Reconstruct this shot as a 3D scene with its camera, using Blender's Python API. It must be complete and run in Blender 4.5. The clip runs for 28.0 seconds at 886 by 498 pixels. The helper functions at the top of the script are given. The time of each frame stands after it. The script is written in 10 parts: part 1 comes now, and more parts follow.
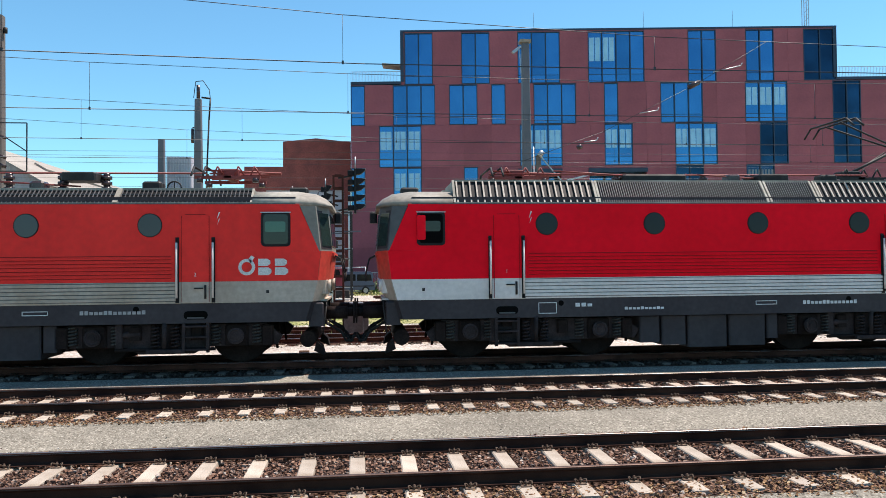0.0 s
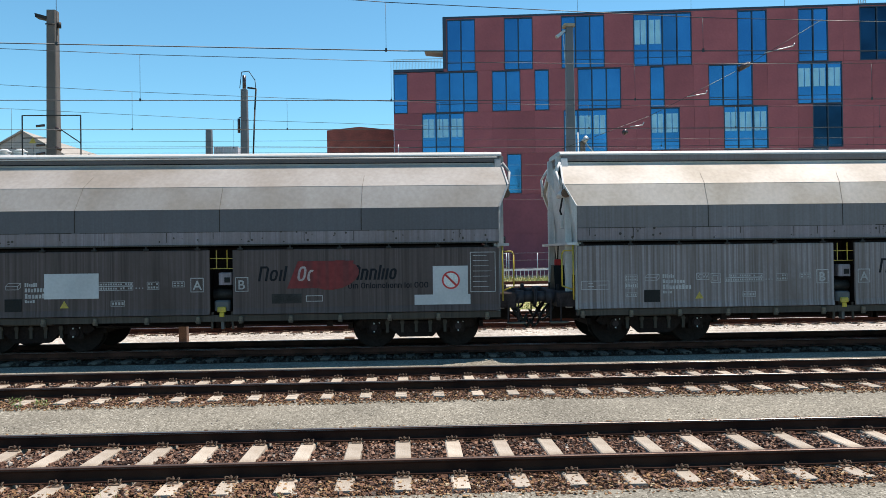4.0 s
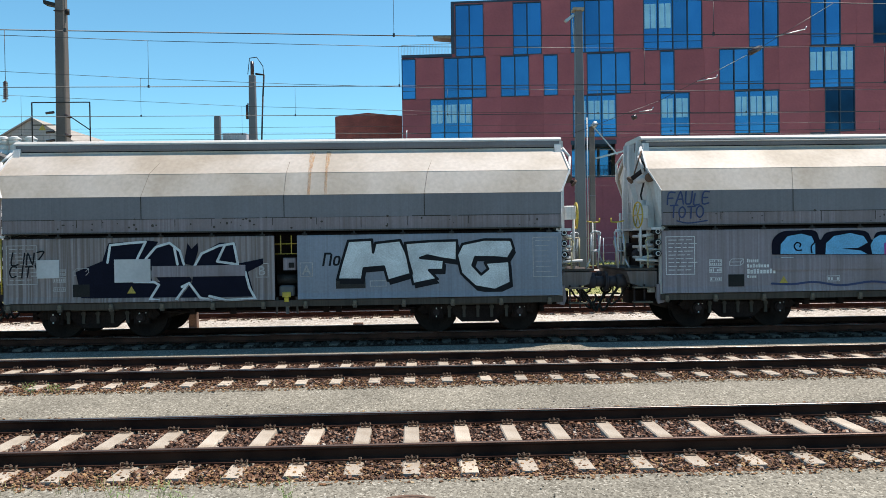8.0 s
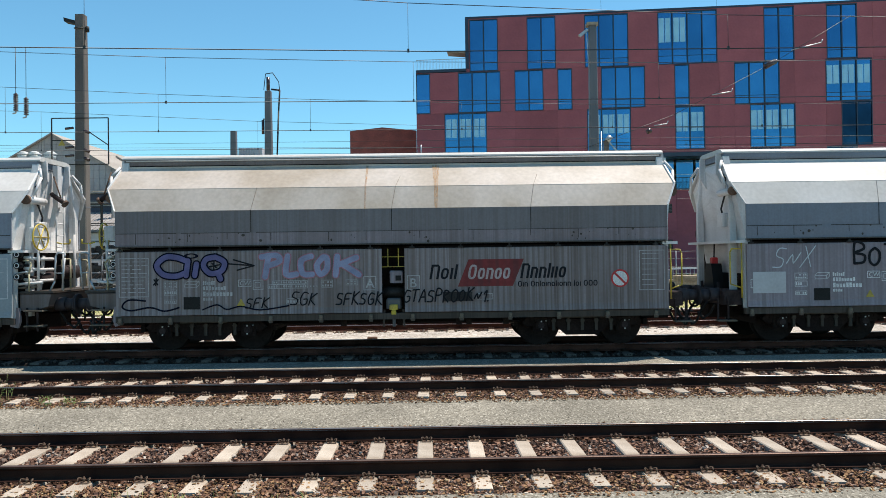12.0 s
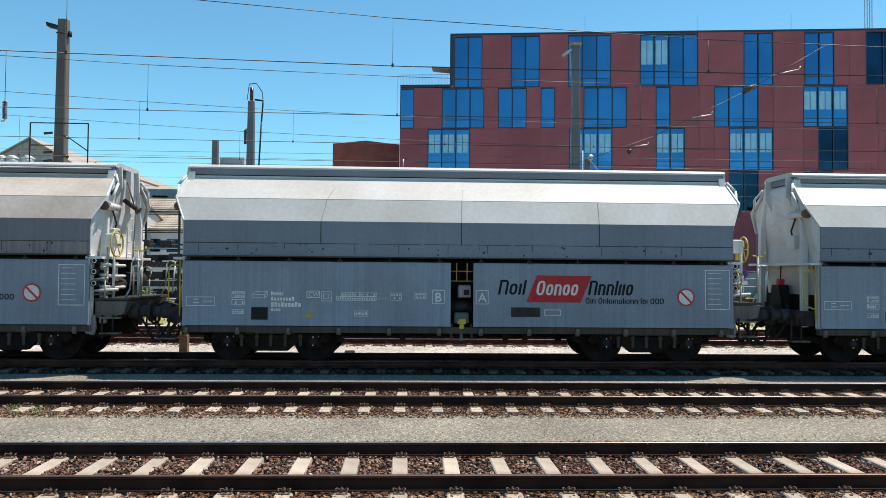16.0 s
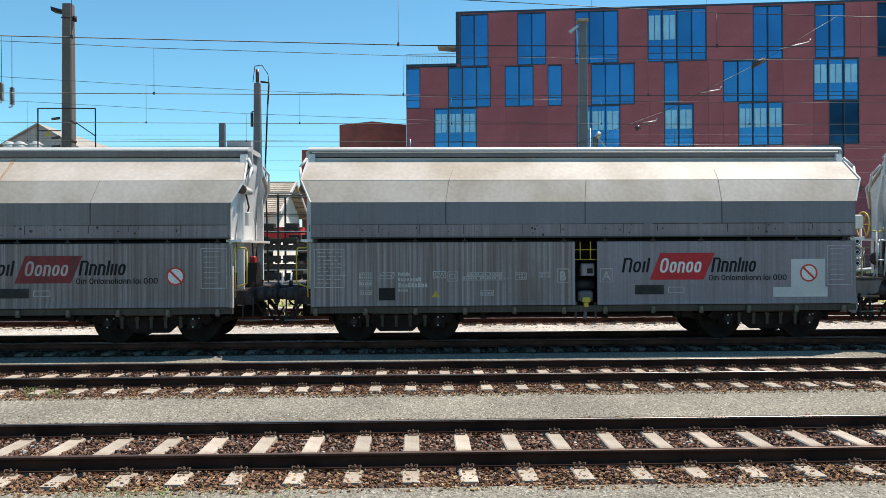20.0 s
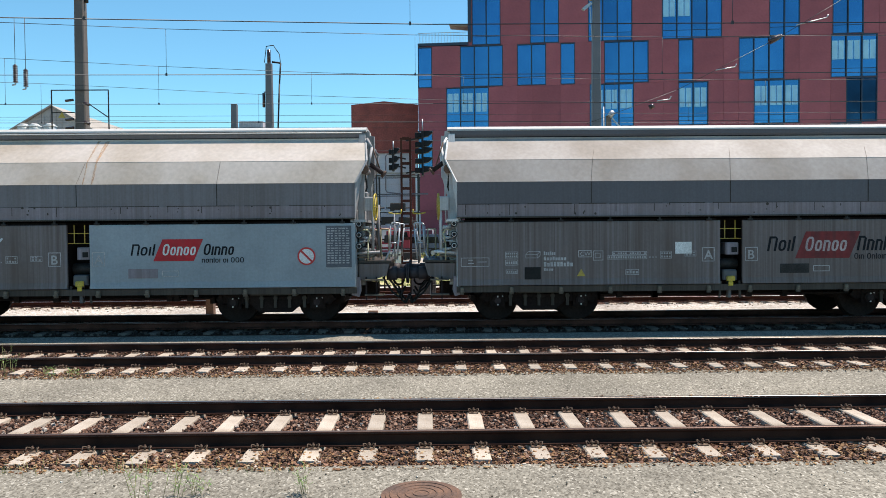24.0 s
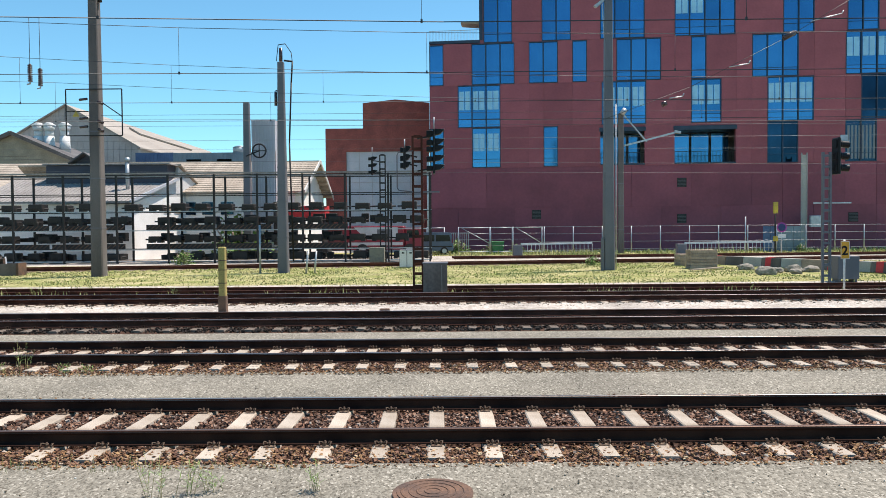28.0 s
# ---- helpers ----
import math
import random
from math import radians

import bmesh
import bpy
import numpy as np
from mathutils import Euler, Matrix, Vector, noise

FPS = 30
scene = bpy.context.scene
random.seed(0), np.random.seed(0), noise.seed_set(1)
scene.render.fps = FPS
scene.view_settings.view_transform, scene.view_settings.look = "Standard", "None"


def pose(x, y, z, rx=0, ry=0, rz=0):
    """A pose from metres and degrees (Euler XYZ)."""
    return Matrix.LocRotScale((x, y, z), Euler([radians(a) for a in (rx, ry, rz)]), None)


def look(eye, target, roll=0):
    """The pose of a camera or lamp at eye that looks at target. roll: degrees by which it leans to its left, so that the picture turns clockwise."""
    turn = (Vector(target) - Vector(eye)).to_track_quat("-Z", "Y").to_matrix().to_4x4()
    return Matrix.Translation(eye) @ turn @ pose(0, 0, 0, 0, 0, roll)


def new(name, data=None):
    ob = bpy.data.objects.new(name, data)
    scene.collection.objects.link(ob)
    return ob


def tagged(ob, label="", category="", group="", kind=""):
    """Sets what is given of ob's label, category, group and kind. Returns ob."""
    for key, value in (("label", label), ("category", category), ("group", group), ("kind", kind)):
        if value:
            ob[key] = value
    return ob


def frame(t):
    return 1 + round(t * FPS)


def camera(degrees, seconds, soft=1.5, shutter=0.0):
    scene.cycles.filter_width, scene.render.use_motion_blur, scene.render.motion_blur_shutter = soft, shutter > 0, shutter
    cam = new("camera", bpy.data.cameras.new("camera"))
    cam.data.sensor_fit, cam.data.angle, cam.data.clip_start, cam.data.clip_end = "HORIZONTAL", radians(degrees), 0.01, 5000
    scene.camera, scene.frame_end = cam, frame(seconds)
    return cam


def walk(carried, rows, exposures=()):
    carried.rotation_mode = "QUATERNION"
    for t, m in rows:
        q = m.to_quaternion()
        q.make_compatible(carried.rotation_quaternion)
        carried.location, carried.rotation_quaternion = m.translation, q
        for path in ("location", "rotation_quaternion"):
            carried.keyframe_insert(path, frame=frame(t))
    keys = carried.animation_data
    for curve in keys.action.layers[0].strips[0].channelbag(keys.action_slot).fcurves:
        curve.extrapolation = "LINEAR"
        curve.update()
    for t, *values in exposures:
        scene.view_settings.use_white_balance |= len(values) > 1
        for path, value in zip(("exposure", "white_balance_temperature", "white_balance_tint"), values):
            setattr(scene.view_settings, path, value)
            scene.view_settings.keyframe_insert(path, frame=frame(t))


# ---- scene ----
cam = camera(61.86, 28.0, soft=0.6)


def aim(yaw, pitch, roll, x, y, z):
    """A handheld pose: degrees to the right, downwards and rolled; metres of sway round the standing point."""
    eye = Vector((x, y, 2.348 + z))
    a, p = radians(yaw), radians(pitch)
    return look(eye, eye + 10 * Vector((math.sin(a) * math.cos(p), math.cos(a) * math.cos(p), -math.sin(p))), -roll)


walk(cam, [(t, aim(*v)) for t, *v in [
    (0, 5.892, -1.38, 0.566, 0.005, 0.031, 0.028),
    (0.5, 5.083, -1.702, 0.735, -0.003, 0.027, 0.035),
    (1, 4.638, -1.84, 0.779, -0.002, 0.026, 0.03),
    (1.5, 4.133, -1.725, 0.807, -0.003, 0.026, 0.029),
    (2, 3.696, -1.59, 0.724, -0.007, 0.023, 0.022),
    (2.5, 3.347, -1.37, 0.749, -0.004, 0.023, 0.023),
    (3, 3.033, -1.167, 0.722, -0.005, 0.026, 0.017),
    (3.5, 2.706, -0.869, 0.747, -0.009, 0.028, 0.017),
    (5.5, 2.362, 0.562, 0.697, -0.003, 0.024, 0.009),
    (6, 2.23, 0.585, 0.759, 0.002, 0.022, 0.008),
    (6.5, 2.19, 0.607, 0.78, 0.009, 0.025, 0.011),
    (7, 2.107, 0.644, 0.695, 0.007, 0.024, 0.01),
    (7.5, 1.975, 0.636, 0.751, 0.001, 0.022, 0.012),
    (8, 1.863, 0.607, 0.804, -0.003, 0.022, 0.009),
    (8.5, 1.737, 0.523, 0.899, 0.002, 0.018, 0.012),
    (9, 1.716, 0.454, 0.948, 0.006, 0.021, 0.011),
    (9.5, 1.597, 0.298, 0.939, 0.002, 0.023, 0.017),
    (10, 1.506, 0.15, 0.926, -0.003, 0.022, 0.016),
    (10.5, 1.331, -0.04, 0.93, -0.004, 0.024, 0.015),
    (11, 1.111, -0.253, 0.872, -0.009, 0.024, 0.023),
    (11.5, 0.857, -0.433, 0.863, -0.005, 0.019, 0.019),
    (12, 0.77, -0.483, 0.781, 0.001, 0.025, 0.017),
    (12.5, 0.838, -0.649, 0.567, 0.003, 0.031, 0.015),
    (14.5, 1.929, -1.232, -0.326, 0.013, 0.037, 0.018),
    (15, 2.209, -1.343, -0.491, 0.013, 0.032, 0.024),
    (15.5, 2.266, -1.475, -0.481, 0.017, 0.026, 0.024),
    (16, 2.279, -1.618, -0.502, 0.015, 0.026, 0.022),
    (16.5, 2.274, -1.661, -0.51, 0.015, 0.025, 0.015),
    (17, 2.323, -1.606, -0.426, 0.009, 0.022, 0.019),
    (17.5, 2.226, -1.563, -0.217, 0.014, 0.021, 0.012),
    (18, 2.147, -1.299, -0.02, 0.012, 0.01, 0.01),
    (18.5, 2.011, -1.04, 0.063, 0.008, 0.009, 0.007),
    (19, 1.896, -0.693, 0.14, 0.007, 0.011, 0.009),
    (19.5, 1.743, -0.35, 0.18, 0.008, 0.01, 0.006),
    (20, 1.636, -0.087, 0.27, 0.01, 0.006, 0.005),
    (20.5, 1.523, 0.23, 0.357, 0.012, -0, 0.005),
    (21, 1.34, 0.477, 0.326, 0.006, 0.002, 0.003),
    (21.5, 1.281, 0.717, 0.327, 0.003, -0.001, 0.006),
    (23.5, 0.769, 1.323, 0.36, 0.005, -0.002, -0),
    (24, 0.678, 1.444, 0.445, 0.003, -0.011, 0.005),
    (24.5, 0.478, 1.511, 0.507, 0.006, -0.015, -0.001),
    (25, 0.336, 1.57, 0.51, 0.001, -0.01, -0),
    (25.5, 0.166, 1.563, 0.489, -0.003, -0.008, -0),
    (26, -0, 1.578, 0.532, -0.006, 0.004, -0.001),
    (26.5, -0.11, 1.581, 0.483, -0.01, 0.003, -0.003),
    (27, -0.159, 1.54, 0.473, -0.005, -0.004, -0.002),
    (27.5, -0.169, 1.548, 0.476, 0.002, 0.003, -0.006),
    (28, -0.201, 1.58, 0.455, -0, -0, -0),
]], exposures=[(t, e, 6500, k) for t, e, k in ((0, 0.58, 17), (1, 0.54, 16), (2, 0.48, 14.5), (3, 0.45, 14), (6, 0.48, 12.5), (8, 0.47, 12.5), (9.5, 0.45, 12.5), (11, 0.43, 12), (17, 0.41, 11.5), (20, 0.44, 11.5), (24, 0.52, 14.5), (28, 0.52, 15))])

# ---- world and sun ----
SUN_TO = Vector((0.40, 0.17, 1.0)).normalized()
world = bpy.data.worlds.new("sky")
scene.world = world
world.use_nodes = True
wn = world.node_tree
sky = wn.nodes.new("ShaderNodeTexSky")
sky.sky_type, sky.sun_disc = "NISHITA", False
sky.sun_elevation = math.asin(SUN_TO.z)
sky.sun_rotation = math.atan2(SUN_TO.x, SUN_TO.y)
sky.air_density, sky.dust_density, sky.ozone_density, sky.altitude = 1.0, 0.0, 0.6, 300
wn.nodes["Background"].inputs["Strength"].default_value = 0.117
tint = wn.nodes.new("ShaderNodeMix")
tint.data_type, tint.blend_type = "RGBA", "MULTIPLY"
tint.inputs["Factor"].default_value, tint.inputs["B"].default_value = 1.0, (0.6, 1.03, 1.06, 1)
wn.links.new(sky.outputs[0], tint.inputs["A"])
wn.links.new(tint.outputs["Result"], wn.nodes["Background"].inputs["Color"])
sun = new("sun", bpy.data.lights.new("sun", "SUN"))
sun.data.energy, sun.data.angle, sun.data.color = 5.0, radians(0.53), (1.0, 0.92, 0.80)
sun.matrix_world = look(SUN_TO * 100, (0, 0, 0))

# ---- materials ----
def mat(name, col, rough=0.6, metal=0.0, col2=None, scale=2.0, amount=1.0, fine=None, fine_amt=0.25, bump=0.0, bscale=60.0,
        stretch=(1, 1, 1), island=0.0, objrand=0.0, spec=0.5, emit=0.0, detail=4.0):
    """A procedural paint, stone or metal: a broad tone that drifts from col to col2, a fine grain on top, relief from the grain."""
    m = bpy.data.materials.new(name)
    m.use_nodes = True
    nt = m.node_tree
    n, l = nt.nodes, nt.links
    b = n["Principled BSDF"]
    b.inputs["Roughness"].default_value, b.inputs["Metallic"].default_value = rough, metal
    b.inputs["Specular IOR Level"].default_value = spec
    tc = n.new("ShaderNodeTexCoord")
    mp = n.new("ShaderNodeMapping")
    mp.inputs["Scale"].default_value = stretch
    l.new(tc.outputs["Object"], mp.inputs["Vector"])
    broad = n.new("ShaderNodeTexNoise")
    broad.inputs["Scale"].default_value, broad.inputs["Detail"].default_value = scale, detail
    l.new(mp.outputs[0], broad.inputs["Vector"])
    ramp = n.new("ShaderNodeMapRange")
    ramp.inputs["From Min"].default_value, ramp.inputs["From Max"].default_value = 0.35, 0.65
    ramp.inputs["To Max"].default_value = amount
    l.new(broad.outputs["Fac"], ramp.inputs["Value"])
    mix = n.new("ShaderNodeMix")
    mix.data_type = "RGBA"
    c2 = col2 or tuple(c * 0.75 for c in col)
    mix.inputs["A"].default_value, mix.inputs["B"].default_value = (*col, 1), (*c2, 1)
    l.new(ramp.outputs[0], mix.inputs["Factor"])
    out = mix.outputs["Result"]
    grain = n.new("ShaderNodeTexNoise")
    grain.inputs["Scale"].default_value, grain.inputs["Detail"].default_value = fine or bscale, 3.0
    l.new(tc.outputs["Object"], grain.inputs["Vector"])
    gr = n.new("ShaderNodeMapRange")
    gr.inputs["From Min"].default_value, gr.inputs["From Max"].default_value = 0.3, 0.7
    gr.inputs["To Min"].default_value, gr.inputs["To Max"].default_value = 1 - fine_amt, 1 + fine_amt
    l.new(grain.outputs["Fac"], gr.inputs["Value"])
    val = gr.outputs[0]
    for on, node, sock in ((island, "ShaderNodeNewGeometry", "Random Per Island"), (objrand, "ShaderNodeObjectInfo", "Random")):
        if on:
            rn = n.new(node)
            r2 = n.new("ShaderNodeMapRange")
            r2.inputs["To Min"].default_value, r2.inputs["To Max"].default_value = 1 - on, 1 + on
            l.new(rn.outputs[sock], r2.inputs["Value"])
            mul = n.new("ShaderNodeMath")
            mul.operation = "MULTIPLY"
            l.new(val, mul.inputs[0])
            l.new(r2.outputs[0], mul.inputs[1])
            val = mul.outputs[0]
    sc = n.new("ShaderNodeVectorMath")
    sc.operation = "SCALE"
    l.new(out, sc.inputs[0])
    l.new(val, sc.inputs["Scale"])
    l.new(sc.outputs[0], b.inputs["Base Color"])
    rr = n.new("ShaderNodeMapRange")
    rr.inputs["To Min"].default_value, rr.inputs["To Max"].default_value = max(0.02, rough - 0.1), min(1, rough + 0.1)
    l.new(broad.outputs["Fac"], rr.inputs["Value"])
    l.new(rr.outputs[0], b.inputs["Roughness"])
    if bump:
        bp = n.new("ShaderNodeBump")
        bp.inputs["Strength"].default_value, bp.inputs["Distance"].default_value = min(1.0, bump), 0.02
        l.new(grain.outputs["Fac"], bp.inputs["Height"])
        l.new(bp.outputs[0], b.inputs["Normal"])
    if emit:
        b.inputs["Emission Color"].default_value, b.inputs["Emission Strength"].default_value = (*col, 1), emit
    return m


def glass(name, tint, rough=0.02, metal=0.0, spec=0.5):
    """Dark coated window glass: an opaque glossy pane."""
    m = mat(name, tint, rough, metal, scale=0.5, fine_amt=0.05, spec=spec)
    return m


M = {}
def grains(name, stops, size, broad=(0.8, 1.15), bump=0.8, stretch=(1, 1, 1)):
    """Gravel: cells of the given size, each in a colour of its own from the stops, over slow drifts of tone."""
    m = bpy.data.materials.new(name)
    m.use_nodes = True
    n, l = m.node_tree.nodes, m.node_tree.links
    b = n["Principled BSDF"]
    b.inputs["Roughness"].default_value, b.inputs["Specular IOR Level"].default_value = 0.95, 0.2
    tc, mp, vo = n.new("ShaderNodeTexCoord"), n.new("ShaderNodeMapping"), n.new("ShaderNodeTexVoronoi")
    mp.inputs["Scale"].default_value = stretch
    vo.inputs["Scale"].default_value = 1.0 / size
    l.new(tc.outputs["Object"], mp.inputs["Vector"])
    l.new(mp.outputs[0], vo.inputs["Vector"])
    sp, rp = n.new("ShaderNodeSeparateColor"), n.new("ShaderNodeValToRGB")
    l.new(vo.outputs["Color"], sp.inputs[0])
    l.new(sp.outputs[0], rp.inputs["Fac"])
    ramp_stops(rp, stops)
    ns, mr, sc = n.new("ShaderNodeTexNoise"), n.new("ShaderNodeMapRange"), n.new("ShaderNodeVectorMath")
    ns.inputs["Scale"].default_value, ns.inputs["Detail"].default_value = 0.7, 6.0
    l.new(tc.outputs["Object"], ns.inputs["Vector"])
    mr.inputs["From Min"].default_value, mr.inputs["From Max"].default_value = 0.35, 0.65
    mr.inputs["To Min"].default_value, mr.inputs["To Max"].default_value = broad
    l.new(ns.outputs["Fac"], mr.inputs["Value"])
    sc.operation = "SCALE"
    l.new(rp.outputs[0], sc.inputs[0])
    l.new(mr.outputs[0], sc.inputs["Scale"])
    l.new(sc.outputs[0], b.inputs["Base Color"])
    bp = n.new("ShaderNodeBump")
    bp.inputs["Strength"].default_value, bp.inputs["Distance"].default_value = bump, size * 0.4
    bp.invert = True
    l.new(vo.outputs["Distance"], bp.inputs["Height"])
    l.new(bp.outputs[0], b.inputs["Normal"])
    return m


def ramp_stops(rp, stops):
    el = rp.color_ramp.elements
    while len(el) < len(stops):
        el.new(0.5)
    for e, (at, col) in zip(el, stops):
        e.position, e.color = at, (*col, 1)


def island_stones(name, stops):
    """Loose stones, each in one colour of the stops."""
    m = mat(name, (1, 1, 1), 0.95, col2=(0.8, 0.78, 0.76), scale=20, fine=60, fine_amt=0.25, spec=0.15)
    n, l = m.node_tree.nodes, m.node_tree.links
    b = n["Principled BSDF"]
    src = b.inputs["Base Color"].links[0].from_socket
    ge, rp, mx = n.new("ShaderNodeNewGeometry"), n.new("ShaderNodeValToRGB"), n.new("ShaderNodeVectorMath")
    mx.operation = "MULTIPLY"
    ramp_stops(rp, stops)
    l.new(ge.outputs["Random Per Island"], rp.inputs["Fac"])
    l.new(src, mx.inputs[0])
    l.new(rp.outputs[0], mx.inputs[1])
    l.new(mx.outputs[0], b.inputs["Base Color"])
    return m


M["gravel"] = grains("fine_gravel", [(0.0, (0.105, 0.094, 0.073)), (0.25, (0.177, 0.16, 0.128)), (0.6, (0.232, 0.212, 0.171)), (0.9, (0.288, 0.263, 0.213)), (1.0, (0.44, 0.406, 0.34))], 0.017, (0.84, 1.12), 0.5, (1, 0.55, 1))
M["grit"] = grains("pale_grit", [(0.0, (0.24, 0.20, 0.165)), (0.4, (0.40, 0.35, 0.30)), (0.8, (0.50, 0.455, 0.40)), (1.0, (0.68, 0.64, 0.58))], 0.05, (0.78, 1.15))
M["grit_stone"] = island_stones("loose_grit", [(0.0, (0.14, 0.11, 0.08)), (0.5, (0.27, 0.23, 0.18)), (0.9, (0.4, 0.36, 0.3)), (1.0, (0.7, 0.68, 0.62))])
M["litter"] = island_stones("brown_litter", [(0.0, (0.10, 0.05, 0.03)), (0.5, (0.24, 0.13, 0.07)), (0.9, (0.36, 0.22, 0.11)), (1.0, (0.5, 0.4, 0.26))])
# Darker copy of the ballast: the shade under the train is in its colour.
M["stone_dark"] = island_stones("shaded_ballast", [(0.0, (0.02, 0.016, 0.014)), (0.6, (0.05, 0.039, 0.032)), (1.0, (0.11, 0.09, 0.078))])
M["bed"] = mat("ballast_bed", (0.09, 0.048, 0.032), 1.0, spec=0.1, col2=(0.045, 0.028, 0.02), scale=1.5, fine=30, fine_amt=0.6, bump=1.0, bscale=30)
M["stone"] = island_stones("ballast_stone", [(0.0, (0.052, 0.032, 0.026)), (0.25, (0.13, 0.074, 0.054)), (0.5, (0.22, 0.122, 0.083)), (0.75, (0.31, 0.18, 0.122)), (0.95, (0.31, 0.24, 0.195)), (1.0, (0.56, 0.50, 0.43))])
M["sleeper"] = mat("concrete_sleeper", (0.47, 0.405, 0.33), 0.9, col2=(0.29, 0.225, 0.165), amount=0.9, detail=8.0, scale=2.2, fine=90, fine_amt=0.25, bump=0.3, bscale=90, objrand=0.16)
M["rail_rust"] = mat("rusty_rail", (0.05, 0.023, 0.0155), 0.85, spec=0.1, col2=(0.023, 0.0105, 0.008), scale=2.0, fine=120, fine_amt=0.3, bump=0.2, bscale=120)
M["rail_red"] = mat("red_rusty_rail", (0.10, 0.04, 0.028), 0.9, spec=0.1, col2=(0.05, 0.021, 0.015), scale=2.0, fine=80, fine_amt=0.3)
M["rail_head"] = mat("worn_railhead", (0.36, 0.335, 0.315), 0.34, 0.9, col2=(0.24, 0.20, 0.175), scale=1.5, fine=30, fine_amt=0.15, stretch=(0.3, 8, 1))
M["rail_dull"] = mat("brown_railhead", (0.15, 0.10, 0.078), 0.45, 0.6, col2=(0.10, 0.06, 0.045), scale=1.5, fine=30, fine_amt=0.2, stretch=(0.3, 8, 1))
M["clip"] = mat("rusty_clip", (0.085, 0.052, 0.038), 0.85, col2=(0.17, 0.125, 0.09), scale=20, spec=0.15)
M["grass"] = mat("dry_grass", (0.20, 0.215, 0.065), 0.95, col2=(0.40, 0.35, 0.18), scale=0.6, detail=6.0, fine=14, fine_amt=0.5, bump=0.6, bscale=14, spec=0.1)
M["blade"] = mat("grass_blade", (0.235, 0.29, 0.075), 0.8, col2=(0.48, 0.44, 0.22), scale=0.35, fine=3, fine_amt=0.35, island=0.4, spec=0.2)
M["straw"] = mat("thin_straw", (0.34, 0.30, 0.13), 0.85, col2=(0.20, 0.23, 0.07), scale=2.0, island=0.3)
M["leaf"] = mat("weed_leaf", (0.09, 0.19, 0.035), 0.7, col2=(0.16, 0.24, 0.06), scale=3, island=0.35)
M["concrete"] = mat("weathered_concrete", (0.42, 0.41, 0.38), 0.9, col2=(0.30, 0.29, 0.27), scale=0.7, fine=25, fine_amt=0.15, bump=0.15, bscale=40, stretch=(1, 1, 0.3))
M["mast"] = mat("mast_concrete", (0.155, 0.136, 0.127), 0.9, col2=(0.10, 0.086, 0.08), scale=1.2, fine=30, fine_amt=0.15, bump=0.15, bscale=40, stretch=(1, 1, 0.25))
M["mast_steel"] = mat("grey_painted_steel", (0.15, 0.145, 0.16), 0.55, col2=(0.10, 0.104, 0.117), scale=1.0, fine=30, fine_amt=0.1, stretch=(1, 1, 0.25))
M["galv"] = mat("galvanised_steel", (0.48, 0.50, 0.52), 0.45, 0.6, col2=(0.36, 0.38, 0.40), scale=4, fine=30, fine_amt=0.1)
M["steel_dark"] = mat("dark_steel", (0.035, 0.033, 0.031), 0.6, spec=0.25, col2=(0.02, 0.018, 0.017), scale=4, fine=40, fine_amt=0.3)
M["rust"] = mat("rusty_steel", (0.16, 0.085, 0.05), 0.85, col2=(0.08, 0.05, 0.038), scale=3, fine=40, fine_amt=0.3)
M["wire"] = mat("wire", (0.04, 0.045, 0.05), 0.5, 0.3, fine_amt=0.1)
# Lighter copy of the wire with sunlight put into its grey.
M["wire_lit"] = mat("sunlit_wire", (0.16, 0.165, 0.165), 0.5, 0.3, fine_amt=0.1)
M["insul"] = mat("brown_insulator", (0.06, 0.035, 0.035), 0.25, scale=8)
M["black"] = mat("black_paint", (0.012, 0.012, 0.013), 0.5, spec=0.2, scale=3, fine=30)
M["yellow"] = mat("yellow_paint", (0.55, 0.40, 0.03), 0.5, col2=(0.35, 0.26, 0.05), scale=4)
M["cream_rail"] = mat("cream_rail_paint", (0.48, 0.44, 0.28), 0.6, col2=(0.32, 0.28, 0.18), scale=5)
M["white"] = mat("white_paint", (0.66, 0.66, 0.64), 0.6, col2=(0.55, 0.55, 0.53), scale=1.5)
M["red_paint"] = mat("signal_red", (0.60, 0.03, 0.03), 0.5, scale=2)
M["clad"] = mat("rusty_red_cladding", (0.355, 0.102, 0.12), 0.65, col2=(0.265, 0.078, 0.096), scale=0.3, detail=7.0, fine=5, fine_amt=0.06, bump=0.03, bscale=20, objrand=0.12, spec=0.25)
M["clad_low"] = mat("dark_plinth_cladding", (0.275, 0.08, 0.105), 0.65, col2=(0.215, 0.066, 0.088), scale=0.3, detail=7.0, fine=4, fine_amt=0.06, objrand=0.1, spec=0.25)
M["frame_blue"] = mat("dark_blue_frame", (0.018, 0.035, 0.07), 0.4, scale=1, fine_amt=0.1)
M["pane"] = mat("blue_coated_glass", (0.055, 0.235, 0.44), 0.04, 0.85, col2=(0.04, 0.18, 0.36), scale=0.25, fine_amt=0.04, objrand=0.16)
# Navy glass colour with the reflection of dark buildings put into it.
M["pane_dark"] = mat("dark_reflection_glass", (0.014, 0.055, 0.105), 0.04, 0.85, col2=(0.008, 0.03, 0.06), scale=0.4, fine_amt=0.04, objrand=0.3)
M["blind"] = mat("pale_blind", (0.30, 0.60, 0.80), 0.4, col2=(0.24, 0.50, 0.70), scale=1, fine_amt=0.05)
M["brick"] = mat("brick_wall", (0.29, 0.075, 0.058), 0.85, col2=(0.2, 0.055, 0.047), scale=1.0, fine=8, fine_amt=0.25)
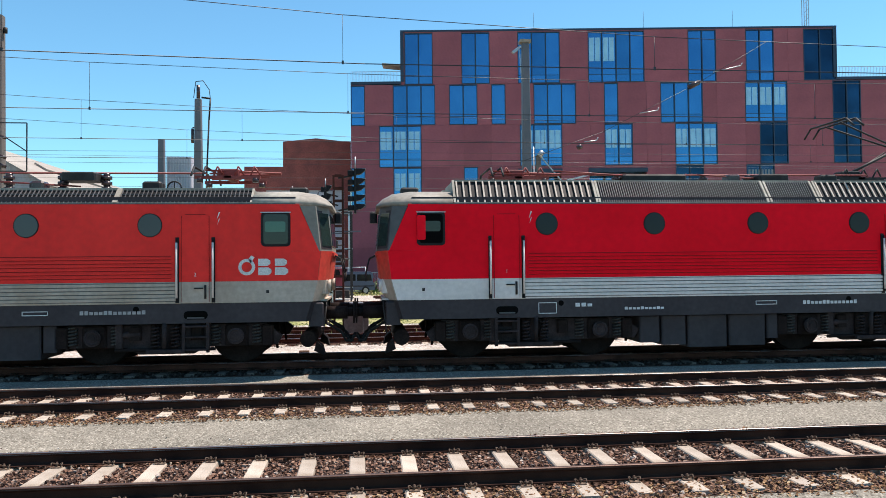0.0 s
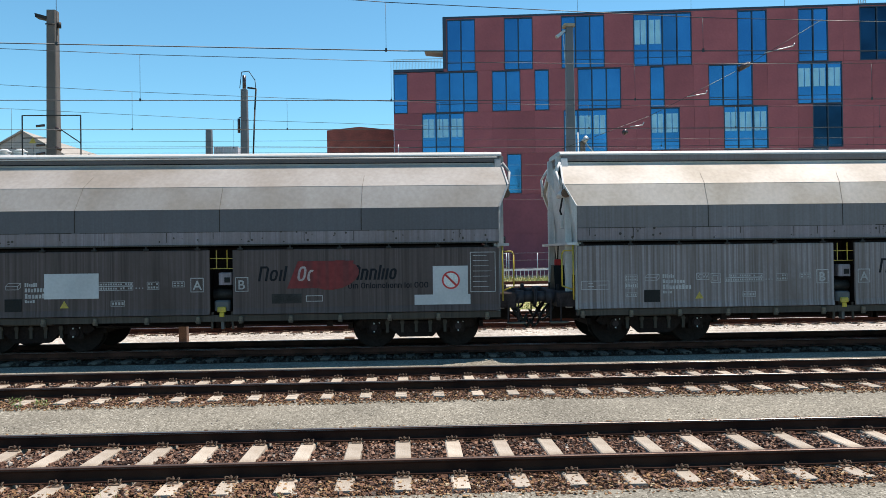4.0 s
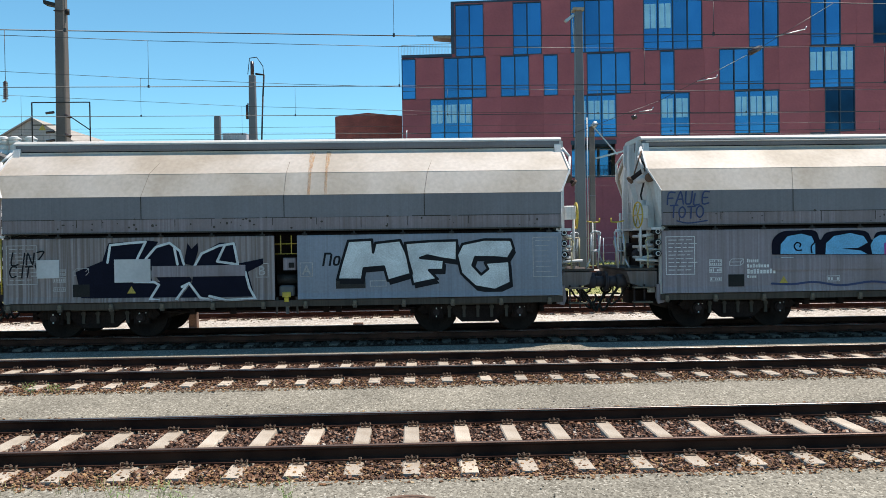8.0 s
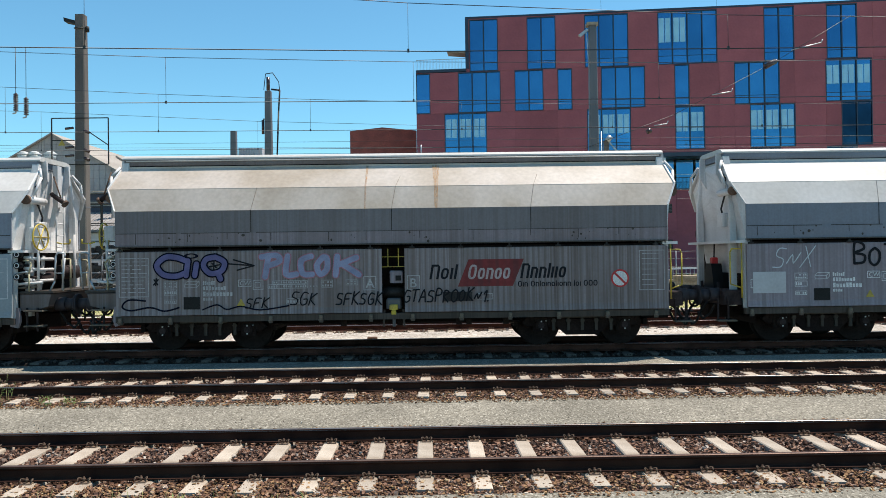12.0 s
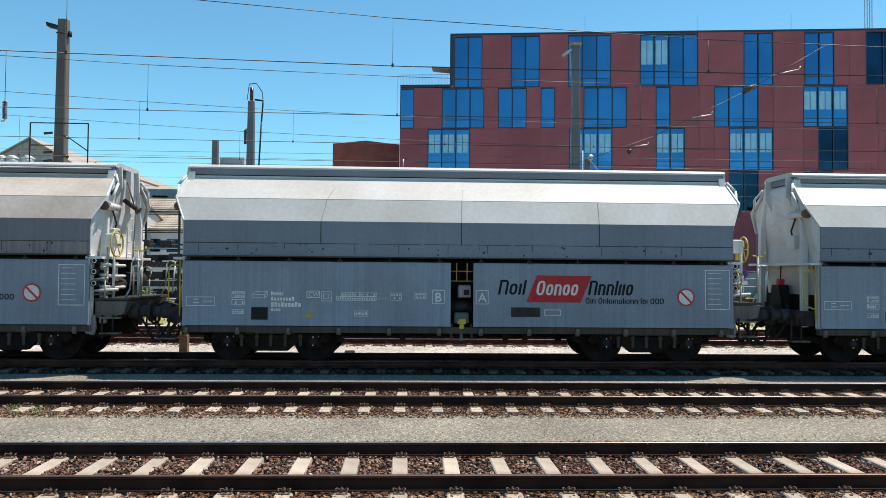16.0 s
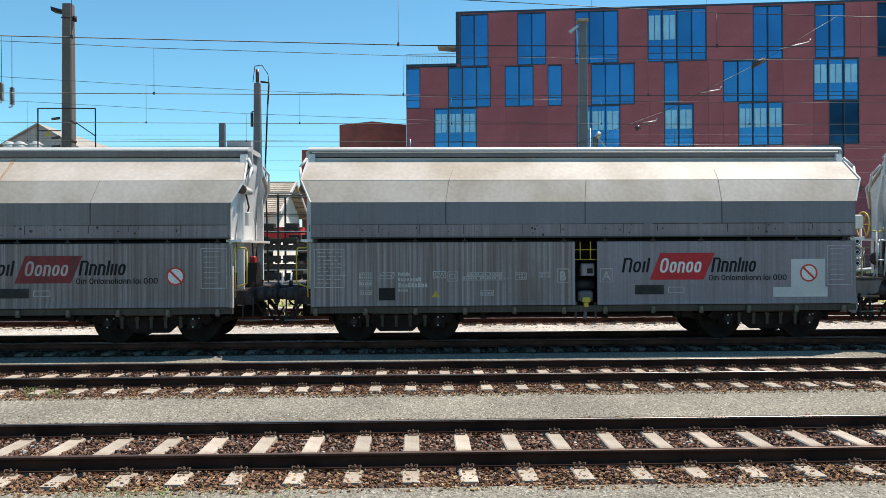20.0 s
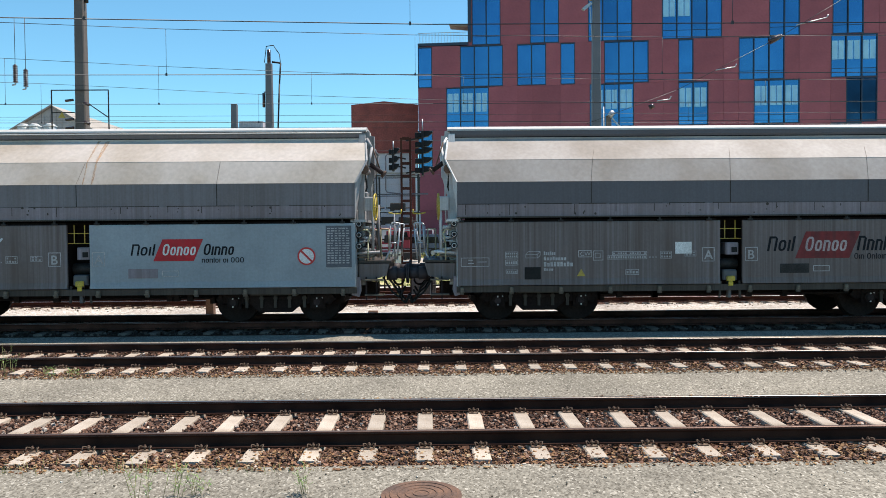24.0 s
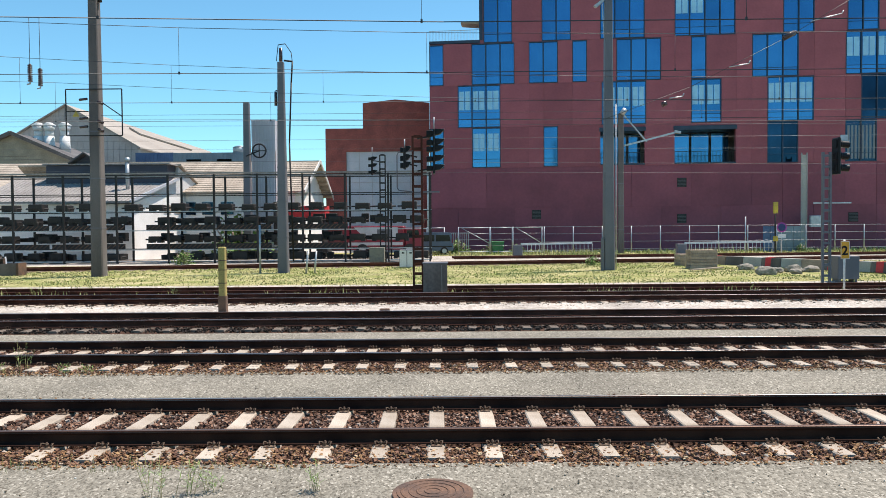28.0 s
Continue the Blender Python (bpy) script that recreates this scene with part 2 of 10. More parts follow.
M["render_white"] = mat("white_render", (0.85, 0.83, 0.81), 0.9, col2=(0.77, 0.75, 0.72), scale=0.6, fine=10, fine_amt=0.05)
M["roof_tan"] = mat("sandy_roof", (0.34, 0.27, 0.20), 0.85, col2=(0.25, 0.20, 0.15), scale=0.5, fine=6, fine_amt=0.2)
M["roof_grey"] = mat("grey_roof", (0.30, 0.28, 0.265), 0.85, col2=(0.22, 0.205, 0.195), scale=0.4, fine=6, fine_amt=0.2)
M["shed_grey"] = mat("grey_sheet", (0.42, 0.38, 0.365), 0.6, col2=(0.35, 0.315, 0.30), scale=0.5, fine=4, fine_amt=0.08)
M["shed_blue"] = mat("blue_sheet", (0.06, 0.12, 0.24), 0.6, scale=0.6)
M["shed_light"] = mat("light_grey_sheet", (0.50, 0.49, 0.53), 0.6, col2=(0.40, 0.43, 0.47), scale=0.6)
M["slate"] = mat("dark_slate_sheet", (0.05, 0.055, 0.08), 0.7, scale=0.6)
M["wood"] = mat("grey_timber", (0.40, 0.30, 0.22), 0.85, col2=(0.30, 0.22, 0.16), scale=3, fine=30, objrand=0.2)
M["rock"] = mat("limestone_rock", (0.30, 0.27, 0.22), 0.95, col2=(0.19, 0.17, 0.14), scale=2, fine=10, fine_amt=0.3, bump=0.5, bscale=12)
M["rubber"] = mat("rubber", (0.02, 0.02, 0.02), 0.8)
# loco
M["loco_red"] = mat("loco_red", (0.95, 0.006, 0.02), 0.45, col2=(0.86, 0.006, 0.017), scale=0.8, fine=6, fine_amt=0.05, spec=0.05)
M["loco_red_old"] = mat("faded_loco_red", (0.95, 0.03, 0.022), 0.5, col2=(0.80, 0.024, 0.018), scale=0.8, fine=6, fine_amt=0.07, stretch=(1, 1, 0.3), spec=0.25)
M["nose_red"] = mat("dusty_nose_red", (0.70, 0.05, 0.035), 0.6, col2=(0.50, 0.085, 0.055), scale=1.2, detail=6.0, fine=8, fine_amt=0.15, spec=0.2)
M["loco_white"] = mat("loco_light_grey", (0.72, 0.66, 0.62), 0.5, col2=(0.62, 0.57, 0.53), scale=0.8, fine=10, fine_amt=0.08, spec=0.3)
M["loco_cream"] = mat("stained_light_grey", (0.50, 0.43, 0.36), 0.6, col2=(0.37, 0.29, 0.22), scale=0.9, fine=10, fine_amt=0.12, stretch=(1, 1, 0.4))
M["loco_grey"] = mat("loco_dark_grey", (0.085, 0.088, 0.092), 0.5, col2=(0.065, 0.066, 0.07), scale=1, fine=10, fine_amt=0.1)
M["loco_frame"] = mat("loco_frame_grey", (0.05, 0.043, 0.047), 0.6, spec=0.25, col2=(0.038, 0.032, 0.036), scale=1, fine=10, fine_amt=0.15)
M["loco_roof"] = mat("stained_roof_grey", (0.40, 0.37, 0.30), 0.7, col2=(0.24, 0.21, 0.17), scale=1, fine=10, fine_amt=0.2)
M["cab_glass"] = glass("cab_glass", (0.012, 0.016, 0.017), 0.06, 0.0, 0.4)
M["corner_glass"] = glass("greenish_cab_glass", (0.055, 0.095, 0.085), 0.05, 0.6, 0.5)
M["panto_red"] = mat("red_oxide", (0.25, 0.04, 0.03), 0.6)
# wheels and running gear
# Grime colour, taken darker to hold the shade under and inside the wagons.
M["gear"] = mat("grimy_shaded_gear", (0.013, 0.008, 0.0075), 0.8, spec=0.12, col2=(0.024, 0.016, 0.014), scale=3, fine=30, fine_amt=0.3)
# Near-black colour for the shade in openings and below the wagon lids.
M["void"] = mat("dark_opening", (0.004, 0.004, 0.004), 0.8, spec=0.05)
M["rack_black"] = mat("oily_black_iron", (0.012, 0.011, 0.011), 0.6, col2=(0.022, 0.018, 0.016), scale=3, fine=20, fine_amt=0.3)
M["engine_red"] = mat("dark_engine_red", (0.24, 0.02, 0.035), 0.4, col2=(0.18, 0.018, 0.03), scale=1.5)
M["van_blue"] = mat("blue_grey_car_paint", (0.085, 0.125, 0.19), 0.3, col2=(0.07, 0.105, 0.165), scale=1, spec=0.5)
M["cab_brown"] = mat("brown_grey_cabinet", (0.155, 0.13, 0.115), 0.7, col2=(0.09, 0.072, 0.062), scale=1.5, detail=6.0, fine=14, fine_amt=0.2, stretch=(1, 1, 0.4))
M["bin_green"] = mat("green_bin", (0.03, 0.17, 0.06), 0.5, scale=2)
M["loco_cab"] = mat("stained_cab_grey", (0.26, 0.25, 0.22), 0.6, col2=(0.17, 0.155, 0.13), scale=1, fine=10, fine_amt=0.12, stretch=(1, 1, 0.4))
M["loco_cab_roof"] = mat("cab_roof_grey", (0.25, 0.228, 0.185), 0.6, col2=(0.165, 0.142, 0.115), scale=1, detail=6.0, fine=10, fine_amt=0.2, stretch=(1, 1, 0.6))


def hull(name, col, dirt, amt, rough=0.6, stripe=0.0):
    """Wagon paint with grime that runs down in streaks; stripe: how strongly it gathers in even, upright stripes."""
    m = mat(name, col, rough, col2=tuple(0.7 * c + 0.3 * d for c, d in zip(col, dirt)), scale=0.5, fine=25, fine_amt=0.07, spec=0.3)
    n, l = m.node_tree.nodes, m.node_tree.links
    b = n["Principled BSDF"]
    src = b.inputs["Base Color"].links[0].from_socket
    tc = n.new("ShaderNodeTexCoord")
    fac = None
    for sx, sz, lo, hi in ((7.0, 0.22, 0.47, 0.68), (1.1, 0.8, 0.5, 0.75), (22.0, 0.22, 0.46, 0.66), (60.0, 0.3, 0.5, 0.66)):
        mp = n.new("ShaderNodeMapping")
        mp.inputs["Scale"].default_value = (sx, 1.0, sz)
        l.new(tc.outputs["Object"], mp.inputs["Vector"])
        ns = n.new("ShaderNodeTexNoise")
        ns.inputs["Scale"].default_value, ns.inputs["Detail"].default_value = 1.0, 5.0
        l.new(mp.outputs[0], ns.inputs["Vector"])
        mr = n.new("ShaderNodeMapRange")
        mr.inputs["From Min"].default_value, mr.inputs["From Max"].default_value = lo, hi
        mr.inputs["To Max"].default_value = amt * (1.0 if sx < 30 else 0.8)
        l.new(ns.outputs["Fac"], mr.inputs["Value"])
        if fac is None:
            fac = mr.outputs[0]
        else:
            mx = n.new("ShaderNodeMath")
            mx.operation = "MAXIMUM"
            l.new(fac, mx.inputs[0])
            l.new(mr.outputs[0], mx.inputs[1])
            fac = mx.outputs[0]
    if stripe:
        mp, wv, mr, mx = n.new("ShaderNodeMapping"), n.new("ShaderNodeTexWave"), n.new("ShaderNodeMapRange"), n.new("ShaderNodeMath")
        mp.inputs["Scale"].default_value = (1.0, 1.0, 0.08)
        wv.inputs["Scale"].default_value, wv.inputs["Distortion"].default_value, wv.inputs["Detail"].default_value, wv.inputs["Detail Scale"].default_value = 2.5, 2.2, 3.0, 1.6
        l.new(tc.outputs["Object"], mp.inputs["Vector"])
        l.new(mp.outputs[0], wv.inputs["Vector"])
        mr.inputs["From Min"].default_value, mr.inputs["From Max"].default_value, mr.inputs["To Max"].default_value = 0.35, 0.95, stripe
        l.new(wv.outputs["Fac"], mr.inputs["Value"])
        mx.operation = "MAXIMUM"
        l.new(fac, mx.inputs[0])
        l.new(mr.outputs[0], mx.inputs[1])
        fac = mx.outputs[0]
    mix = n.new("ShaderNodeMix")
    mix.data_type = "RGBA"
    mix.inputs["B"].default_value = (*dirt, 1)
    l.new(fac, mix.inputs["Factor"])
    l.new(src, mix.inputs["A"])
    l.new(mix.outputs["Result"], b.inputs["Base Color"])
    return m


BROWN, SOOT = (0.088, 0.06, 0.045), (0.074, 0.06, 0.055)
M["w_clean"] = hull("clean_blue_grey", (0.262, 0.302, 0.372), SOOT, 0.22)
M["w_grey"] = hull("weathered_grey", (0.295, 0.262, 0.295), BROWN, 0.42, stripe=0.22)
M["w_dirty"] = hull("streaked_dirty_grey", (0.315, 0.278, 0.286), BROWN, 0.72, stripe=0.6)
M["w_mid"] = hull("drab_streaked_grey", (0.25, 0.218, 0.222), BROWN, 0.72, stripe=0.55)
M["w_dark"] = hull("dark_brown_grime", (0.118, 0.088, 0.086), (0.05, 0.035, 0.031), 0.9, stripe=0.5)
M["w_dim"] = hull("brown_grey_grime", (0.19, 0.163, 0.163), BROWN, 0.7, stripe=0.4)
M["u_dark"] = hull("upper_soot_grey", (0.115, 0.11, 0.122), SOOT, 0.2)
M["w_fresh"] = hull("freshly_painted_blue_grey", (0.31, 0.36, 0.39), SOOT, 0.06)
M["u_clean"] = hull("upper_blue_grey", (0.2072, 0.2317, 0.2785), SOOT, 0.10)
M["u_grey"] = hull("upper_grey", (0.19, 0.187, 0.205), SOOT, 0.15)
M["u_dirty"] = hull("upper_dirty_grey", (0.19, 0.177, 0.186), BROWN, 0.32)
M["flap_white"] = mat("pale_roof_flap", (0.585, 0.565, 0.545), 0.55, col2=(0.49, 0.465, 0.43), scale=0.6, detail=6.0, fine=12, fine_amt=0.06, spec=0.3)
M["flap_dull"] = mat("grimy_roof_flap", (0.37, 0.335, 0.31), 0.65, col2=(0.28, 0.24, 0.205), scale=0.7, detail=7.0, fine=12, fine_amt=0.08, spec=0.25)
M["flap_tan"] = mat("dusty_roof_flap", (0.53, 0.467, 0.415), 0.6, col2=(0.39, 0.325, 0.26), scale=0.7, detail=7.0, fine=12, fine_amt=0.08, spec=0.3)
M["w_end"] = hull("wagon_end_grey", (0.74, 0.74, 0.735), BROWN, 0.22)
M["w_end_dim"] = hull("grimy_wagon_end", (0.40, 0.405, 0.41), BROWN, 0.4)
M["sole"] = hull("grimy_sole", (0.075, 0.062, 0.052), (0.03, 0.023, 0.018), 0.7)
M["logo_red"] = mat("logo_red", (0.46, 0.022, 0.03), 0.5, col2=(0.38, 0.03, 0.035), scale=1.5, fine=8, fine_amt=0.1, stretch=(5, 1, 0.4), spec=0.2)
M["logo_dim"] = mat("faded_logo_red", (0.20, 0.036, 0.036), 0.6, col2=(0.13, 0.036, 0.036), scale=1.5, fine=8, fine_amt=0.15, stretch=(5, 1, 0.4), spec=0.15)
M["logo_pale"] = mat("faded_logo_letter", (0.42, 0.34, 0.33), 0.6, col2=(0.26, 0.2, 0.19), scale=3)
M["ink"] = mat("black_lettering", (0.011, 0.012, 0.016), 0.6, spec=0.15)
M["pale"] = mat("pale_lettering", (0.70, 0.70, 0.70), 0.6, col2=(0.52, 0.52, 0.52), scale=3)
M["pale_dim"] = mat("grimed_lettering", (0.44, 0.425, 0.42), 0.6, col2=(0.29, 0.28, 0.275), scale=3)
M["plate"] = mat("pale_plate", (0.50, 0.50, 0.51), 0.55, col2=(0.42, 0.42, 0.43), scale=1.5, fine=20, fine_amt=0.06)
M["panel_dark"] = mat("dark_data_panel", (0.095, 0.105, 0.125), 0.6, col2=(0.075, 0.08, 0.095), scale=3)
M["tag_blue"] = mat("blue_spray", (0.018, 0.035, 0.13), 0.5, scale=2)
M["tag_bright"] = mat("bright_blue_spray", (0.03, 0.11, 0.40), 0.5, scale=2)
M["tag_sky"] = mat("sky_blue_spray", (0.12, 0.42, 0.70), 0.5, scale=2)
M["tag_magenta"] = mat("magenta_spray", (0.38, 0.03, 0.20), 0.5, col2=(0.22, 0.03, 0.22), scale=1.5)
M["tag_teal"] = mat("teal_spray", (0.022, 0.16, 0.16), 0.5, scale=2)
M["tag_silver"] = mat("silver_spray", (0.56, 0.60, 0.64), 0.4, 0.2, scale=2)
M["tag_orange"] = mat("orange_spray", (0.60, 0.14, 0.03), 0.5)

M["tag_violet"] = mat("violet_spray", (0.12, 0.11, 0.25), 0.7, scale=4, fine=40, fine_amt=0.1)
M["tag_navy"] = mat("navy_spray", (0.006, 0.007, 0.018), 0.7, spec=0.1)
M["tag_steel"] = mat("steel_blue_spray", (0.27, 0.29, 0.42), 0.7, scale=4, fine=40, fine_amt=0.1)
M["tag_lilac"] = mat("lilac_spray", (0.24, 0.215, 0.36), 0.5, scale=2)
M["tag_pink"] = mat("pink_spray", (0.42, 0.16, 0.20), 0.5, scale=2)
M["tag_purple"] = mat("purple_spray", (0.175, 0.02, 0.072), 0.5, col2=(0.03, 0.023, 0.105), scale=1.3, stretch=(0.5, 1, 1.6))
M["rust_run"] = mat("rust_run", (0.60, 0.34, 0.15), 0.8, col2=(0.46, 0.23, 0.09), scale=4, fine=20)
_n, _l = M["rust_run"].node_tree.nodes, M["rust_run"].node_tree.links
_t, _m, _w, _r = _n.new("ShaderNodeTexCoord"), _n.new("ShaderNodeMapping"), _n.new("ShaderNodeTexNoise"), _n.new("ShaderNodeMapRange")
_m.inputs["Scale"].default_value = (40, 1, 1.5)
_r.inputs["From Min"].default_value, _r.inputs["From Max"].default_value, _r.inputs["To Max"].default_value = 0.38, 0.7, 0.85
_l.new(_t.outputs["Object"], _m.inputs["Vector"])
_l.new(_m.outputs[0], _w.inputs["Vector"])
_l.new(_w.outputs["Fac"], _r.inputs["Value"])
_l.new(_r.outputs[0], _n["Principled BSDF"].inputs["Alpha"])
M["roof_dark"] = mat("dark_brown_roof", (0.115, 0.108, 0.108), 0.85, col2=(0.08, 0.075, 0.075), scale=0.5, fine=6, fine_amt=0.25)
M["boards"] = mat("green_grey_boards", (0.25, 0.235, 0.18), 0.85, col2=(0.19, 0.18, 0.14), scale=1, fine=8, fine_amt=0.15)
M["tile"] = mat("sandy_roof_tile", (0.43, 0.36, 0.29), 0.85, col2=(0.32, 0.265, 0.21), scale=0.8, fine=7, fine_amt=0.25, objrand=0.1)
M["sign_amber"] = mat("amber_sign", (0.75, 0.36, 0.02), 0.5, scale=2)
M["curtain"] = mat("grey_curtain", (0.22, 0.24, 0.25), 0.8, scale=3, stretch=(6, 1, 0.3))
M["shed_teal"] = mat("teal_sheet", (0.15, 0.22, 0.27), 0.6, scale=0.6)
M["boards_yellow"] = mat("yellowed_timber", (0.40, 0.31, 0.09), 0.8, col2=(0.30, 0.22, 0.08), scale=4, fine=40, fine_amt=0.25, stretch=(1, 1, 0.2))
M["pale_sheet"] = mat("pale_sheet", (0.66, 0.66, 0.66), 0.6, col2=(0.58, 0.58, 0.58), scale=0.6)
M["w_foot"] = hull("foot_strip_grey", (0.26, 0.222, 0.24), BROWN, 0.45)
M["spring"] = mat("grimy_spring", (0.05, 0.045, 0.04), 0.6, scale=5)
# Sleeper and clip colours darkened to hold the shade below the train.
M["sleeper_shaded"] = mat("shaded_sleeper", (0.19, 0.155, 0.125), 0.9, col2=(0.09, 0.07, 0.058), scale=2.2, fine=60, fine_amt=0.3, spec=0.15)
M["clip_shaded"] = mat("shaded_clip", (0.035, 0.022, 0.016), 0.85, spec=0.15, scale=20)
M["port_glass"] = glass("porthole_glass", (0.012, 0.016, 0.024), 0.1, 0.0, 0.2)
M["port_glass_old"] = glass("dusty_porthole_glass", (0.05, 0.06, 0.068), 0.2, 0.0, 0.4)
M["roof_sand"] = mat("weathered_sand_roof", (0.34, 0.30, 0.26), 0.85, col2=(0.28, 0.245, 0.21), scale=0.3, fine=3, fine_amt=0.12, stretch=(1, 0.2, 1))
_pn, _pl = M["tag_purple"].node_tree.nodes, M["tag_purple"].node_tree.links
_tc, _sx, _nz, _ad, _mr = (_pn.new("ShaderNode" + k) for k in ("TexCoord", "SeparateXYZ", "TexNoise", "Math", "MapRange"))
_nz.inputs["Scale"].default_value = 2.5
_pl.new(_tc.outputs["Object"], _sx.inputs[0])
_pl.new(_tc.outputs["Object"], _nz.inputs["Vector"])
_pl.new(_sx.outputs["Z"], _ad.inputs[0])
_pl.new(_nz.outputs["Fac"], _ad.inputs[1])
_mr.inputs["From Min"].default_value, _mr.inputs["From Max"].default_value = 2.1, 1.85
_pl.new(_ad.outputs[0], _mr.inputs["Value"])
_pl.new(_mr.outputs[0], next(k for k in _pn if k.type == "MIX").inputs["Factor"])
M["groove_red"] = mat("dark_red_groove", (0.22, 0.012, 0.012), 0.7, spec=0.15)
M["seam_dark"] = mat("grimy_seam", (0.05, 0.042, 0.036), 0.8, spec=0.15)
M["latch"] = mat("dusty_latch", (0.17, 0.14, 0.105), 0.8, col2=(0.08, 0.062, 0.048), scale=6, spec=0.2)
M["fold"] = mat("dull_joint", (0.20, 0.165, 0.13), 0.8, scale=3)
# Grime of the gear; on the end chutes this colour is painted shade.
M["gear_grey"] = mat("grimy_gear_and_shade", (0.05, 0.036, 0.036), 0.75, spec=0.15, col2=(0.025, 0.018, 0.0175), scale=4, fine=30, fine_amt=0.25)
# ---- building kit ----
class Mesh:
    """Collects faces for one part."""

    def __init__(self):
        self.v, self.f, self.s = [], [], []

    def add(self, verts, faces, smooth=False, flat=()):
        k = len(self.v)
        self.v += [tuple(p) for p in verts]
        self.f += [tuple(i + k for i in f) for f in (*faces, *flat)]
        self.s += [smooth] * len(faces) + [False] * len(flat)
        return self

    def box(self, x0, x1, y0, y1, z0, z1):
        v = [(x, y, z) for z in (z0, z1) for y in (y0, y1) for x in (x0, x1)]
        return self.add(v, [(0, 2, 3, 1), (4, 5, 7, 6), (0, 1, 5, 4), (2, 6, 7, 3), (0, 4, 6, 2), (1, 3, 7, 5)])

    def cham(self, x0, x1, y0, y1, z0, z1, c=0.02):
        """A box with chamfered upright and top edges."""
        ring = lambda d, z: [(x0 + c + d, y0 + d, z), (x1 - c - d, y0 + d, z), (x1 - d, y0 + c + d, z), (x1 - d, y1 - c - d, z),
                             (x1 - c - d, y1 - d, z), (x0 + c + d, y1 - d, z), (x0 + d, y1 - c - d, z), (x0 + d, y0 + c + d, z)]
        v = ring(0, z0) + ring(0, z1 - c) + ring(c * 0.7, z1)
        f = [tuple(range(7, -1, -1)), tuple(range(16, 24))]
        for a in (0, 8):
            f += [(a + i, a + (i + 1) % 8, a + 8 + (i + 1) % 8, a + 8 + i) for i in range(8)]
        return self.add(v, f)

    def prism(self, pts, a0, a1, axis="x", smooth=False):
        """A closed polygon swept along an axis. x: (y, z); y: (x, z); z: (x, y)."""
        put = {"x": lambda a, p: (a, p[0], p[1]), "y": lambda a, p: (p[0], a, p[1]), "z": lambda a, p: (p[0], p[1], a)}[axis]
        n = len(pts)
        v = [put(a0, p) for p in pts] + [put(a1, p) for p in pts]
        return self.add(v, [(i, (i + 1) % n, n + (i + 1) % n, n + i) for i in range(n)], smooth, [tuple(range(n - 1, -1, -1)), tuple(range(n, 2 * n))])

    def sheet(self, pts, d):
        """A flat polygon in space thickened by the vector d."""
        n, d = len(pts), Vector(d)
        v = [tuple(p) for p in pts] + [tuple(Vector(p) + d) for p in pts]
        return self.add(v, [tuple(range(n - 1, -1, -1)), tuple(range(n, 2 * n))] + [(i, (i + 1) % n, n + (i + 1) % n, n + i) for i in range(n)])

    def cyl(self, p0, p1, r, n=10, r1=None, caps=True):
        p0, p1 = Vector(p0), Vector(p1)
        r1 = r if r1 is None else r1
        d = (p1 - p0).normalized()
        a = d.orthogonal().normalized()
        b = d.cross(a)
        ang = [2 * math.pi * i / n for i in range(n)]
        v = [p0 + r * (a * math.cos(t) + b * math.sin(t)) for t in ang] + [p1 + r1 * (a * math.cos(t) + b * math.sin(t)) for t in ang]
        return self.add(v, [(i, (i + 1) % n, n + (i + 1) % n, n + i) for i in range(n)], True, [tuple(range(n - 1, -1, -1)), tuple(range(n, 2 * n))] if caps else ())

    def tube(self, pts, r, n=6):
        for a, b in zip(pts, pts[1:]):
            self.cyl(a, b, r, n)
        return self

    def ring(self, c, normal, R, r, n=18, m=6):
        """A torus."""
        c, d = Vector(c), Vector(normal).normalized()
        a = d.orthogonal().normalized()
        b = d.cross(a)
        v = []
        for i in range(n):
            t = 2 * math.pi * i / n
            o = a * math.cos(t) + b * math.sin(t)
            v += [c + o * (R + r * math.cos(s)) + d * r * math.sin(s) for s in (2 * math.pi * j / m for j in range(m))]
        return self.add(v, [(i * m + j, ((i + 1) % n) * m + j, ((i + 1) % n) * m + (j + 1) % m, i * m + (j + 1) % m) for i in range(n) for j in range(m)], True)

    def beam(self, p0, p1, w, h):
        """A square bar between two points."""
        p0, p1 = Vector(p0), Vector(p1)
        d = (p1 - p0).normalized()
        a = d.cross(Vector((0, 0, 1)))
        a = (a if a.length > 1e-3 else Vector((1, 0, 0))).normalized() * w / 2
        b = d.cross(a).normalized() * h / 2
        v = [p + s * a + t * b for p in (p0, p1) for s, t in ((-1, -1), (1, -1), (1, 1), (-1, 1))]
        return self.add(v, [(0, 1, 2, 3), (7, 6, 5, 4), (0, 4, 5, 1), (1, 5, 6, 2), (2, 6, 7, 3), (3, 7, 4, 0)])

    def data(self, name, material):
        me = bpy.data.meshes.new(name)
        me.from_pydata(self.v, [], self.f)
        me.polygons.foreach_set("use_smooth", self.s)
        me.materials.append(material)
        bm = bmesh.new()
        bm.from_mesh(me)
        bmesh.ops.recalc_face_normals(bm, faces=bm.faces)
        bm.to_mesh(me)
        bm.free()
        return me


def part(name, shape, material, parent=None, label="", at=None):
    """ONE mesh object from a Mesh (or shared mesh data), under a thing or a part."""
    me = shape.data(name, M[material] if isinstance(material, str) else material) if isinstance(shape, Mesh) else shape
    ob = new(name, me)
    ob.parent = parent
    if at is not None:
        ob.matrix_basis = at
    return tagged(ob, label) if label else ob


def thing(name, label, category, group="", kind="", at=None):
    ob = new(name)
    ob.empty_display_size = 0.2
    if at is not None:
        ob.matrix_basis = at
    return tagged(ob, label, category, group, kind)


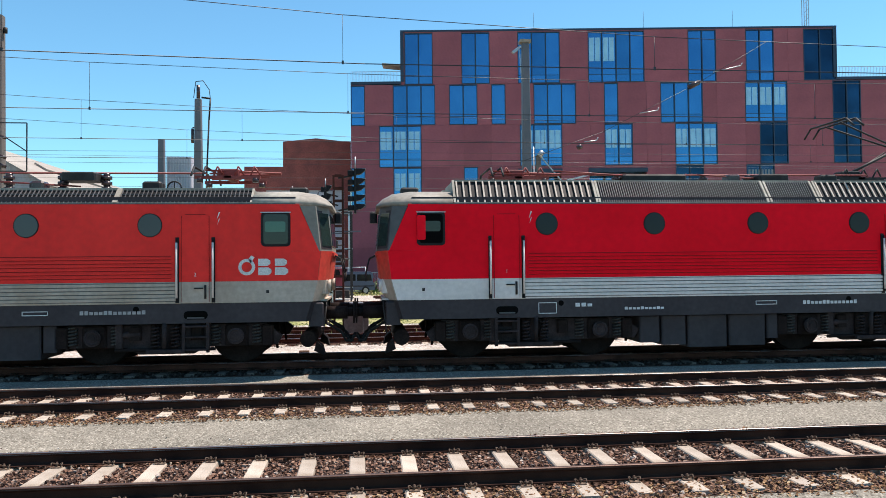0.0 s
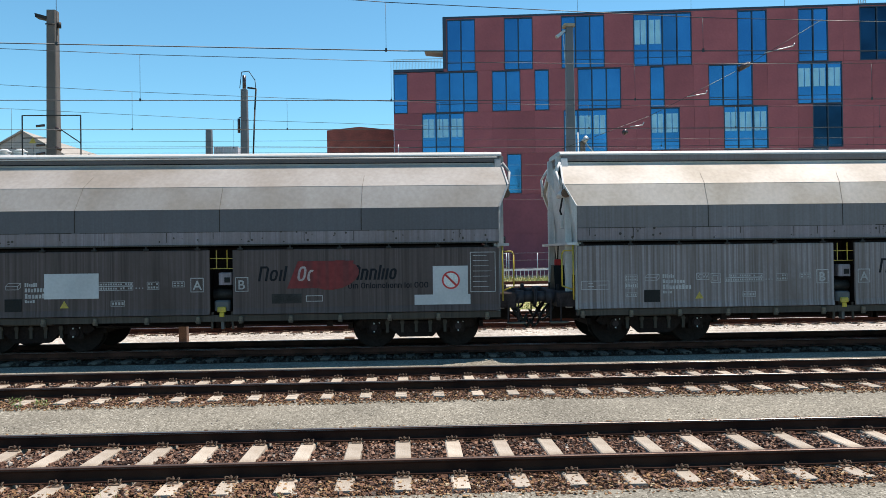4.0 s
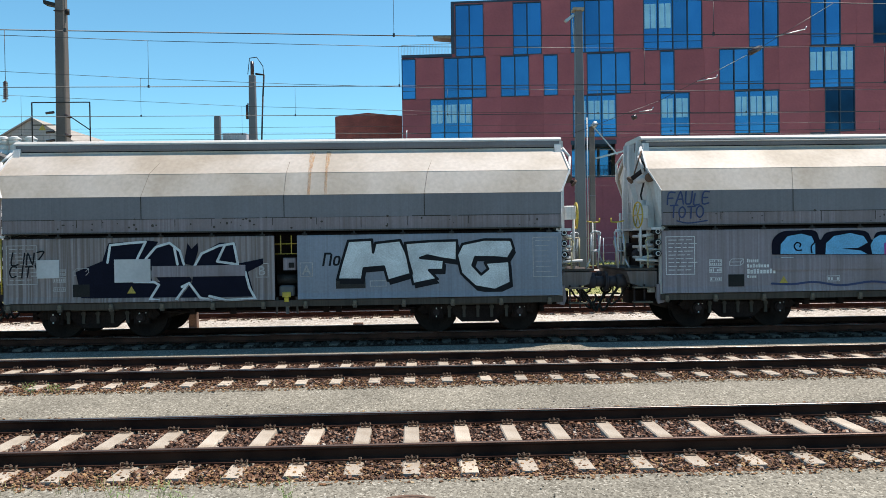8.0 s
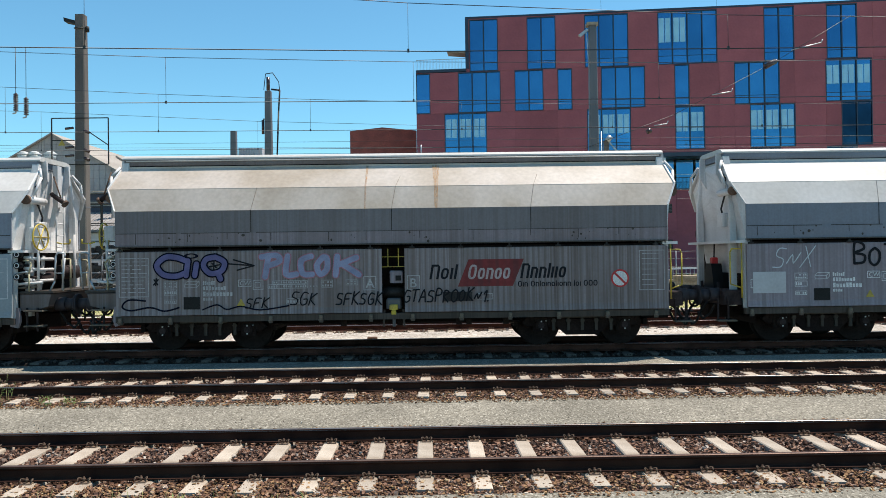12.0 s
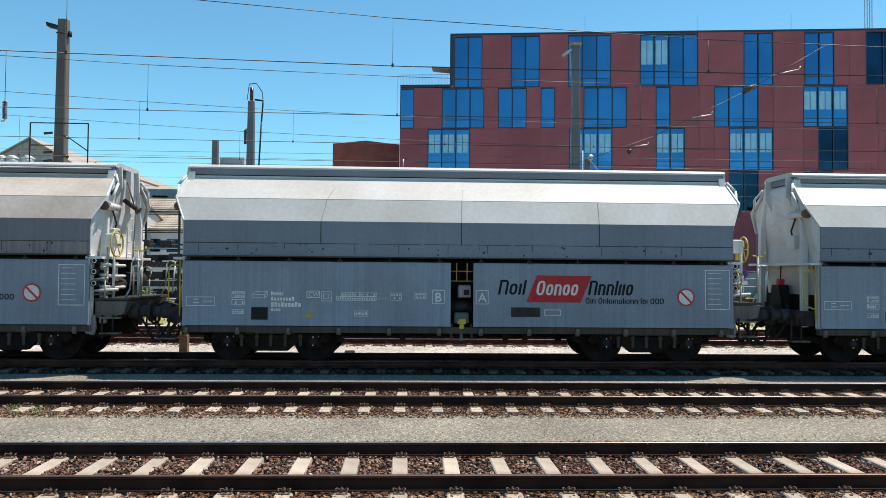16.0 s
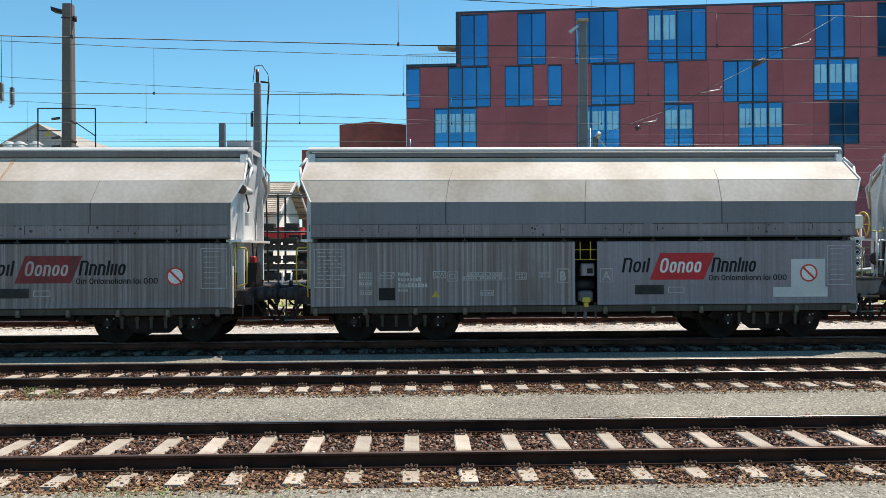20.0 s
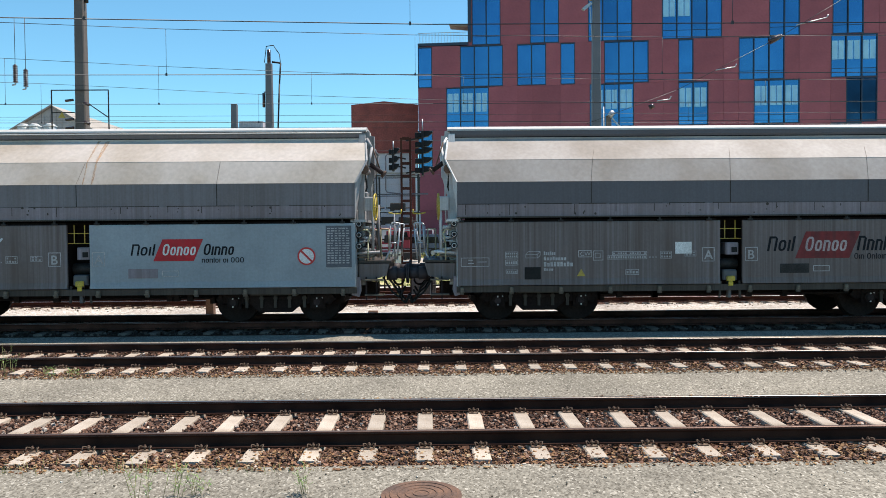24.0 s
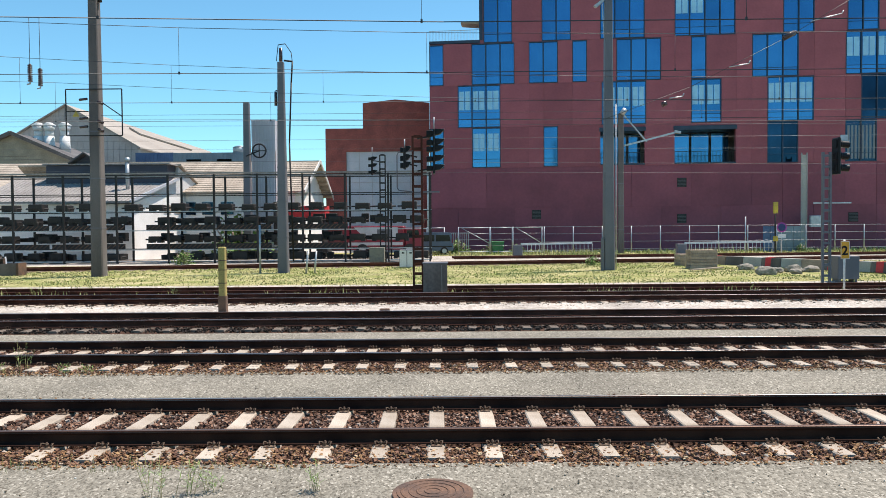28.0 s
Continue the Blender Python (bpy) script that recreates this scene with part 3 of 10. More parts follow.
def lettering(text, size, material, x, z, y, name, parent, bold=0.0, slant=0.0, squash=1.0, label=""):
    """Flat letters of the built-in font on an upright face that looks to -y; x and z are the lower left corner."""
    cu = bpy.data.curves.new(name, "FONT")
    cu.body, cu.size, cu.offset, cu.shear = text, size, bold, slant
    cu.fill_mode, cu.resolution_u = "FRONT", 3
    tmp = bpy.data.objects.new(name, cu)
    scene.collection.objects.link(tmp)
    me = bpy.data.meshes.new_from_object(tmp.evaluated_get(bpy.context.evaluated_depsgraph_get()))
    bpy.data.objects.remove(tmp)
    bpy.data.curves.remove(cu)
    me.transform(Matrix(((squash, 0, 0, x), (0, 0, -1, y), (0, 1, 0, z), (0, 0, 0, 1))))
    me.materials.clear()
    me.materials.append(M[material])
    return part(name, me, material, parent, label)


def bars(count, x0, x1, z0, z1, material, y, name, parent, slant=0.0, rnd=None):
    """Writing too small to read or not to be told: a row of plain bars."""
    m = Mesh()
    w = (x1 - x0) / count
    rnd = rnd or random.Random(count)
    for i in range(count):
        a, b = x0 + w * (i + 0.1), x0 + w * (i + 0.86)
        top = z1 if i == 0 or rnd.random() < 0.3 else z0 + (z1 - z0) * 0.78
        s = slant * (top - z0)
        m.add([(a, y, z0), (b, y, z0), (b + s, y, top), (a + s, y, top)], [(0, 1, 2, 3)])
    return tagged(part(name, m, material, parent), kind="stuff")


def wordmark(shapes, x0, x1, z0, z1, material, y, name, parent, slant=0.0, bold=0.16):
    """A brand's word as plain slanted shapes: I and i tall and short bars, O and o tall and short loops, n a short arch."""
    wide = {"I": 0.42, "i": 0.42, "o": 0.95, "O": 1.12, "n": 0.95, "N": 1.1, " ": 0.5}
    unit = (x1 - x0) / sum(wide[c] for c in shapes)
    m, tall, x = Mesh(), z1 - z0, x0
    put = lambda px, pz: (px + slant * pz, y, z0 + pz)
    for c in shapes:
        w = wide[c] * unit
        h = tall if c in "ION" else tall * 0.76
        l, r, k = x + w * 0.08, x + w * 0.92, tall * bold
        if c in "Ii":
            c0 = (l + r) / 2
            m.add([put(c0 - k / 2, 0), put(c0 + k / 2, 0), put(c0 + k / 2, h), put(c0 - k / 2, h)], [(0, 1, 2, 3)])
        elif c in "nN":
            m.add([put(l, 0), put(l + k, 0), put(l + k, h), put(l, h)], [(0, 1, 2, 3)])
            m.add([put(l + k, h - k * 0.9), put(r - k, h - k * 0.9), put(r - k, 0), put(r, 0), put(r, h - k), put(r - k, h), put(l + k, h)], [(0, 1, 5, 6), (1, 2, 3, 4, 5)])
        elif c in "oO":
            n, v = 14, []
            for f in (1, 0):
                for j in range(n):
                    a = 2 * math.pi * j / n
                    ca, sa = math.copysign(abs(math.cos(a)) ** 0.75, math.cos(a)), math.copysign(abs(math.sin(a)) ** 0.75, math.sin(a))
                    v.append(put((l + r) / 2 + ca * ((r - l) / 2 - (0 if f else k)), h / 2 + sa * (h / 2 - (0 if f else k * 0.85))))
            m.add(v, [(j, (j + 1) % n, n + (j + 1) % n, n + j) for j in range(n)])
        x += w
    return tagged(part(name, m, material, parent), kind="stuff")


def outline_box(m, x0, x1, z0, z1, y, w=0.016):
    for a, b, c, d in ((x0, x1, z0, z0 + w), (x0, x1, z1 - w, z1), (x0, x0 + w, z0, z1), (x1 - w, x1, z0, z1)):
        m.add([(a, y, c), (b, y, c), (b, y, d), (a, y, d)], [(0, 1, 2, 3)])
    return m


def disc(m, x, z, y, rx, rz, n=20, r_in=0.0, turn=0.0):
    c, s = math.cos(turn), math.sin(turn)
    pt = lambda a, k: (x + k * rx * math.cos(a) * c - k * rz * math.sin(a) * s, y, z + k * rx * math.cos(a) * s + k * rz * math.sin(a) * c)
    ang = [2 * math.pi * i / n for i in range(n)]
    if r_in:
        v = [pt(a, 1) for a in ang] + [pt(a, r_in) for a in ang]
        return m.add(v, [(i, (i + 1) % n, n + (i + 1) % n, n + i) for i in range(n)])
    return m.add([pt(a, 1) for a in ang], [tuple(range(n))])

# ---- ground ----
PROFILE = [(-400, -0.01, "gravel"), (7.38, -0.01, "bed"), (7.5, -0.06, "bed"), (10.05, -0.06, "bed"), (10.2, 0.0, "gravel"), (11.8, 0.07, "bed"), (11.95, 0.04, "bed"), (14.4, 0.04, "bed"),
           (14.5, 0.1, "gravel"), (15.7, 0.15, "bed"), (18.5, 0.15, "bed"), (18.7, 0.19, "grit"), (21.6, 0.14, "bed"), (21.8, 0.08, "bed"), (24.2, 0.08, "bed"), (24.35, 0.13, "grit"),
           (25.4, 0.05, "bed"), (28.1, 0.02, "bed"), (28.3, 0.08, "grit"), (29.4, 0.14, "grass"),
           (45.0, 0.22, "grit"), (57.0, 0.24, "grass"), (66.0, 0.24, "grit"), (130.0, 0.24, "grass"), (3500.0, 0.24, None)]


def ground_z(y):
    for (y0, z0, _), (y1, z1, _) in zip(PROFILE, PROFILE[1:]):
        if y <= y1:
            return z0 + (z1 - z0) * (y - y0) / (y1 - y0)
    return 0.24


def make_ground():
    xs = [-3000, -300, -60, -30, -15, 0, 15, 30, 60, 300, 3000]
    verts, faces, slots = [], [], []
    kinds = ["gravel", "bed", "grit", "grass"]
    for y, z, _ in PROFILE:
        verts += [(x, y, z) for x in xs]
    n = len(xs)
    for j in range(len(PROFILE) - 1):
        for i in range(n - 1):
            faces.append((j * n + i, j * n + i + 1, (j + 1) * n + i + 1, (j + 1) * n + i))
            slots.append(kinds.index(PROFILE[j][2]))
    me = bpy.data.meshes.new("ground")
    me.from_pydata(verts, [], faces)
    for k in kinds:
        me.materials.append(M[k])
    me.polygons.foreach_set("material_index", slots)
    tagged(new("ground", me), "pale gravel yard ground with brown ballast beds and dry grass", "ground", kind="structure")


make_ground()


def scatter(name, label, category, boxes, count, s0, s1, material, seed, parent=None, flat=0.7, keep=None):
    """Loose stones: jittered six-sided lumps, all in one mesh."""
    r = np.random.RandomState(seed)
    area = np.array([(b[1] - b[0]) * (b[3] - b[2]) for b in boxes])
    which = r.choice(len(boxes), count, p=area / area.sum())
    bx = np.array(boxes)[which]
    x = bx[:, 0] + r.rand(count) * (bx[:, 1] - bx[:, 0])
    y = bx[:, 2] + r.rand(count) * (bx[:, 3] - bx[:, 2])
    if keep is not None:
        k = keep(x, y)
        x, y, bx = x[k], y[k], bx[k]
        count = len(x)
    s = s0 + (s1 - s0) * r.rand(count) ** 2
    z = bx[:, 4] + s * 0.15 + r.rand(count) * (bx[:, 5] - bx[:, 4])
    cube = np.array([(a, b, c) for c in (-1, 1) for b in (-1, 1) for a in (-1, 1)], float)
    v = cube[None] * (0.55 + 0.45 * r.rand(count, 8, 3))
    ang = r.rand(count) * 6.283
    tilt = (r.rand(count) - 0.5) * 1.2
    ca, sa, ct, st = np.cos(ang), np.sin(ang), np.cos(tilt), np.sin(tilt)
    vx, vy, vz = v[..., 0], v[..., 1] * 0.8, v[..., 2] * flat
    vx, vz = vx * ct[:, None] - vz * st[:, None], vx * st[:, None] + vz * ct[:, None]
    vx, vy = vx * ca[:, None] - vy * sa[:, None], vx * sa[:, None] + vy * ca[:, None]
    P = np.stack([x[:, None] + vx * s[:, None] / 2, y[:, None] + vy * s[:, None] / 2, z[:, None] + vz * s[:, None] / 2], 2).reshape(-1, 3)
    quad = np.array([(0, 2, 3, 1), (4, 5, 7, 6), (0, 1, 5, 4), (2, 6, 7, 3), (0, 4, 6, 2), (1, 3, 7, 5)])
    Q = (quad[None] + (np.arange(count) * 8)[:, None, None]).reshape(-1)
    me = bpy.data.meshes.new(name)
    me.vertices.add(len(P))
    me.vertices.foreach_set("co", P.reshape(-1))
    me.loops.add(len(Q))
    me.loops.foreach_set("vertex_index", Q.astype(np.int32))
    me.polygons.add(len(Q) // 4)
    me.polygons.foreach_set("loop_start", np.arange(0, len(Q), 4, dtype=np.int32))
    me.polygons.foreach_set("use_smooth", np.zeros(len(Q) // 4, dtype=bool))
    me.update(calc_edges=True)
    me.materials.append(M[material])
    ob = new(name, me)
    ob.parent = parent
    return tagged(ob, label, "" if parent else category, kind="stuff")


def tufts(name, label, boxes, count, h0, h1, material, seed, width=0.012):
    """Grass: bent tapering blades, all in one mesh."""
    r = np.random.RandomState(seed)
    area = np.array([(b[1] - b[0]) * (b[3] - b[2]) for b in boxes])
    bx = np.array(boxes)[r.choice(len(boxes), count, p=area / area.sum())]
    x = bx[:, 0] + r.rand(count) * (bx[:, 1] - bx[:, 0])
    y = bx[:, 2] + r.rand(count) * (bx[:, 3] - bx[:, 2])
    patch = np.sin(x * 0.9 + 1.3 * np.sin(y * 0.7)) * np.sin(y * 1.1 + 2 * np.sin(x * 0.35)) + r.randn(count) * 0.5
    k = patch > -0.35
    x, y, patch = x[k], y[k], patch[k]
    n = len(x)
    z = np.interp(y, [p[0] for p in PROFILE], [p[1] for p in PROFILE])
    h = (h0 + (h1 - h0) * r.rand(n) ** 2) * (0.7 + 0.4 * np.clip(patch, 0, 1.5))
    a = r.rand(n) * 6.283
    lean = h * (0.15 + 0.5 * r.rand(n))
    dx, dy = np.cos(a), np.sin(a)
    w = width * (0.6 + 0.8 * r.rand(n))
    P = np.empty((n, 5, 3))
    P[:, 0] = np.stack([x - dy * w, y + dx * w, z - 0.01], 1)
    P[:, 1] = np.stack([x + dy * w, y - dx * w, z - 0.01], 1)
    P[:, 2] = np.stack([x + dx * lean * 0.35 + dy * w * 0.8, y + dy * lean * 0.35 - dx * w * 0.8, z + h * 0.6], 1)
    P[:, 3] = np.stack([x + dx * lean * 0.35 - dy * w * 0.8, y + dy * lean * 0.35 + dx * w * 0.8, z + h * 0.6], 1)
    P[:, 4] = np.stack([x + dx * lean, y + dy * lean, z + h], 1)
    k5 = (np.arange(n) * 5)[:, None]
    F = [tuple(f) for f in np.concatenate([k5 + 0, k5 + 1, k5 + 2, k5 + 3], 1)] + [tuple(f) for f in np.concatenate([k5 + 3, k5 + 2, k5 + 4], 1)]
    me = bpy.data.meshes.new(name)
    me.from_pydata(P.reshape(-1, 3).tolist(), [], [tuple(int(i) for i in f) for f in F])
    me.materials.append(M[material])
    return tagged(new(name, me), label, "grass", kind="stuff")


# ---- railway tracks ----
def rail_shape(x0, x1):
    """A flat-bottomed rail, foot at z = 0, head at 0.155."""
    half = [(0.07, 0.0), (0.07, 0.012), (0.02, 0.028), (0.0085, 0.04), (0.0085, 0.11), (0.03, 0.125), (0.036, 0.132), (0.036, 0.15), (0.03, 0.155)]
    return Mesh().prism(half + [(-y, z) for y, z in reversed(half)], x0, x1)


def railhead(x0, x1):
    """The worn top of a rail: nearly flat in the middle, round at both corners."""
    half = [(0.0, 0.1595), (0.014, 0.159), (0.024, 0.157), (0.0305, 0.1525), (0.0345, 0.146), (0.0365, 0.139)]
    line = [(-y, z) for y, z in reversed(half[1:])] + half
    n = len(line)
    return Mesh().add([(x, y, z) for x in (x0, x1) for y, z in line], [(i, i + 1, n + i + 1, n + i) for i in range(n - 1)], True)


def sleeper_mesh(m="sleeper"):
    prof = [(-0.13, -0.2), (0.13, -0.2), (0.094, -0.012), (0.08, 0.0), (-0.08, 0.0), (-0.094, -0.012)]
    return Mesh().prism(prof, -1.26, 1.26, "y").data("sleeper", M[m])


def clip_mesh(mt="clip"):
    """A spring clip with its bolt, at one side of a rail foot."""
    m = Mesh().cham(-0.06, 0.06, -0.07, 0.02, 0.0, 0.014, 0.005)
    m.cyl((0, -0.03, 0.012), (0, -0.03, 0.07), 0.01, 6).cyl((0, -0.03, 0.035), (0, -0.03, 0.055), 0.019, 6)
    for s in (-1, 1):
        m.tube([(s * 0.02, 0.0, 0.02), (s * 0.04, 0.0, 0.045), (s * 0.065, -0.025, 0.055), (s * 0.06, -0.055, 0.03)], 0.007, 5)
    return m.data("rail_clip", M[mt])


SLEEPER, CLIP, SHADED_SLEEPER, SHADED_CLIP = sleeper_mesh(), clip_mesh(), sleeper_mesh("sleeper_shaded"), clip_mesh("clip_shaded")


def make_track(label, y, z, x0, x1, n0, n1, phase, pitch, rusty=False, darkened=False):
    """z: sleeper tops. Sleepers n0 to n1 with their clips are pieces of their own; the rest run on as one mesh each.
    The last switch puts the train's shade into sleeper and clip colours.
    """
    t = thing("railway_track", label, "railway track", "parallel yard tracks", "structure")
    sl_m, cl_m, sl_d, cl_d = ("sleeper_shaded", "clip_shaded", SHADED_SLEEPER, SHADED_CLIP) if darkened else ("sleeper", "clip", SLEEPER, CLIP)
    for s in (-1, 1):
        rail = part("rail", rail_shape(x0, x1), "rail_red" if y > 16 else "rail_rust", t, at=pose(0, y + s * 0.7535, z + 0.012))
        if not rusty:
            part("running_surface", railhead(x0, x1), "rail_dull" if y < 10 and s < 0 else "rail_head", rail, "worn running surface")
    lo, hi = int((x0 - phase) / pitch) + 1, int((x1 - phase) / pitch)
    for k in range(n0, n1 + 1):
        rs = random.Random(k * 7 + int(y * 10))
        part("sleeper", sl_d, sl_m, t, at=pose(phase + k * pitch + rs.uniform(-0.02, 0.02), y + rs.uniform(-0.02, 0.02), z, rz=rs.uniform(-0.8, 0.8)))
    far, farc = Mesh(), Mesh()
    clip_v, clip_f = [tuple(v.co) for v in cl_d.vertices], [tuple(p.vertices) for p in cl_d.polygons]
    for k in range(lo, hi + 1):
        x = phase + k * pitch
        inside = n0 <= k <= n1
        if not inside:
            far.prism([(x - 0.13, z - 0.1), (x + 0.13, z - 0.1), (x + 0.094, z - 0.012), (x + 0.08, z), (x - 0.08, z), (x - 0.094, z - 0.012)], y - 1.28, y + 1.28, "y")
        for s in (-1, 1):
            for side in (-1, 1):
                yy = y + s * 0.7535 + side * 0.07
                if inside:
                    part("rail_clip", cl_d, cl_m, t, at=pose(x, yy, z, rz=0 if side < 0 else 180))
                elif abs(x) < 27:
                    farc.add([(x - side * a, yy - side * b, z + c) for a, b, c in clip_v], clip_f)
    tagged(part("far_sleepers", far, sl_m, t, "pale concrete sleepers further along"), kind="stuff")
    if farc.f:
        tagged(part("far_clips", farc, cl_m, t, "rusty rail clips further along"), kind="stuff")
    return t


TRACKS = [("nearest track with pale concrete sleepers in brown ballast", 8.785, 0.0, -13, 15, -0.113, 0.603, False),
          ("second track with pale concrete sleepers and shiny rails", 13.18, 0.10, -18, 21, -0.17, 0.603, False),
          ("track under the passing goods train", 17.12, 0.20, -22, 25, -0.05, 0.603, False),
          ("track beyond the train with a strip of pale grit", 23.0, 0.13, 0, -1, -0.1, 0.603, False),
          ("rusty weedy siding beside the grass strip", 26.7, 0.06, 0, -1, 0.1, 0.62, True)]
for label, y, z, n0, n1, ph, pitch, rusty in TRACKS:
    make_track(label, y, z, -160, 330, n0, n1, ph, pitch, rusty, 17 < y < 18)

# two old sidings behind the grass
for label, ox, oy, turn, x0, x1 in (("rusty siding sunk in the grass before the rack", -12.0, 41.5, 8, -60, 120), ("rusty siding that leads to the crossing", 1.0, 51.6, 5, -0.5, 120)):
    siding = thing("railway_track", label, "railway track", "parallel yard tracks", "structure", at=pose(ox, oy, 0.24, rz=turn))
    for s in (-1, 1):
        part("rail", rail_shape(x0, x1), "rail_red", siding, at=pose(0, s * 0.7535, 0.0))
    old = Mesh()
    for k in range(int(x0 / 0.65), int(x1 / 0.65)):
        old.box(k * 0.65 - 0.12, k * 0.65 + 0.12, -1.25, 1.25, -0.05, -0.01)
    tagged(part("far_sleepers", old, "wood", siding, "grey timber sleepers half sunk in grass"), kind="stuff")


def off_sleepers(y, ph, pitch):
    def keep(x, yy):
        d = np.abs((x - ph + pitch / 2) % pitch - pitch / 2)
        rail = np.minimum(np.abs(yy - y + 0.7535), np.abs(yy - y - 0.7535))
        return ((d > 0.095) | (np.abs(yy - y) > 1.27)) & (rail > 0.08)
    return keep


scatter("ballast", "brown and grey ballast stones between the sleepers", "ballast", [(-9.5, 13.5, 7.36, 10.22, -0.062, -0.02)], 60000, 0.02, 0.062, "stone", 3, keep=off_sleepers(8.785, -0.113, 0.603))
scatter("ballast", "brown ballast stones round the second track", "ballast", [(-13, 18, 11.75, 14.6, 0.04, 0.08)], 42000, 0.025, 0.065, "stone", 4, keep=off_sleepers(13.18, -0.17, 0.603))
# these stones have the train's shade in their colour
scatter("ballast", "ballast stones round the train's track, darkened as the train's shade", "ballast", [(-17, 22, 15.75, 18.6, 0.15, 0.185)], 26000, 0.03, 0.08, "stone_dark", 5, keep=off_sleepers(17.12, -0.05, 0.603))
scatter("ballast", "pale stones along the far tracks", "ballast", [(-24, 30, 20.6, 21.7, 0.11, 0.14), (-24, 30, 24.3, 25.2, 0.11, 0.14), (-24, 30, 21.7, 24.3, 0.075, 0.1), (-26, 32, 25.3, 28.3, 0.06, 0.09)], 16000, 0.03, 0.08, "grit_stone", 6)
scatter("ballast", "loose grit strewn over the gravel", "ballast", [(-8, 9, 5.2, 7.4, -0.006, -0.003), (-9, 13, 10.2, 11.8, 0.0, 0.03)], 1300, 0.01, 0.024, "grit_stone", 7)
scatter("litter", "brown needles and grit along the ballast's edge", "litter", [(-8.5, 10, 7.24, 7.9, -0.025, 0.0), (-9, 12, 10.05, 10.3, -0.04, 0.01), (-13, 17, 11.58, 12.35, 0.06, 0.09)], 30000, 0.012, 0.05, "litter", 12, flat=0.25)
tufts("grass", "dry yellow-green grass on the strip between the tracks", [(-30, 34, 29.3, 44.5)], 70000, 0.015, 0.085, "blade", 8, 0.026)
tufts("grass", "green grass along the building's foot", [(-2, 60, 56.5, 65.5)], 16000, 0.06, 0.35, "blade", 9, 0.035)
tufts("grass", "sparse weeds along the rusty siding", [(-26, 30, 25.0, 25.7), (-26, 30, 27.6, 28.6)], 5000, 0.05, 0.3, "blade", 10, 0.015)
tufts("grass", "thin dry grass at the edge of the near ballast", [(-6, -1.2, 7.12, 7.45), (-8.6, -5.2, 11.5, 11.8)], 900, 0.03, 0.17, "straw", 11, 0.0028)

# ---- goods wagons ----
# Wagon space: x along the train, -y towards the camera, z = 0 on the rails.


def bogie_parts(w, cx):
    gear = Mesh()
    for s in (-1, 1):
        y0, y1 = (-1.12, -0.98) if s < 0 else (0.98, 1.12)
        gear.prism([(cx - 1.3, 0.52), (cx - 1.2, 0.62), (cx - 0.55, 0.66), (cx - 0.35, 0.58), (cx + 0.35, 0.58), (cx + 0.55, 0.66), (cx + 1.2, 0.62), (cx + 1.3, 0.52),
                    (cx + 1.2, 0.44), (cx + 0.55, 0.42), (cx + 0.35, 0.24), (cx - 0.35, 0.24), (cx - 0.55, 0.42), (cx - 1.2, 0.44)], y0, y1, "y")
    gear.box(cx - 0.25, cx + 0.25, -1.0, 1.0, 0.36, 0.62)
    for dx in (-1.42, 1.42):
        gear.box(cx + dx - 0.05, cx + dx + 0.05, -0.95, 0.95, 0.42, 0.56)
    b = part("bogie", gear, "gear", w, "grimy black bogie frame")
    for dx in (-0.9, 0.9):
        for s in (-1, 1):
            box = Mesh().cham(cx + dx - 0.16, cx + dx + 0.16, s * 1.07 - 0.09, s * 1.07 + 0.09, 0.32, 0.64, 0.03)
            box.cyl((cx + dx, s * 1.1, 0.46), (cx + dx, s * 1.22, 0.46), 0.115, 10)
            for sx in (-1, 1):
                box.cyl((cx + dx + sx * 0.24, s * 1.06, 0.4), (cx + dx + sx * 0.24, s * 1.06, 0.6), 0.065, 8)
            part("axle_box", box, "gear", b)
            if s < 0:
                part("axle_plate", Mesh().box(cx + dx - 0.012, cx + dx + 0.012, -1.24, -1.2, 0.53, 0.56).box(cx + dx - 0.012, cx + dx + 0.012, -1.24, -1.2, 0.36, 0.385).box(cx + dx + 0.1, cx + dx + 0.12, -1.17, -1.15, 0.54, 0.56), "pale", b)
                part("cap", Mesh().cyl((cx + dx, -1.22, 0.46), (cx + dx, -1.235, 0.46), 0.07, 10), "gear_grey", b)
    for dx in (-0.62, -0.3, 0.0, 0.3, 0.62):
        part("suspension_link", Mesh().box(cx + dx - 0.03, cx + dx + 0.03, -1.16, -1.1, 0.34, 0.6).cyl((cx + dx, -1.165, 0.55), (cx + dx, -1.1, 0.55), 0.05, 8), "sole", b)
    part("side_bearer", Mesh().box(cx - 0.5, cx + 0.5, -1.3, -1.12, 0.62, 0.68), "sole", b)
    for s in (-1, 1):
        part("brake_block", Mesh().box(cx - 0.36, cx - 0.28, s * 0.75 - 0.05, s * 0.75 + 0.05, 0.3, 0.6).box(cx + 0.28, cx + 0.36, s * 0.75 - 0.05, s * 0.75 + 0.05, 0.3, 0.6), "gear", b)
    return b


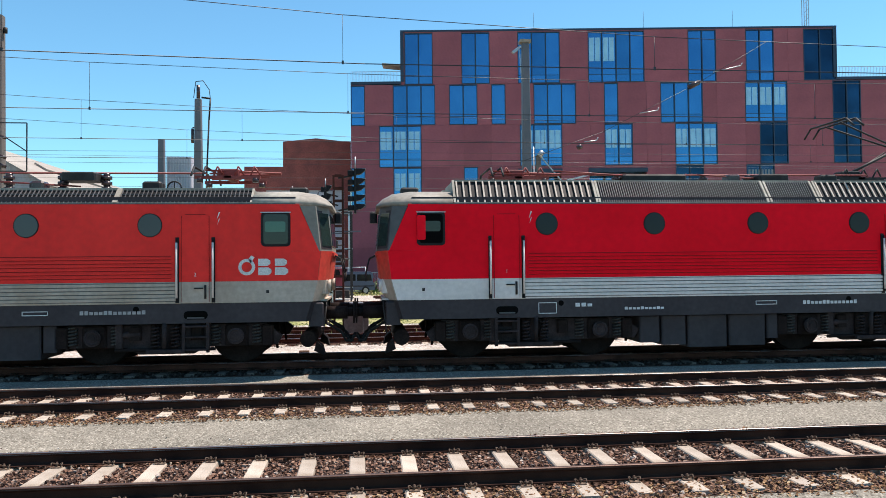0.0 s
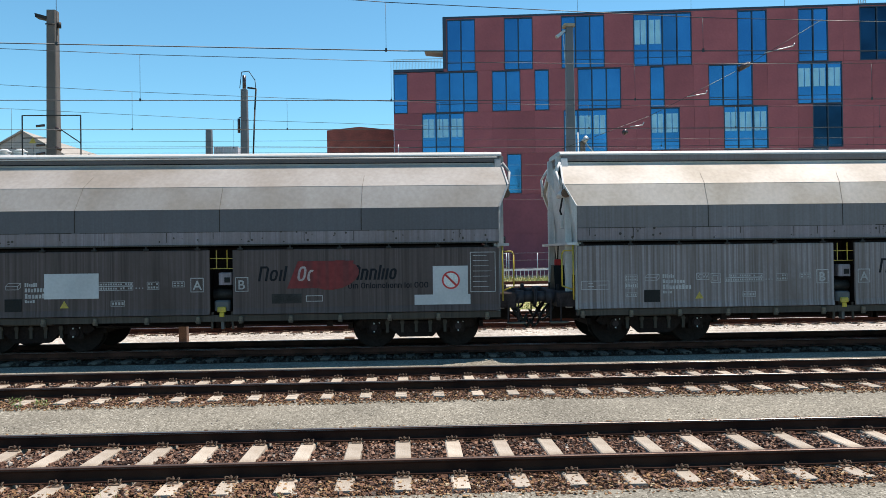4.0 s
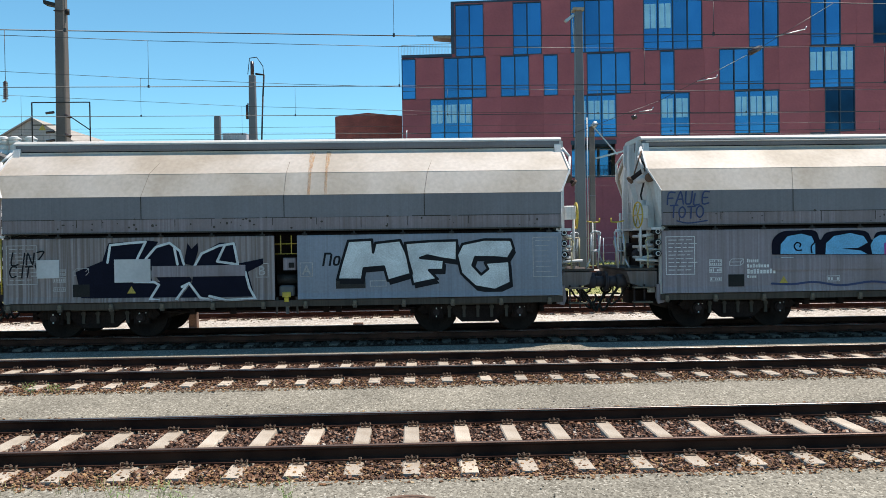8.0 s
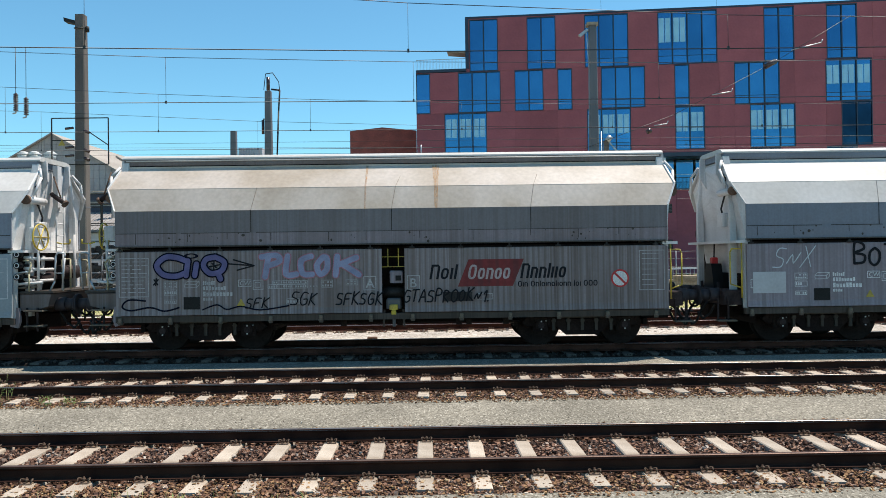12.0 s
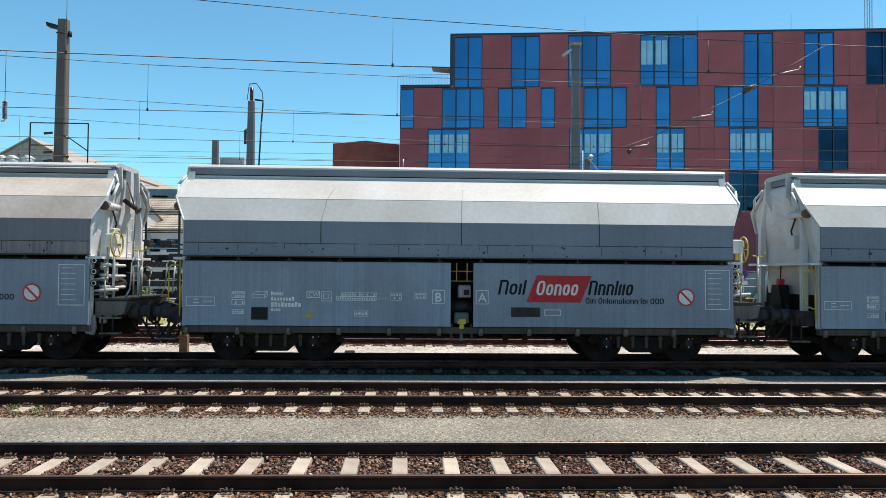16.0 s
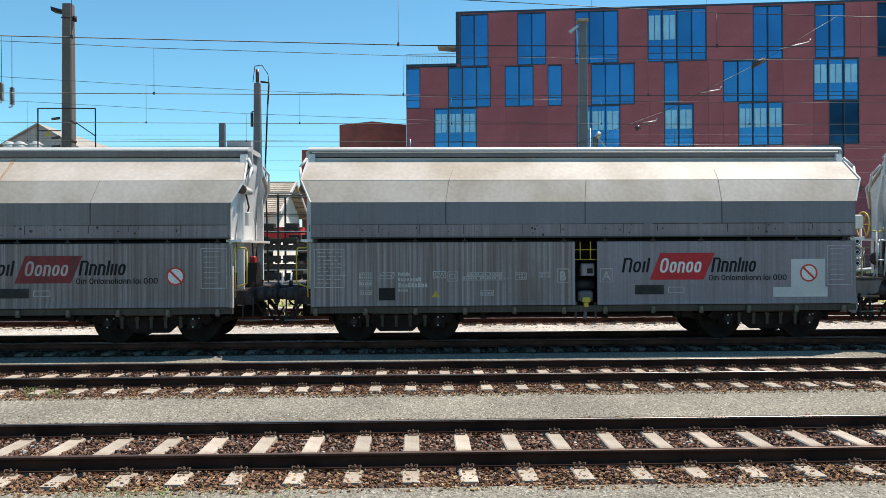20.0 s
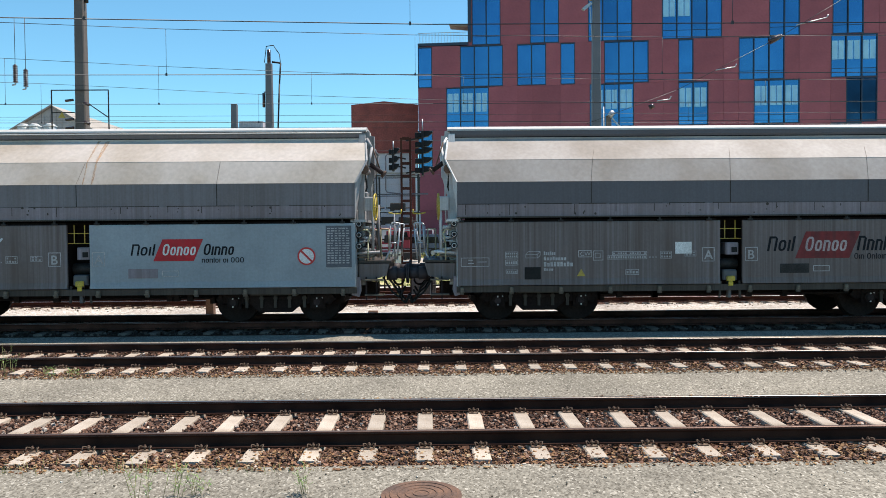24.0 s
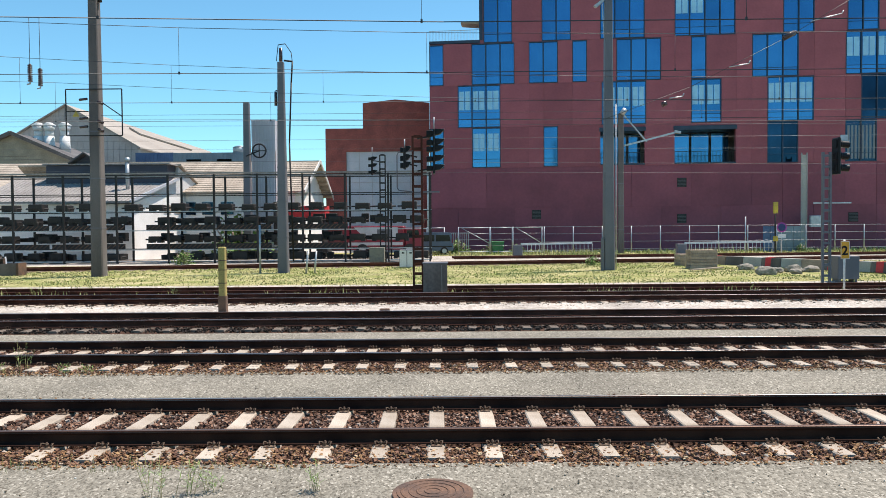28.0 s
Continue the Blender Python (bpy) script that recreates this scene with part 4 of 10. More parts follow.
def wheelset_mesh(r, name):
    """An axle with two disc wheels, centred on its own origin."""
    m = Mesh().cyl((0, -1.0, 0), (0, 1.0, 0), 0.08, 8)
    for s in (-1, 1):
        y = s * 0.75
        m.cyl((0, y - 0.065, 0), (0, y + 0.065, 0), r, 28).cyl((0, y - s * 0.065, 0), (0, y - s * 0.095, 0), r + 0.028, 28)
        m.cyl((0, y, 0), (0, y + s * 0.09, 0), r * 0.36, 12)
        for k in range(6):
            a = k * math.pi / 3
            m.cyl((math.cos(a) * r * 0.6, y + s * 0.05, math.sin(a) * r * 0.6), (math.cos(a) * r * 0.6, y + s * 0.075, math.sin(a) * r * 0.6), r * 0.07, 6)
    return m.data(name, M["gear"])


WHEELS = wheelset_mesh(0.46, "wheelset")


def sides(sgn, w, upper, flap, seed, foot="w_foot"):
    """Upper wall, flaps and lid details of both flanks."""
    rnd = random.Random(seed)
    y = sgn
    wall = Mesh().sheet([(-5.82, y * 1.5, 2.265), (5.82, y * 1.5, 2.265), (5.82, y * 1.5, 2.995), (-5.82, y * 1.5, 2.995)], (0, -y * 0.03, 0))
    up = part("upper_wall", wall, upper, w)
    seam = Mesh()
    for x in (-2.98, -0.02, 2.92):
        seam.box(x - 0.007, x + 0.007, y * 1.5 - 0.006, y * 1.5 + 0.006, 2.535, 2.995)
    x = -5.8
    while x < 5.7:
        x1 = min(5.8, x + rnd.uniform(0.5, 2.6))
        seam.box(x, x1, y * 1.5 - 0.006, y * 1.5 + 0.006, 2.524, 2.524 + rnd.uniform(0.006, 0.016))
        x = x1 + rnd.uniform(0.02, 0.2)
    part("wall_foot", Mesh().box(-5.81, 5.81, min(y * 1.501, y * 1.503), max(y * 1.501, y * 1.503), 2.27, 2.523), foot, up, "foot strip of the upper wall")
    if sgn < 0:
        spots = Mesh()
        for k in range(40):
            x, r = rnd.choice((-4.6, -3.2, -1.0, 0.8, 2.3, 3.9, 5.0)) + rnd.gauss(0, 0.35), rnd.uniform(0.006, 0.02)
            if abs(x) < 5.7:
                disc(spots, x, rnd.uniform(2.3, 2.54), y * 1.5045 - 0.0001 * k, r * rnd.uniform(0.6, 2.0), r * rnd.uniform(0.8, 1.8), 8)
        tagged(part("rust_spots", spots, "sole", up, "small rust spots above the ledge"), kind="stuff")
    for k in range(11):
        x = -5.6 + k * 1.05 + rnd.uniform(-0.3, 0.3)
        seam.box(x - 0.006, x + 0.006, y * 1.5 - 0.005, y * 1.5 + 0.005, 2.3 + rnd.uniform(0, 0.1), 2.52)
    part("weld_seam", seam, "seam_dark", up, "thin dark seams")
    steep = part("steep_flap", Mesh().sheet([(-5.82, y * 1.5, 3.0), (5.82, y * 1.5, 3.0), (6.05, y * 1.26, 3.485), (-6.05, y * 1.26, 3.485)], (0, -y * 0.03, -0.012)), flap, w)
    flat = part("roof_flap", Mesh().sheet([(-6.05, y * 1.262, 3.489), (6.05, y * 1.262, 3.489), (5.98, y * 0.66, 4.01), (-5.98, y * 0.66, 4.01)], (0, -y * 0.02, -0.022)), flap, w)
    for x in (-2.98, -0.02, 2.92):
        lean, top = rnd.choice((0.02, 0.08, 0.1)), rnd.random() < 0.6
        fold = Mesh().beam((x, y * 1.503, 3.0), (x + lean, y * 1.265, 3.485), 0.005, 0.004)
        if top:
            fold.beam((x + lean, y * 1.267, 3.491), (x + lean * 2.2, y * 0.97, 3.745), 0.005, 0.004)
        part("fold_line", fold, "fold", steep, "thin panel joint")
    return flat


HOOK = Mesh().prism([(-0.05, -0.02), (0.05, -0.02), (0.05, 0.02), (0.014, 0.02), (0.014, 0.06), (-0.014, 0.06), (-0.014, 0.02), (-0.05, 0.02)], -0.03, 0.03, "y").data("door_hook", M["steel_dark"])
LATCH = Mesh().cham(-0.04, 0.04, -0.045, 0.03, 0.0, 0.15, 0.015).cyl((-0.05, -0.03, 0.05), (0.05, -0.03, 0.05), 0.02, 8).data("door_latch", M["latch"])


HOOK_X = [-5.73 + 1.05 * k for k in range(6)] + [0.4 + 1.03 * k for k in range(6)]


def wagon_body(w, upper, flap, left, right, seed):
    rnd = random.Random(seed)
    for s in (-1, 1):
        sides(s, w, upper, flap, seed + s, "w_foot" if upper != "u_clean" else "u_clean")
        # lower doors either side of the middle opening, their feet flared outwards
        for x0, x1, m in ((-5.82, -0.24, left if s < 0 else upper), (0.24, 5.82, right if s < 0 else upper)):
            part("lower_door", Mesh().prism([(s * 1.45, 2.15), (s * 1.49, 2.15), (s * 1.5, 2.13), (s * 1.5, 0.94), (s * 1.525, 0.81), (s * 1.47, 0.8), (s * 1.45, 0.94)], x0, x1), m, w)
    for x in HOOK_X:
        part("door_hook", HOOK, "steel_dark", w, at=pose(x, -1.505, 2.17))
        part("door_latch", LATCH, "sole", w, at=pose(x, -1.49, 0.62))
    part("ledge", Mesh().box(-5.82, 5.82, -1.53, -1.44, 2.238, 2.262), "sole", w, "rust-brown ledge under the upper wall")
    part("sole_bar", Mesh().box(-5.84, 5.84, -1.47, -1.33, 0.66, 0.79).box(-5.84, 5.84, 1.33, 1.47, 0.66, 0.79), "sole", w, "rust-brown sole bar")
    # lid along the ridge: shade coloured into upright sides, sunlight into rounded top
    part("lid", Mesh().prism([(-0.66, 4.055), (-0.68, 4.1), (-0.68, 4.188), (0.68, 4.188), (0.68, 4.1), (0.66, 4.055)], -5.95, 5.95), upper, w, "upright side of the lid, greyed as its shade")
    # near-black sheet added inside so that the slot below the wall stays dark
    part("cross_sheet", Mesh().box(-5.6, 5.6, -0.03, 0.03, 1.95, 2.6), "gear", w, "dark filler sheet added to close the slot between the hoppers")
    part("lid_top", Mesh().prism([(-0.69, 4.19), (-0.685, 4.225), (-0.63, 4.27), (-0.5, 4.298), (0.5, 4.298), (0.63, 4.27), (0.685, 4.225), (0.69, 4.19)], -6.0, 6.0), "flap_white", w, "rounded top of the lid, paled as sunlit")
    part("lid_seat", Mesh().box(-5.92, 5.92, -0.672, 0.672, 3.98, 4.035), flap, w)
    for s in (-1, 1):
        # near-black strip that paints the shade of the recess below the lid
        part("lid_seal", Mesh().box(-5.92, 5.92, s * 0.65 - 0.012, s * 0.65 + 0.012, 4.037, 4.055), "void", w, "dark strip for the shade in the recess under the lid")
        if seed % 2:
            part("lid_rod", Mesh().cyl((-5.9, s * 0.7, 4.155), (5.9, s * 0.7, 4.155), 0.014, 6), "flap_white", w, "pale rod along the lid")
    # hopper floor and inner chutes that close the body, near-black for the shade inside
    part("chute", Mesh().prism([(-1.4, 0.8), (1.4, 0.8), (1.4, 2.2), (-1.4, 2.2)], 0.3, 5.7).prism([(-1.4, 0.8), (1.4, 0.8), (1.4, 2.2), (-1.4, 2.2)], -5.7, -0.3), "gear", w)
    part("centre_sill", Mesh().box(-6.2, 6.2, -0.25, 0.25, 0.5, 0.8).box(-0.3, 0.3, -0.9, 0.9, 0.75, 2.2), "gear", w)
    rods = Mesh()
    for k in range(5):
        x = rnd.uniform(-2.6, 2.6)
        rods.box(x - 0.06, x + 0.06, -1.2, -1.1, 0.5, 0.68)
    rods.cyl((-2.7, -1.15, 0.56), (2.7, -1.15, 0.56), 0.022, 6).cyl((-2.9, 0.9, 0.6), (2.9, 0.9, 0.6), 0.03, 6)
    part("brake_rod", rods, "gear", w)
    # the opening between the door pairs
    part("opening_frame", Mesh().box(-0.24, 0.24, -1.42, -1.4, 1.97, 1.982).box(-0.24, 0.24, -1.42, -1.4, 1.76, 1.772).box(-0.12, -0.105, -1.43, -1.42, 1.76, 2.15).box(0.1, 0.115, -1.43, -1.42, 1.76, 2.15), "yellow", w, "thin yellow rail in the middle opening")
    boxp = part("valve_box", Mesh().cham(-0.16, 0.16, -1.44, -1.0, 0.88, 1.1, 0.03).box(-0.03, 0.03, -1.42, -1.3, 0.5, 0.9), "loco_grey", w, "dark grey control box in the middle opening")
    part("gauge_box", Mesh().cham(-0.08, 0.2, -1.4, -1.1, 1.42, 1.68, 0.02), "w_grey", w, "pale grey gauge box in the opening")
    part("gauge_face", Mesh().box(0.04, 0.16, -1.405, -1.4, 1.47, 1.58), "black", w)
    part("air_drum", Mesh().cyl((-0.22, -1.2, 1.22), (0.22, -1.2, 1.22), 0.12, 12), "steel_dark", w, "dark air drum in the opening")
    part("valve_handle", Mesh().cham(-0.09, 0.09, -1.5, -1.44, 0.86, 0.97, 0.02).cham(-0.05, 0.05, -1.5, -1.45, 0.76, 0.86, 0.02), "yellow", boxp, "yellow valve handle")
    for x in (-0.2, 0.2):
        part("door_lever", Mesh().beam((x, -1.42, 0.86), (x * 1.1, -1.42, 0.5), 0.04, 0.04), "sole", w)


def wagon_end(w, e, platform, em):
    """e: +1 or -1. platform: the end with the brake gear, handwheel and handrails; the other is a plain sheet end."""
    over = 0.24 if platform else 0.0
    span = lambda a, b: (min(e * a, e * b), max(e * a, e * b))
    part("end_wall", Mesh().sheet([(e * 5.8, -1.46, 2.2), (e * 5.8, 1.46, 2.2), (e * 5.8, 1.46, 2.98), (e * 5.98, 1.22, 3.47), (e * 5.95, 0.64, 3.98), (e * 5.95, -0.64, 3.98), (e * 5.98, -1.22, 3.47), (e * 5.8, -1.46, 2.98)], (-e * 0.04, 0, 0)), em, w, "pale grey end wall")
    for s in (-1, 1):
        part("end_post", Mesh().prism([(s * 0.92, 0.8), (s * 1.02, 0.8), (s * 1.02, 3.0), (s * 0.7, 4.12), (s * 0.6, 4.12), (s * 0.92, 3.0)], e * 5.84, e * 5.98), em, w)
        part("end_gusset", Mesh().prism([(e * 5.82, 3.3), (e * 6.08, 3.75), (e * 6.06, 4.2), (e * 5.86, 4.26)], s * 0.5 - 0.03, s * 0.5 + 0.03, "y"), em, w)
        part("corner_post", Mesh().box(e * 5.76, e * 5.84, s * 1.36 - 0.06, s * 1.36 + 0.06, 0.78, 2.2), em, w)
        part("lid_arm", Mesh().tube([(e * 6.02, s * 0.72, 4.02), (e * 6.14, s * 0.9, 3.8), (e * 6.08, s * 1.1, 3.4)], 0.03, 6), em, w)
        part("flap_rim", Mesh().beam((e * 6.06, s * 1.27, 3.49), (e * 5.99, s * 0.66, 4.02), 0.035, 0.035).beam((e * 5.83, s * 1.5, 3.0), (e * 6.06, s * 1.27, 3.49), 0.03, 0.03), em, w)
    part("end_ledge", Mesh().box(e * 5.72, e * 6.04, -1.46, 1.46, 2.17, 2.225), em, w, "pale ledge above the end gear")
    cylinder = part("lid_cylinder", Mesh().cyl((e * 6.0, -1.22, 3.3), (e * 6.0, -0.5, 3.3), 0.075, 12), em, w, "lid cylinder")
    part("end_cap", Mesh().cyl((e * 6.0, -1.3, 3.3), (e * 6.0, -1.22, 3.3), 0.1, 14), "rust", cylinder, "rust-brown cylinder cap")
    part("end_cabinet", Mesh().cham(*span(5.84, 6.02), -0.72, -0.4, 2.55, 2.85, 0.02), em, w)
    part("end_hose", Mesh().tube([(e * 5.9, -0.5, 4.1), (e * 6.02, -0.62, 3.8), (e * 5.98, -0.85, 3.6), (e * 5.96, -0.8, 3.35), (e * 6.0, -0.6, 2.95), (e * 5.96, -0.56, 2.85)], 0.02, 6), "rubber", w, "black hose on the end wall")
    x_b = 5.82 + (1.09 if platform else 0.85)
    if platform:
        part("headstock", Mesh().prism([(e * 5.86, 1.28), (e * 6.52, 1.28), (e * 6.45, 1.02), (e * 6.2, 0.95), (e * 5.86, 0.93)], -1.27, 1.27, "y"), "w_dim", w, "dull grey box beam under the platform")
        for s in (-1, 1):
            part("sole_knee", Mesh().prism([(e * 5.78, 1.0), (e * 5.9, 1.0), (e * 5.93, 0.72), (e * 5.88, 0.58), (e * 5.72, 0.62)], s * 1.36 - 0.04, s * 1.36 + 0.04, "y"), "w_grey", w)
    else:
        part("headstock", Mesh().cham(*span(5.8, 6.22), -1.25, 1.25, 0.84, 1.16, 0.03), "gear_grey", w)
    for s in (-1, 1):
        part("buffer", Mesh().cyl((e * (6.2 + over), s * 0.875, 1.05), (e * (6.42 + over), s * 0.875, 1.05), 0.15, 14).cyl((e * (6.4 + over), s * 0.875, 1.05), (e * (x_b - 0.03), s * 0.875, 1.05), 0.12, 14)
             .cyl((e * (x_b - 0.04), s * 0.875, 1.05), (e * x_b, s * 0.875, 1.05), 0.22, 18), "loco_frame", w, "dark buffer")
        part("air_hose", Mesh().tube([(e * (6.2 + over), s * 0.35, 0.92), (e * (6.4 + over), s * 0.36, 0.66), (e * (6.5 + over), s * 0.33, 0.42), (e * (x_b - 0.08), s * 0.3, 0.34), (e * (x_b - 0.01), s * 0.3, 0.5)], 0.028, 6), "rubber", w)
        for z in (0.6, 0.92) if platform else (0.5,):
            part("step_tread", Mesh().box(e * 6.2 - 0.2, e * 6.2 + 0.2, s * 1.3 - 0.1, s * 1.3 + 0.1, z, z + 0.03), "latch", w, "brown step below the platform")
        part("step_strap", Mesh().box(e * 6.2 - 0.19, e * 6.2 - 0.16, s * 1.3 - 0.02, s * 1.3 + 0.02, 0.5, 1.0).box(e * 6.2 + 0.03, e * 6.2 + 0.06, s * 1.3 - 0.02, s * 1.3 + 0.02, 0.5, 1.0), "gear_grey", w)
        part("brake_hose", Mesh().tube([(e * (6.1 + over), s * 0.62, 0.95), (e * (6.3 + over), s * 0.64, 0.62), (e * (6.45 + over), s * 0.6, 0.5), (e * (6.55 + over), s * 0.55, 0.66)], 0.024, 6), "rubber", w)
    part("draw_hook", Mesh().box(e * (6.2 + over), e * (6.5 + over), -0.05, 0.05, 0.98, 1.12).ring((e * (x_b - 0.25), 0, 0.86), (0, 1, 0), 0.12, 0.025, 12, 5), "gear", w)
    if not platform:
        part("end_sheet", Mesh().sheet([(e * 5.8, -1.1, 2.17), (e * 5.8, 1.1, 2.17), (e * 5.62, 1.1, 0.98), (e * 5.62, -1.1, 0.98)], (-e * 0.03, 0, 0)), em, w, "pale sheet below the ledge")
        gaiter = part("gaiter", Mesh().prism([(-0.34, 1.05), (0.34, 1.05), (0.16, 1.72), (-0.16, 1.72)], *span(5.84, 6.08)), "black", w, "black rubber gaiter")
        part("cap", Mesh().cham(*span(5.88, 6.02), -0.08, 0.08, 1.72, 1.86, 0.02), "red_paint", gaiter, "red cap")
        part("cable", Mesh().tube([(e * 5.95, 0.0, 1.86), (e * 5.93, 0.02, 2.17)], 0.016, 6), "rubber", gaiter)
        part("coupling_bar", Mesh().beam((e * 6.05, -0.7, 1.12), (e * 6.05, 0.7, 1.1), 0.07, 0.09).beam((e * 6.06, -0.55, 1.1), (e * 6.06, -0.5, 1.3), 0.05, 0.05).beam((e * 6.06, 0.45, 1.1), (e * 6.06, 0.5, 1.3), 0.05, 0.05), "gear_grey", w)
        part("end_bracket", Mesh().prism([(e * 5.84, 0.8), (e * 6.02, 0.86), (e * 5.92, 1.2), (e * 5.84, 2.16)], -0.98, -0.93, "y"), em, w)
        part("grab_rail", Mesh().cyl((e * 5.9, -1.42, 1.0), (e * 5.9, -1.42, 2.17), 0.018, 6).tube([(e * 5.92, -1.4, 2.05), (e * 6.1, -1.4, 2.05), (e * 6.14, -1.4, 1.98), (e * 6.14, -1.4, 1.3), (e * 5.92, -1.4, 1.22)], 0.016, 6), "yellow", w, "yellow grab rail at the corner")
        return
    # chute coloured dark to stand in for the shade behind the pipes
    part("end_chute", Mesh().sheet([(e * 5.8, -1.2, 2.15), (e * 5.8, 1.2, 2.15), (e * 5.1, 1.2, 0.9), (e * 5.1, -1.2, 0.9)], (-e * 0.03, 0, 0.03)), "gear_grey", w)
    part("platform", Mesh().prism([(e * 5.86, 1.3), (e * 6.56, 1.3), (e * 6.56, 1.345), (e * 5.86, 1.345)], -1.28, 1.28, "y"), "sole", w, "dark brown end platform")
    # air connections in a column at the corner
    for z in (2.13, 1.9, 1.66):
        jt = part("hose_joint", Mesh().cyl((e * 5.89, -1.44, z), (e * 5.89, -1.3, z), 0.072, 14).cyl((e * 5.89, -1.3, z), (e * 5.89, -0.9, z), 0.04, 10), "black", w, "black air connection")
        part("joint_ring", Mesh().ring((e * 5.89, -1.442, z), (0, 1, 0), 0.045, 0.01, 14, 5), em, jt)
        part("branch_pipe", Mesh().tube([(e * 5.92, -1.2, z - 0.06), (e * 6.08, -1.2, z - 0.08), (e * 6.12, -1.0, z - 0.1), (e * 6.12, -0.4, z - 0.1)], 0.034, 8), em, w)
    for z, x1, r, m_ in ((1.5, 6.32, 0.03, em), (1.42, 6.2, 0.024, "latch"), (1.74, 6.1, 0.018, em)):
        part("cross_tube", Mesh().cyl((e * 5.84, -1.3, z), (e * x1, -1.22, z + 0.03), r, 8), m_, w)
    for y in (-1.1, 0.5):
        part("shaft", Mesh().cyl((e * 6.16, y, 1.35), (e * 6.17, y, 2.6), 0.03, 8), em, w)
    part("brake_cylinder", Mesh().cyl((e * 5.98, -0.2, 1.62), (e * 5.98, -0.85, 1.62), 0.13, 12).cyl((e * 5.98, -0.85, 1.62), (e * 5.98, -1.05, 1.62), 0.05, 8), "gear_grey", w)
    part("air_tank", Mesh().cyl((e * 5.95, 0.15, 1.72), (e * 5.95, 1.05, 1.72), 0.16, 14), "gear_grey", w)
    part("lever", Mesh().beam((e * 6.04, -0.8, 1.36), (e * 6.08, -0.72, 2.1), 0.035, 0.06).cyl((e * 6.02, -0.76, 1.75), (e * 6.12, -0.76, 1.75), 0.05, 8), em, w)
    for k in range(5):
        part("rung", Mesh().cyl((e * 6.04, -0.1, 2.3 + 0.27 * k), (e * 6.04, 0.24, 2.3 + 0.27 * k), 0.013, 6), em, w)
    for y in (-0.1, 0.24):
        part("ladder_rail", Mesh().cyl((e * 6.04, y, 2.2), (e * 6.06, y, 3.5), 0.015, 6), em, w)
    # lid gear: tall channel, bent inwards above the handwheel
    channel = part("lid_channel", Mesh().prism([(e * 6.01, 4.16), (e * 6.12, 4.14), (e * 6.12, 3.2), (e * 6.0, 2.75), (e * 5.9, 2.75), (e * 6.01, 3.24)], -0.16, -0.06, "y"), em, w, "blue-grey channel of the lid gear")
    part("channel_lip", Mesh().box(*span(6.11, 6.14), -0.2, -0.02, 3.2, 4.14), em, channel)
    ry = -0.3 if e > 0 else -1.0
    part("lid_ram", Mesh().cyl((e * 6.04, ry, 3.5), (e * 6.34, ry, 3.28), 0.05, 10), "gear_grey", w)
    part("ram_cap", Mesh().cyl((e * 6.335, ry, 3.284), (e * 6.375, ry, 3.254), 0.085, 12), "rust", w, "rust-red cap of the ram")
    part("lid_rod", Mesh().cyl((e * 6.1, ry, 3.9), (e * 6.26, ry, 3.4), 0.016, 6), "rust", w)
    for s in (-1, 1):
        x0, x1, y = e * 6.5, e * 6.74, s * 1.12
        part("handrail", Mesh().tube([(x0 - e * 0.1, y, 1.3), (x0 + e * 0.02, y, 1.55), (x0 + e * 0.05, y, 2.1), (x0 + e * 0.09, y, 2.16), (x1, y, 2.14), (x1, y, 2.05), (x1 - e * 0.06, y, 1.36)], 0.02, 6)
             .cyl((x0 + e * 0.03, y, 1.72), (x1 - e * 0.03, y, 1.72), 0.014, 6), "galv", w, "grey handrail on the platform")
        part("corner_rail", Mesh().tube([(e * 5.95, s * 1.3, 2.0), (e * 6.07, s * 1.3, 2.0), (e * 6.12, s * 1.3, 1.92), (e * 6.07, s * 1.3, 1.72), (e * 6.07, s * 1.3, 1.35)], 0.018, 6), "cream_rail", w, "cream grab rail at the corner")
    part("inner_rail", Mesh().tube([(e * 6.28, -0.3, 1.35), (e * 6.28, -0.3, 2.02), (e * 6.46, -0.3, 2.02), (e * 6.46, -0.3, 1.35)], 0.018, 6), "cream_rail", w, "cream rail in the middle of the platform")
    part("brake_column", Mesh().cyl((e * 6.62, -0.95, 1.34), (e * 6.62, -0.95, 2.36), 0.016, 8), em, w)
    part("brake_tap", Mesh().tube([(e * 6.49, -0.95, 2.38), (e * 6.62, -0.95, 2.35), (e * 6.77, -0.95, 2.36), (e * 6.77, -0.95, 2.45)], 0.016, 6), "yellow", w, "yellow brake crank")
    c = Vector((e * 6.22, -1.1, 2.5))
    hw = part("handwheel", Mesh().ring(c, (1, -0.07 * e, 0), 0.28, 0.018, 22, 6), "yellow", w, "yellow handwheel")
    for k in range(3):
        a = k * math.pi / 3
        d = Vector((0.07 * e * math.cos(a), math.cos(a), math.sin(a))) * 0.27
        part("wheel_spoke", Mesh().cyl(c - d, c + d, 0.012, 6), "yellow", hw)
    part("gear_case", Mesh().cham(*span(5.98, 6.22), -1.15, -0.85, 2.42, 2.72, 0.03), em, w)


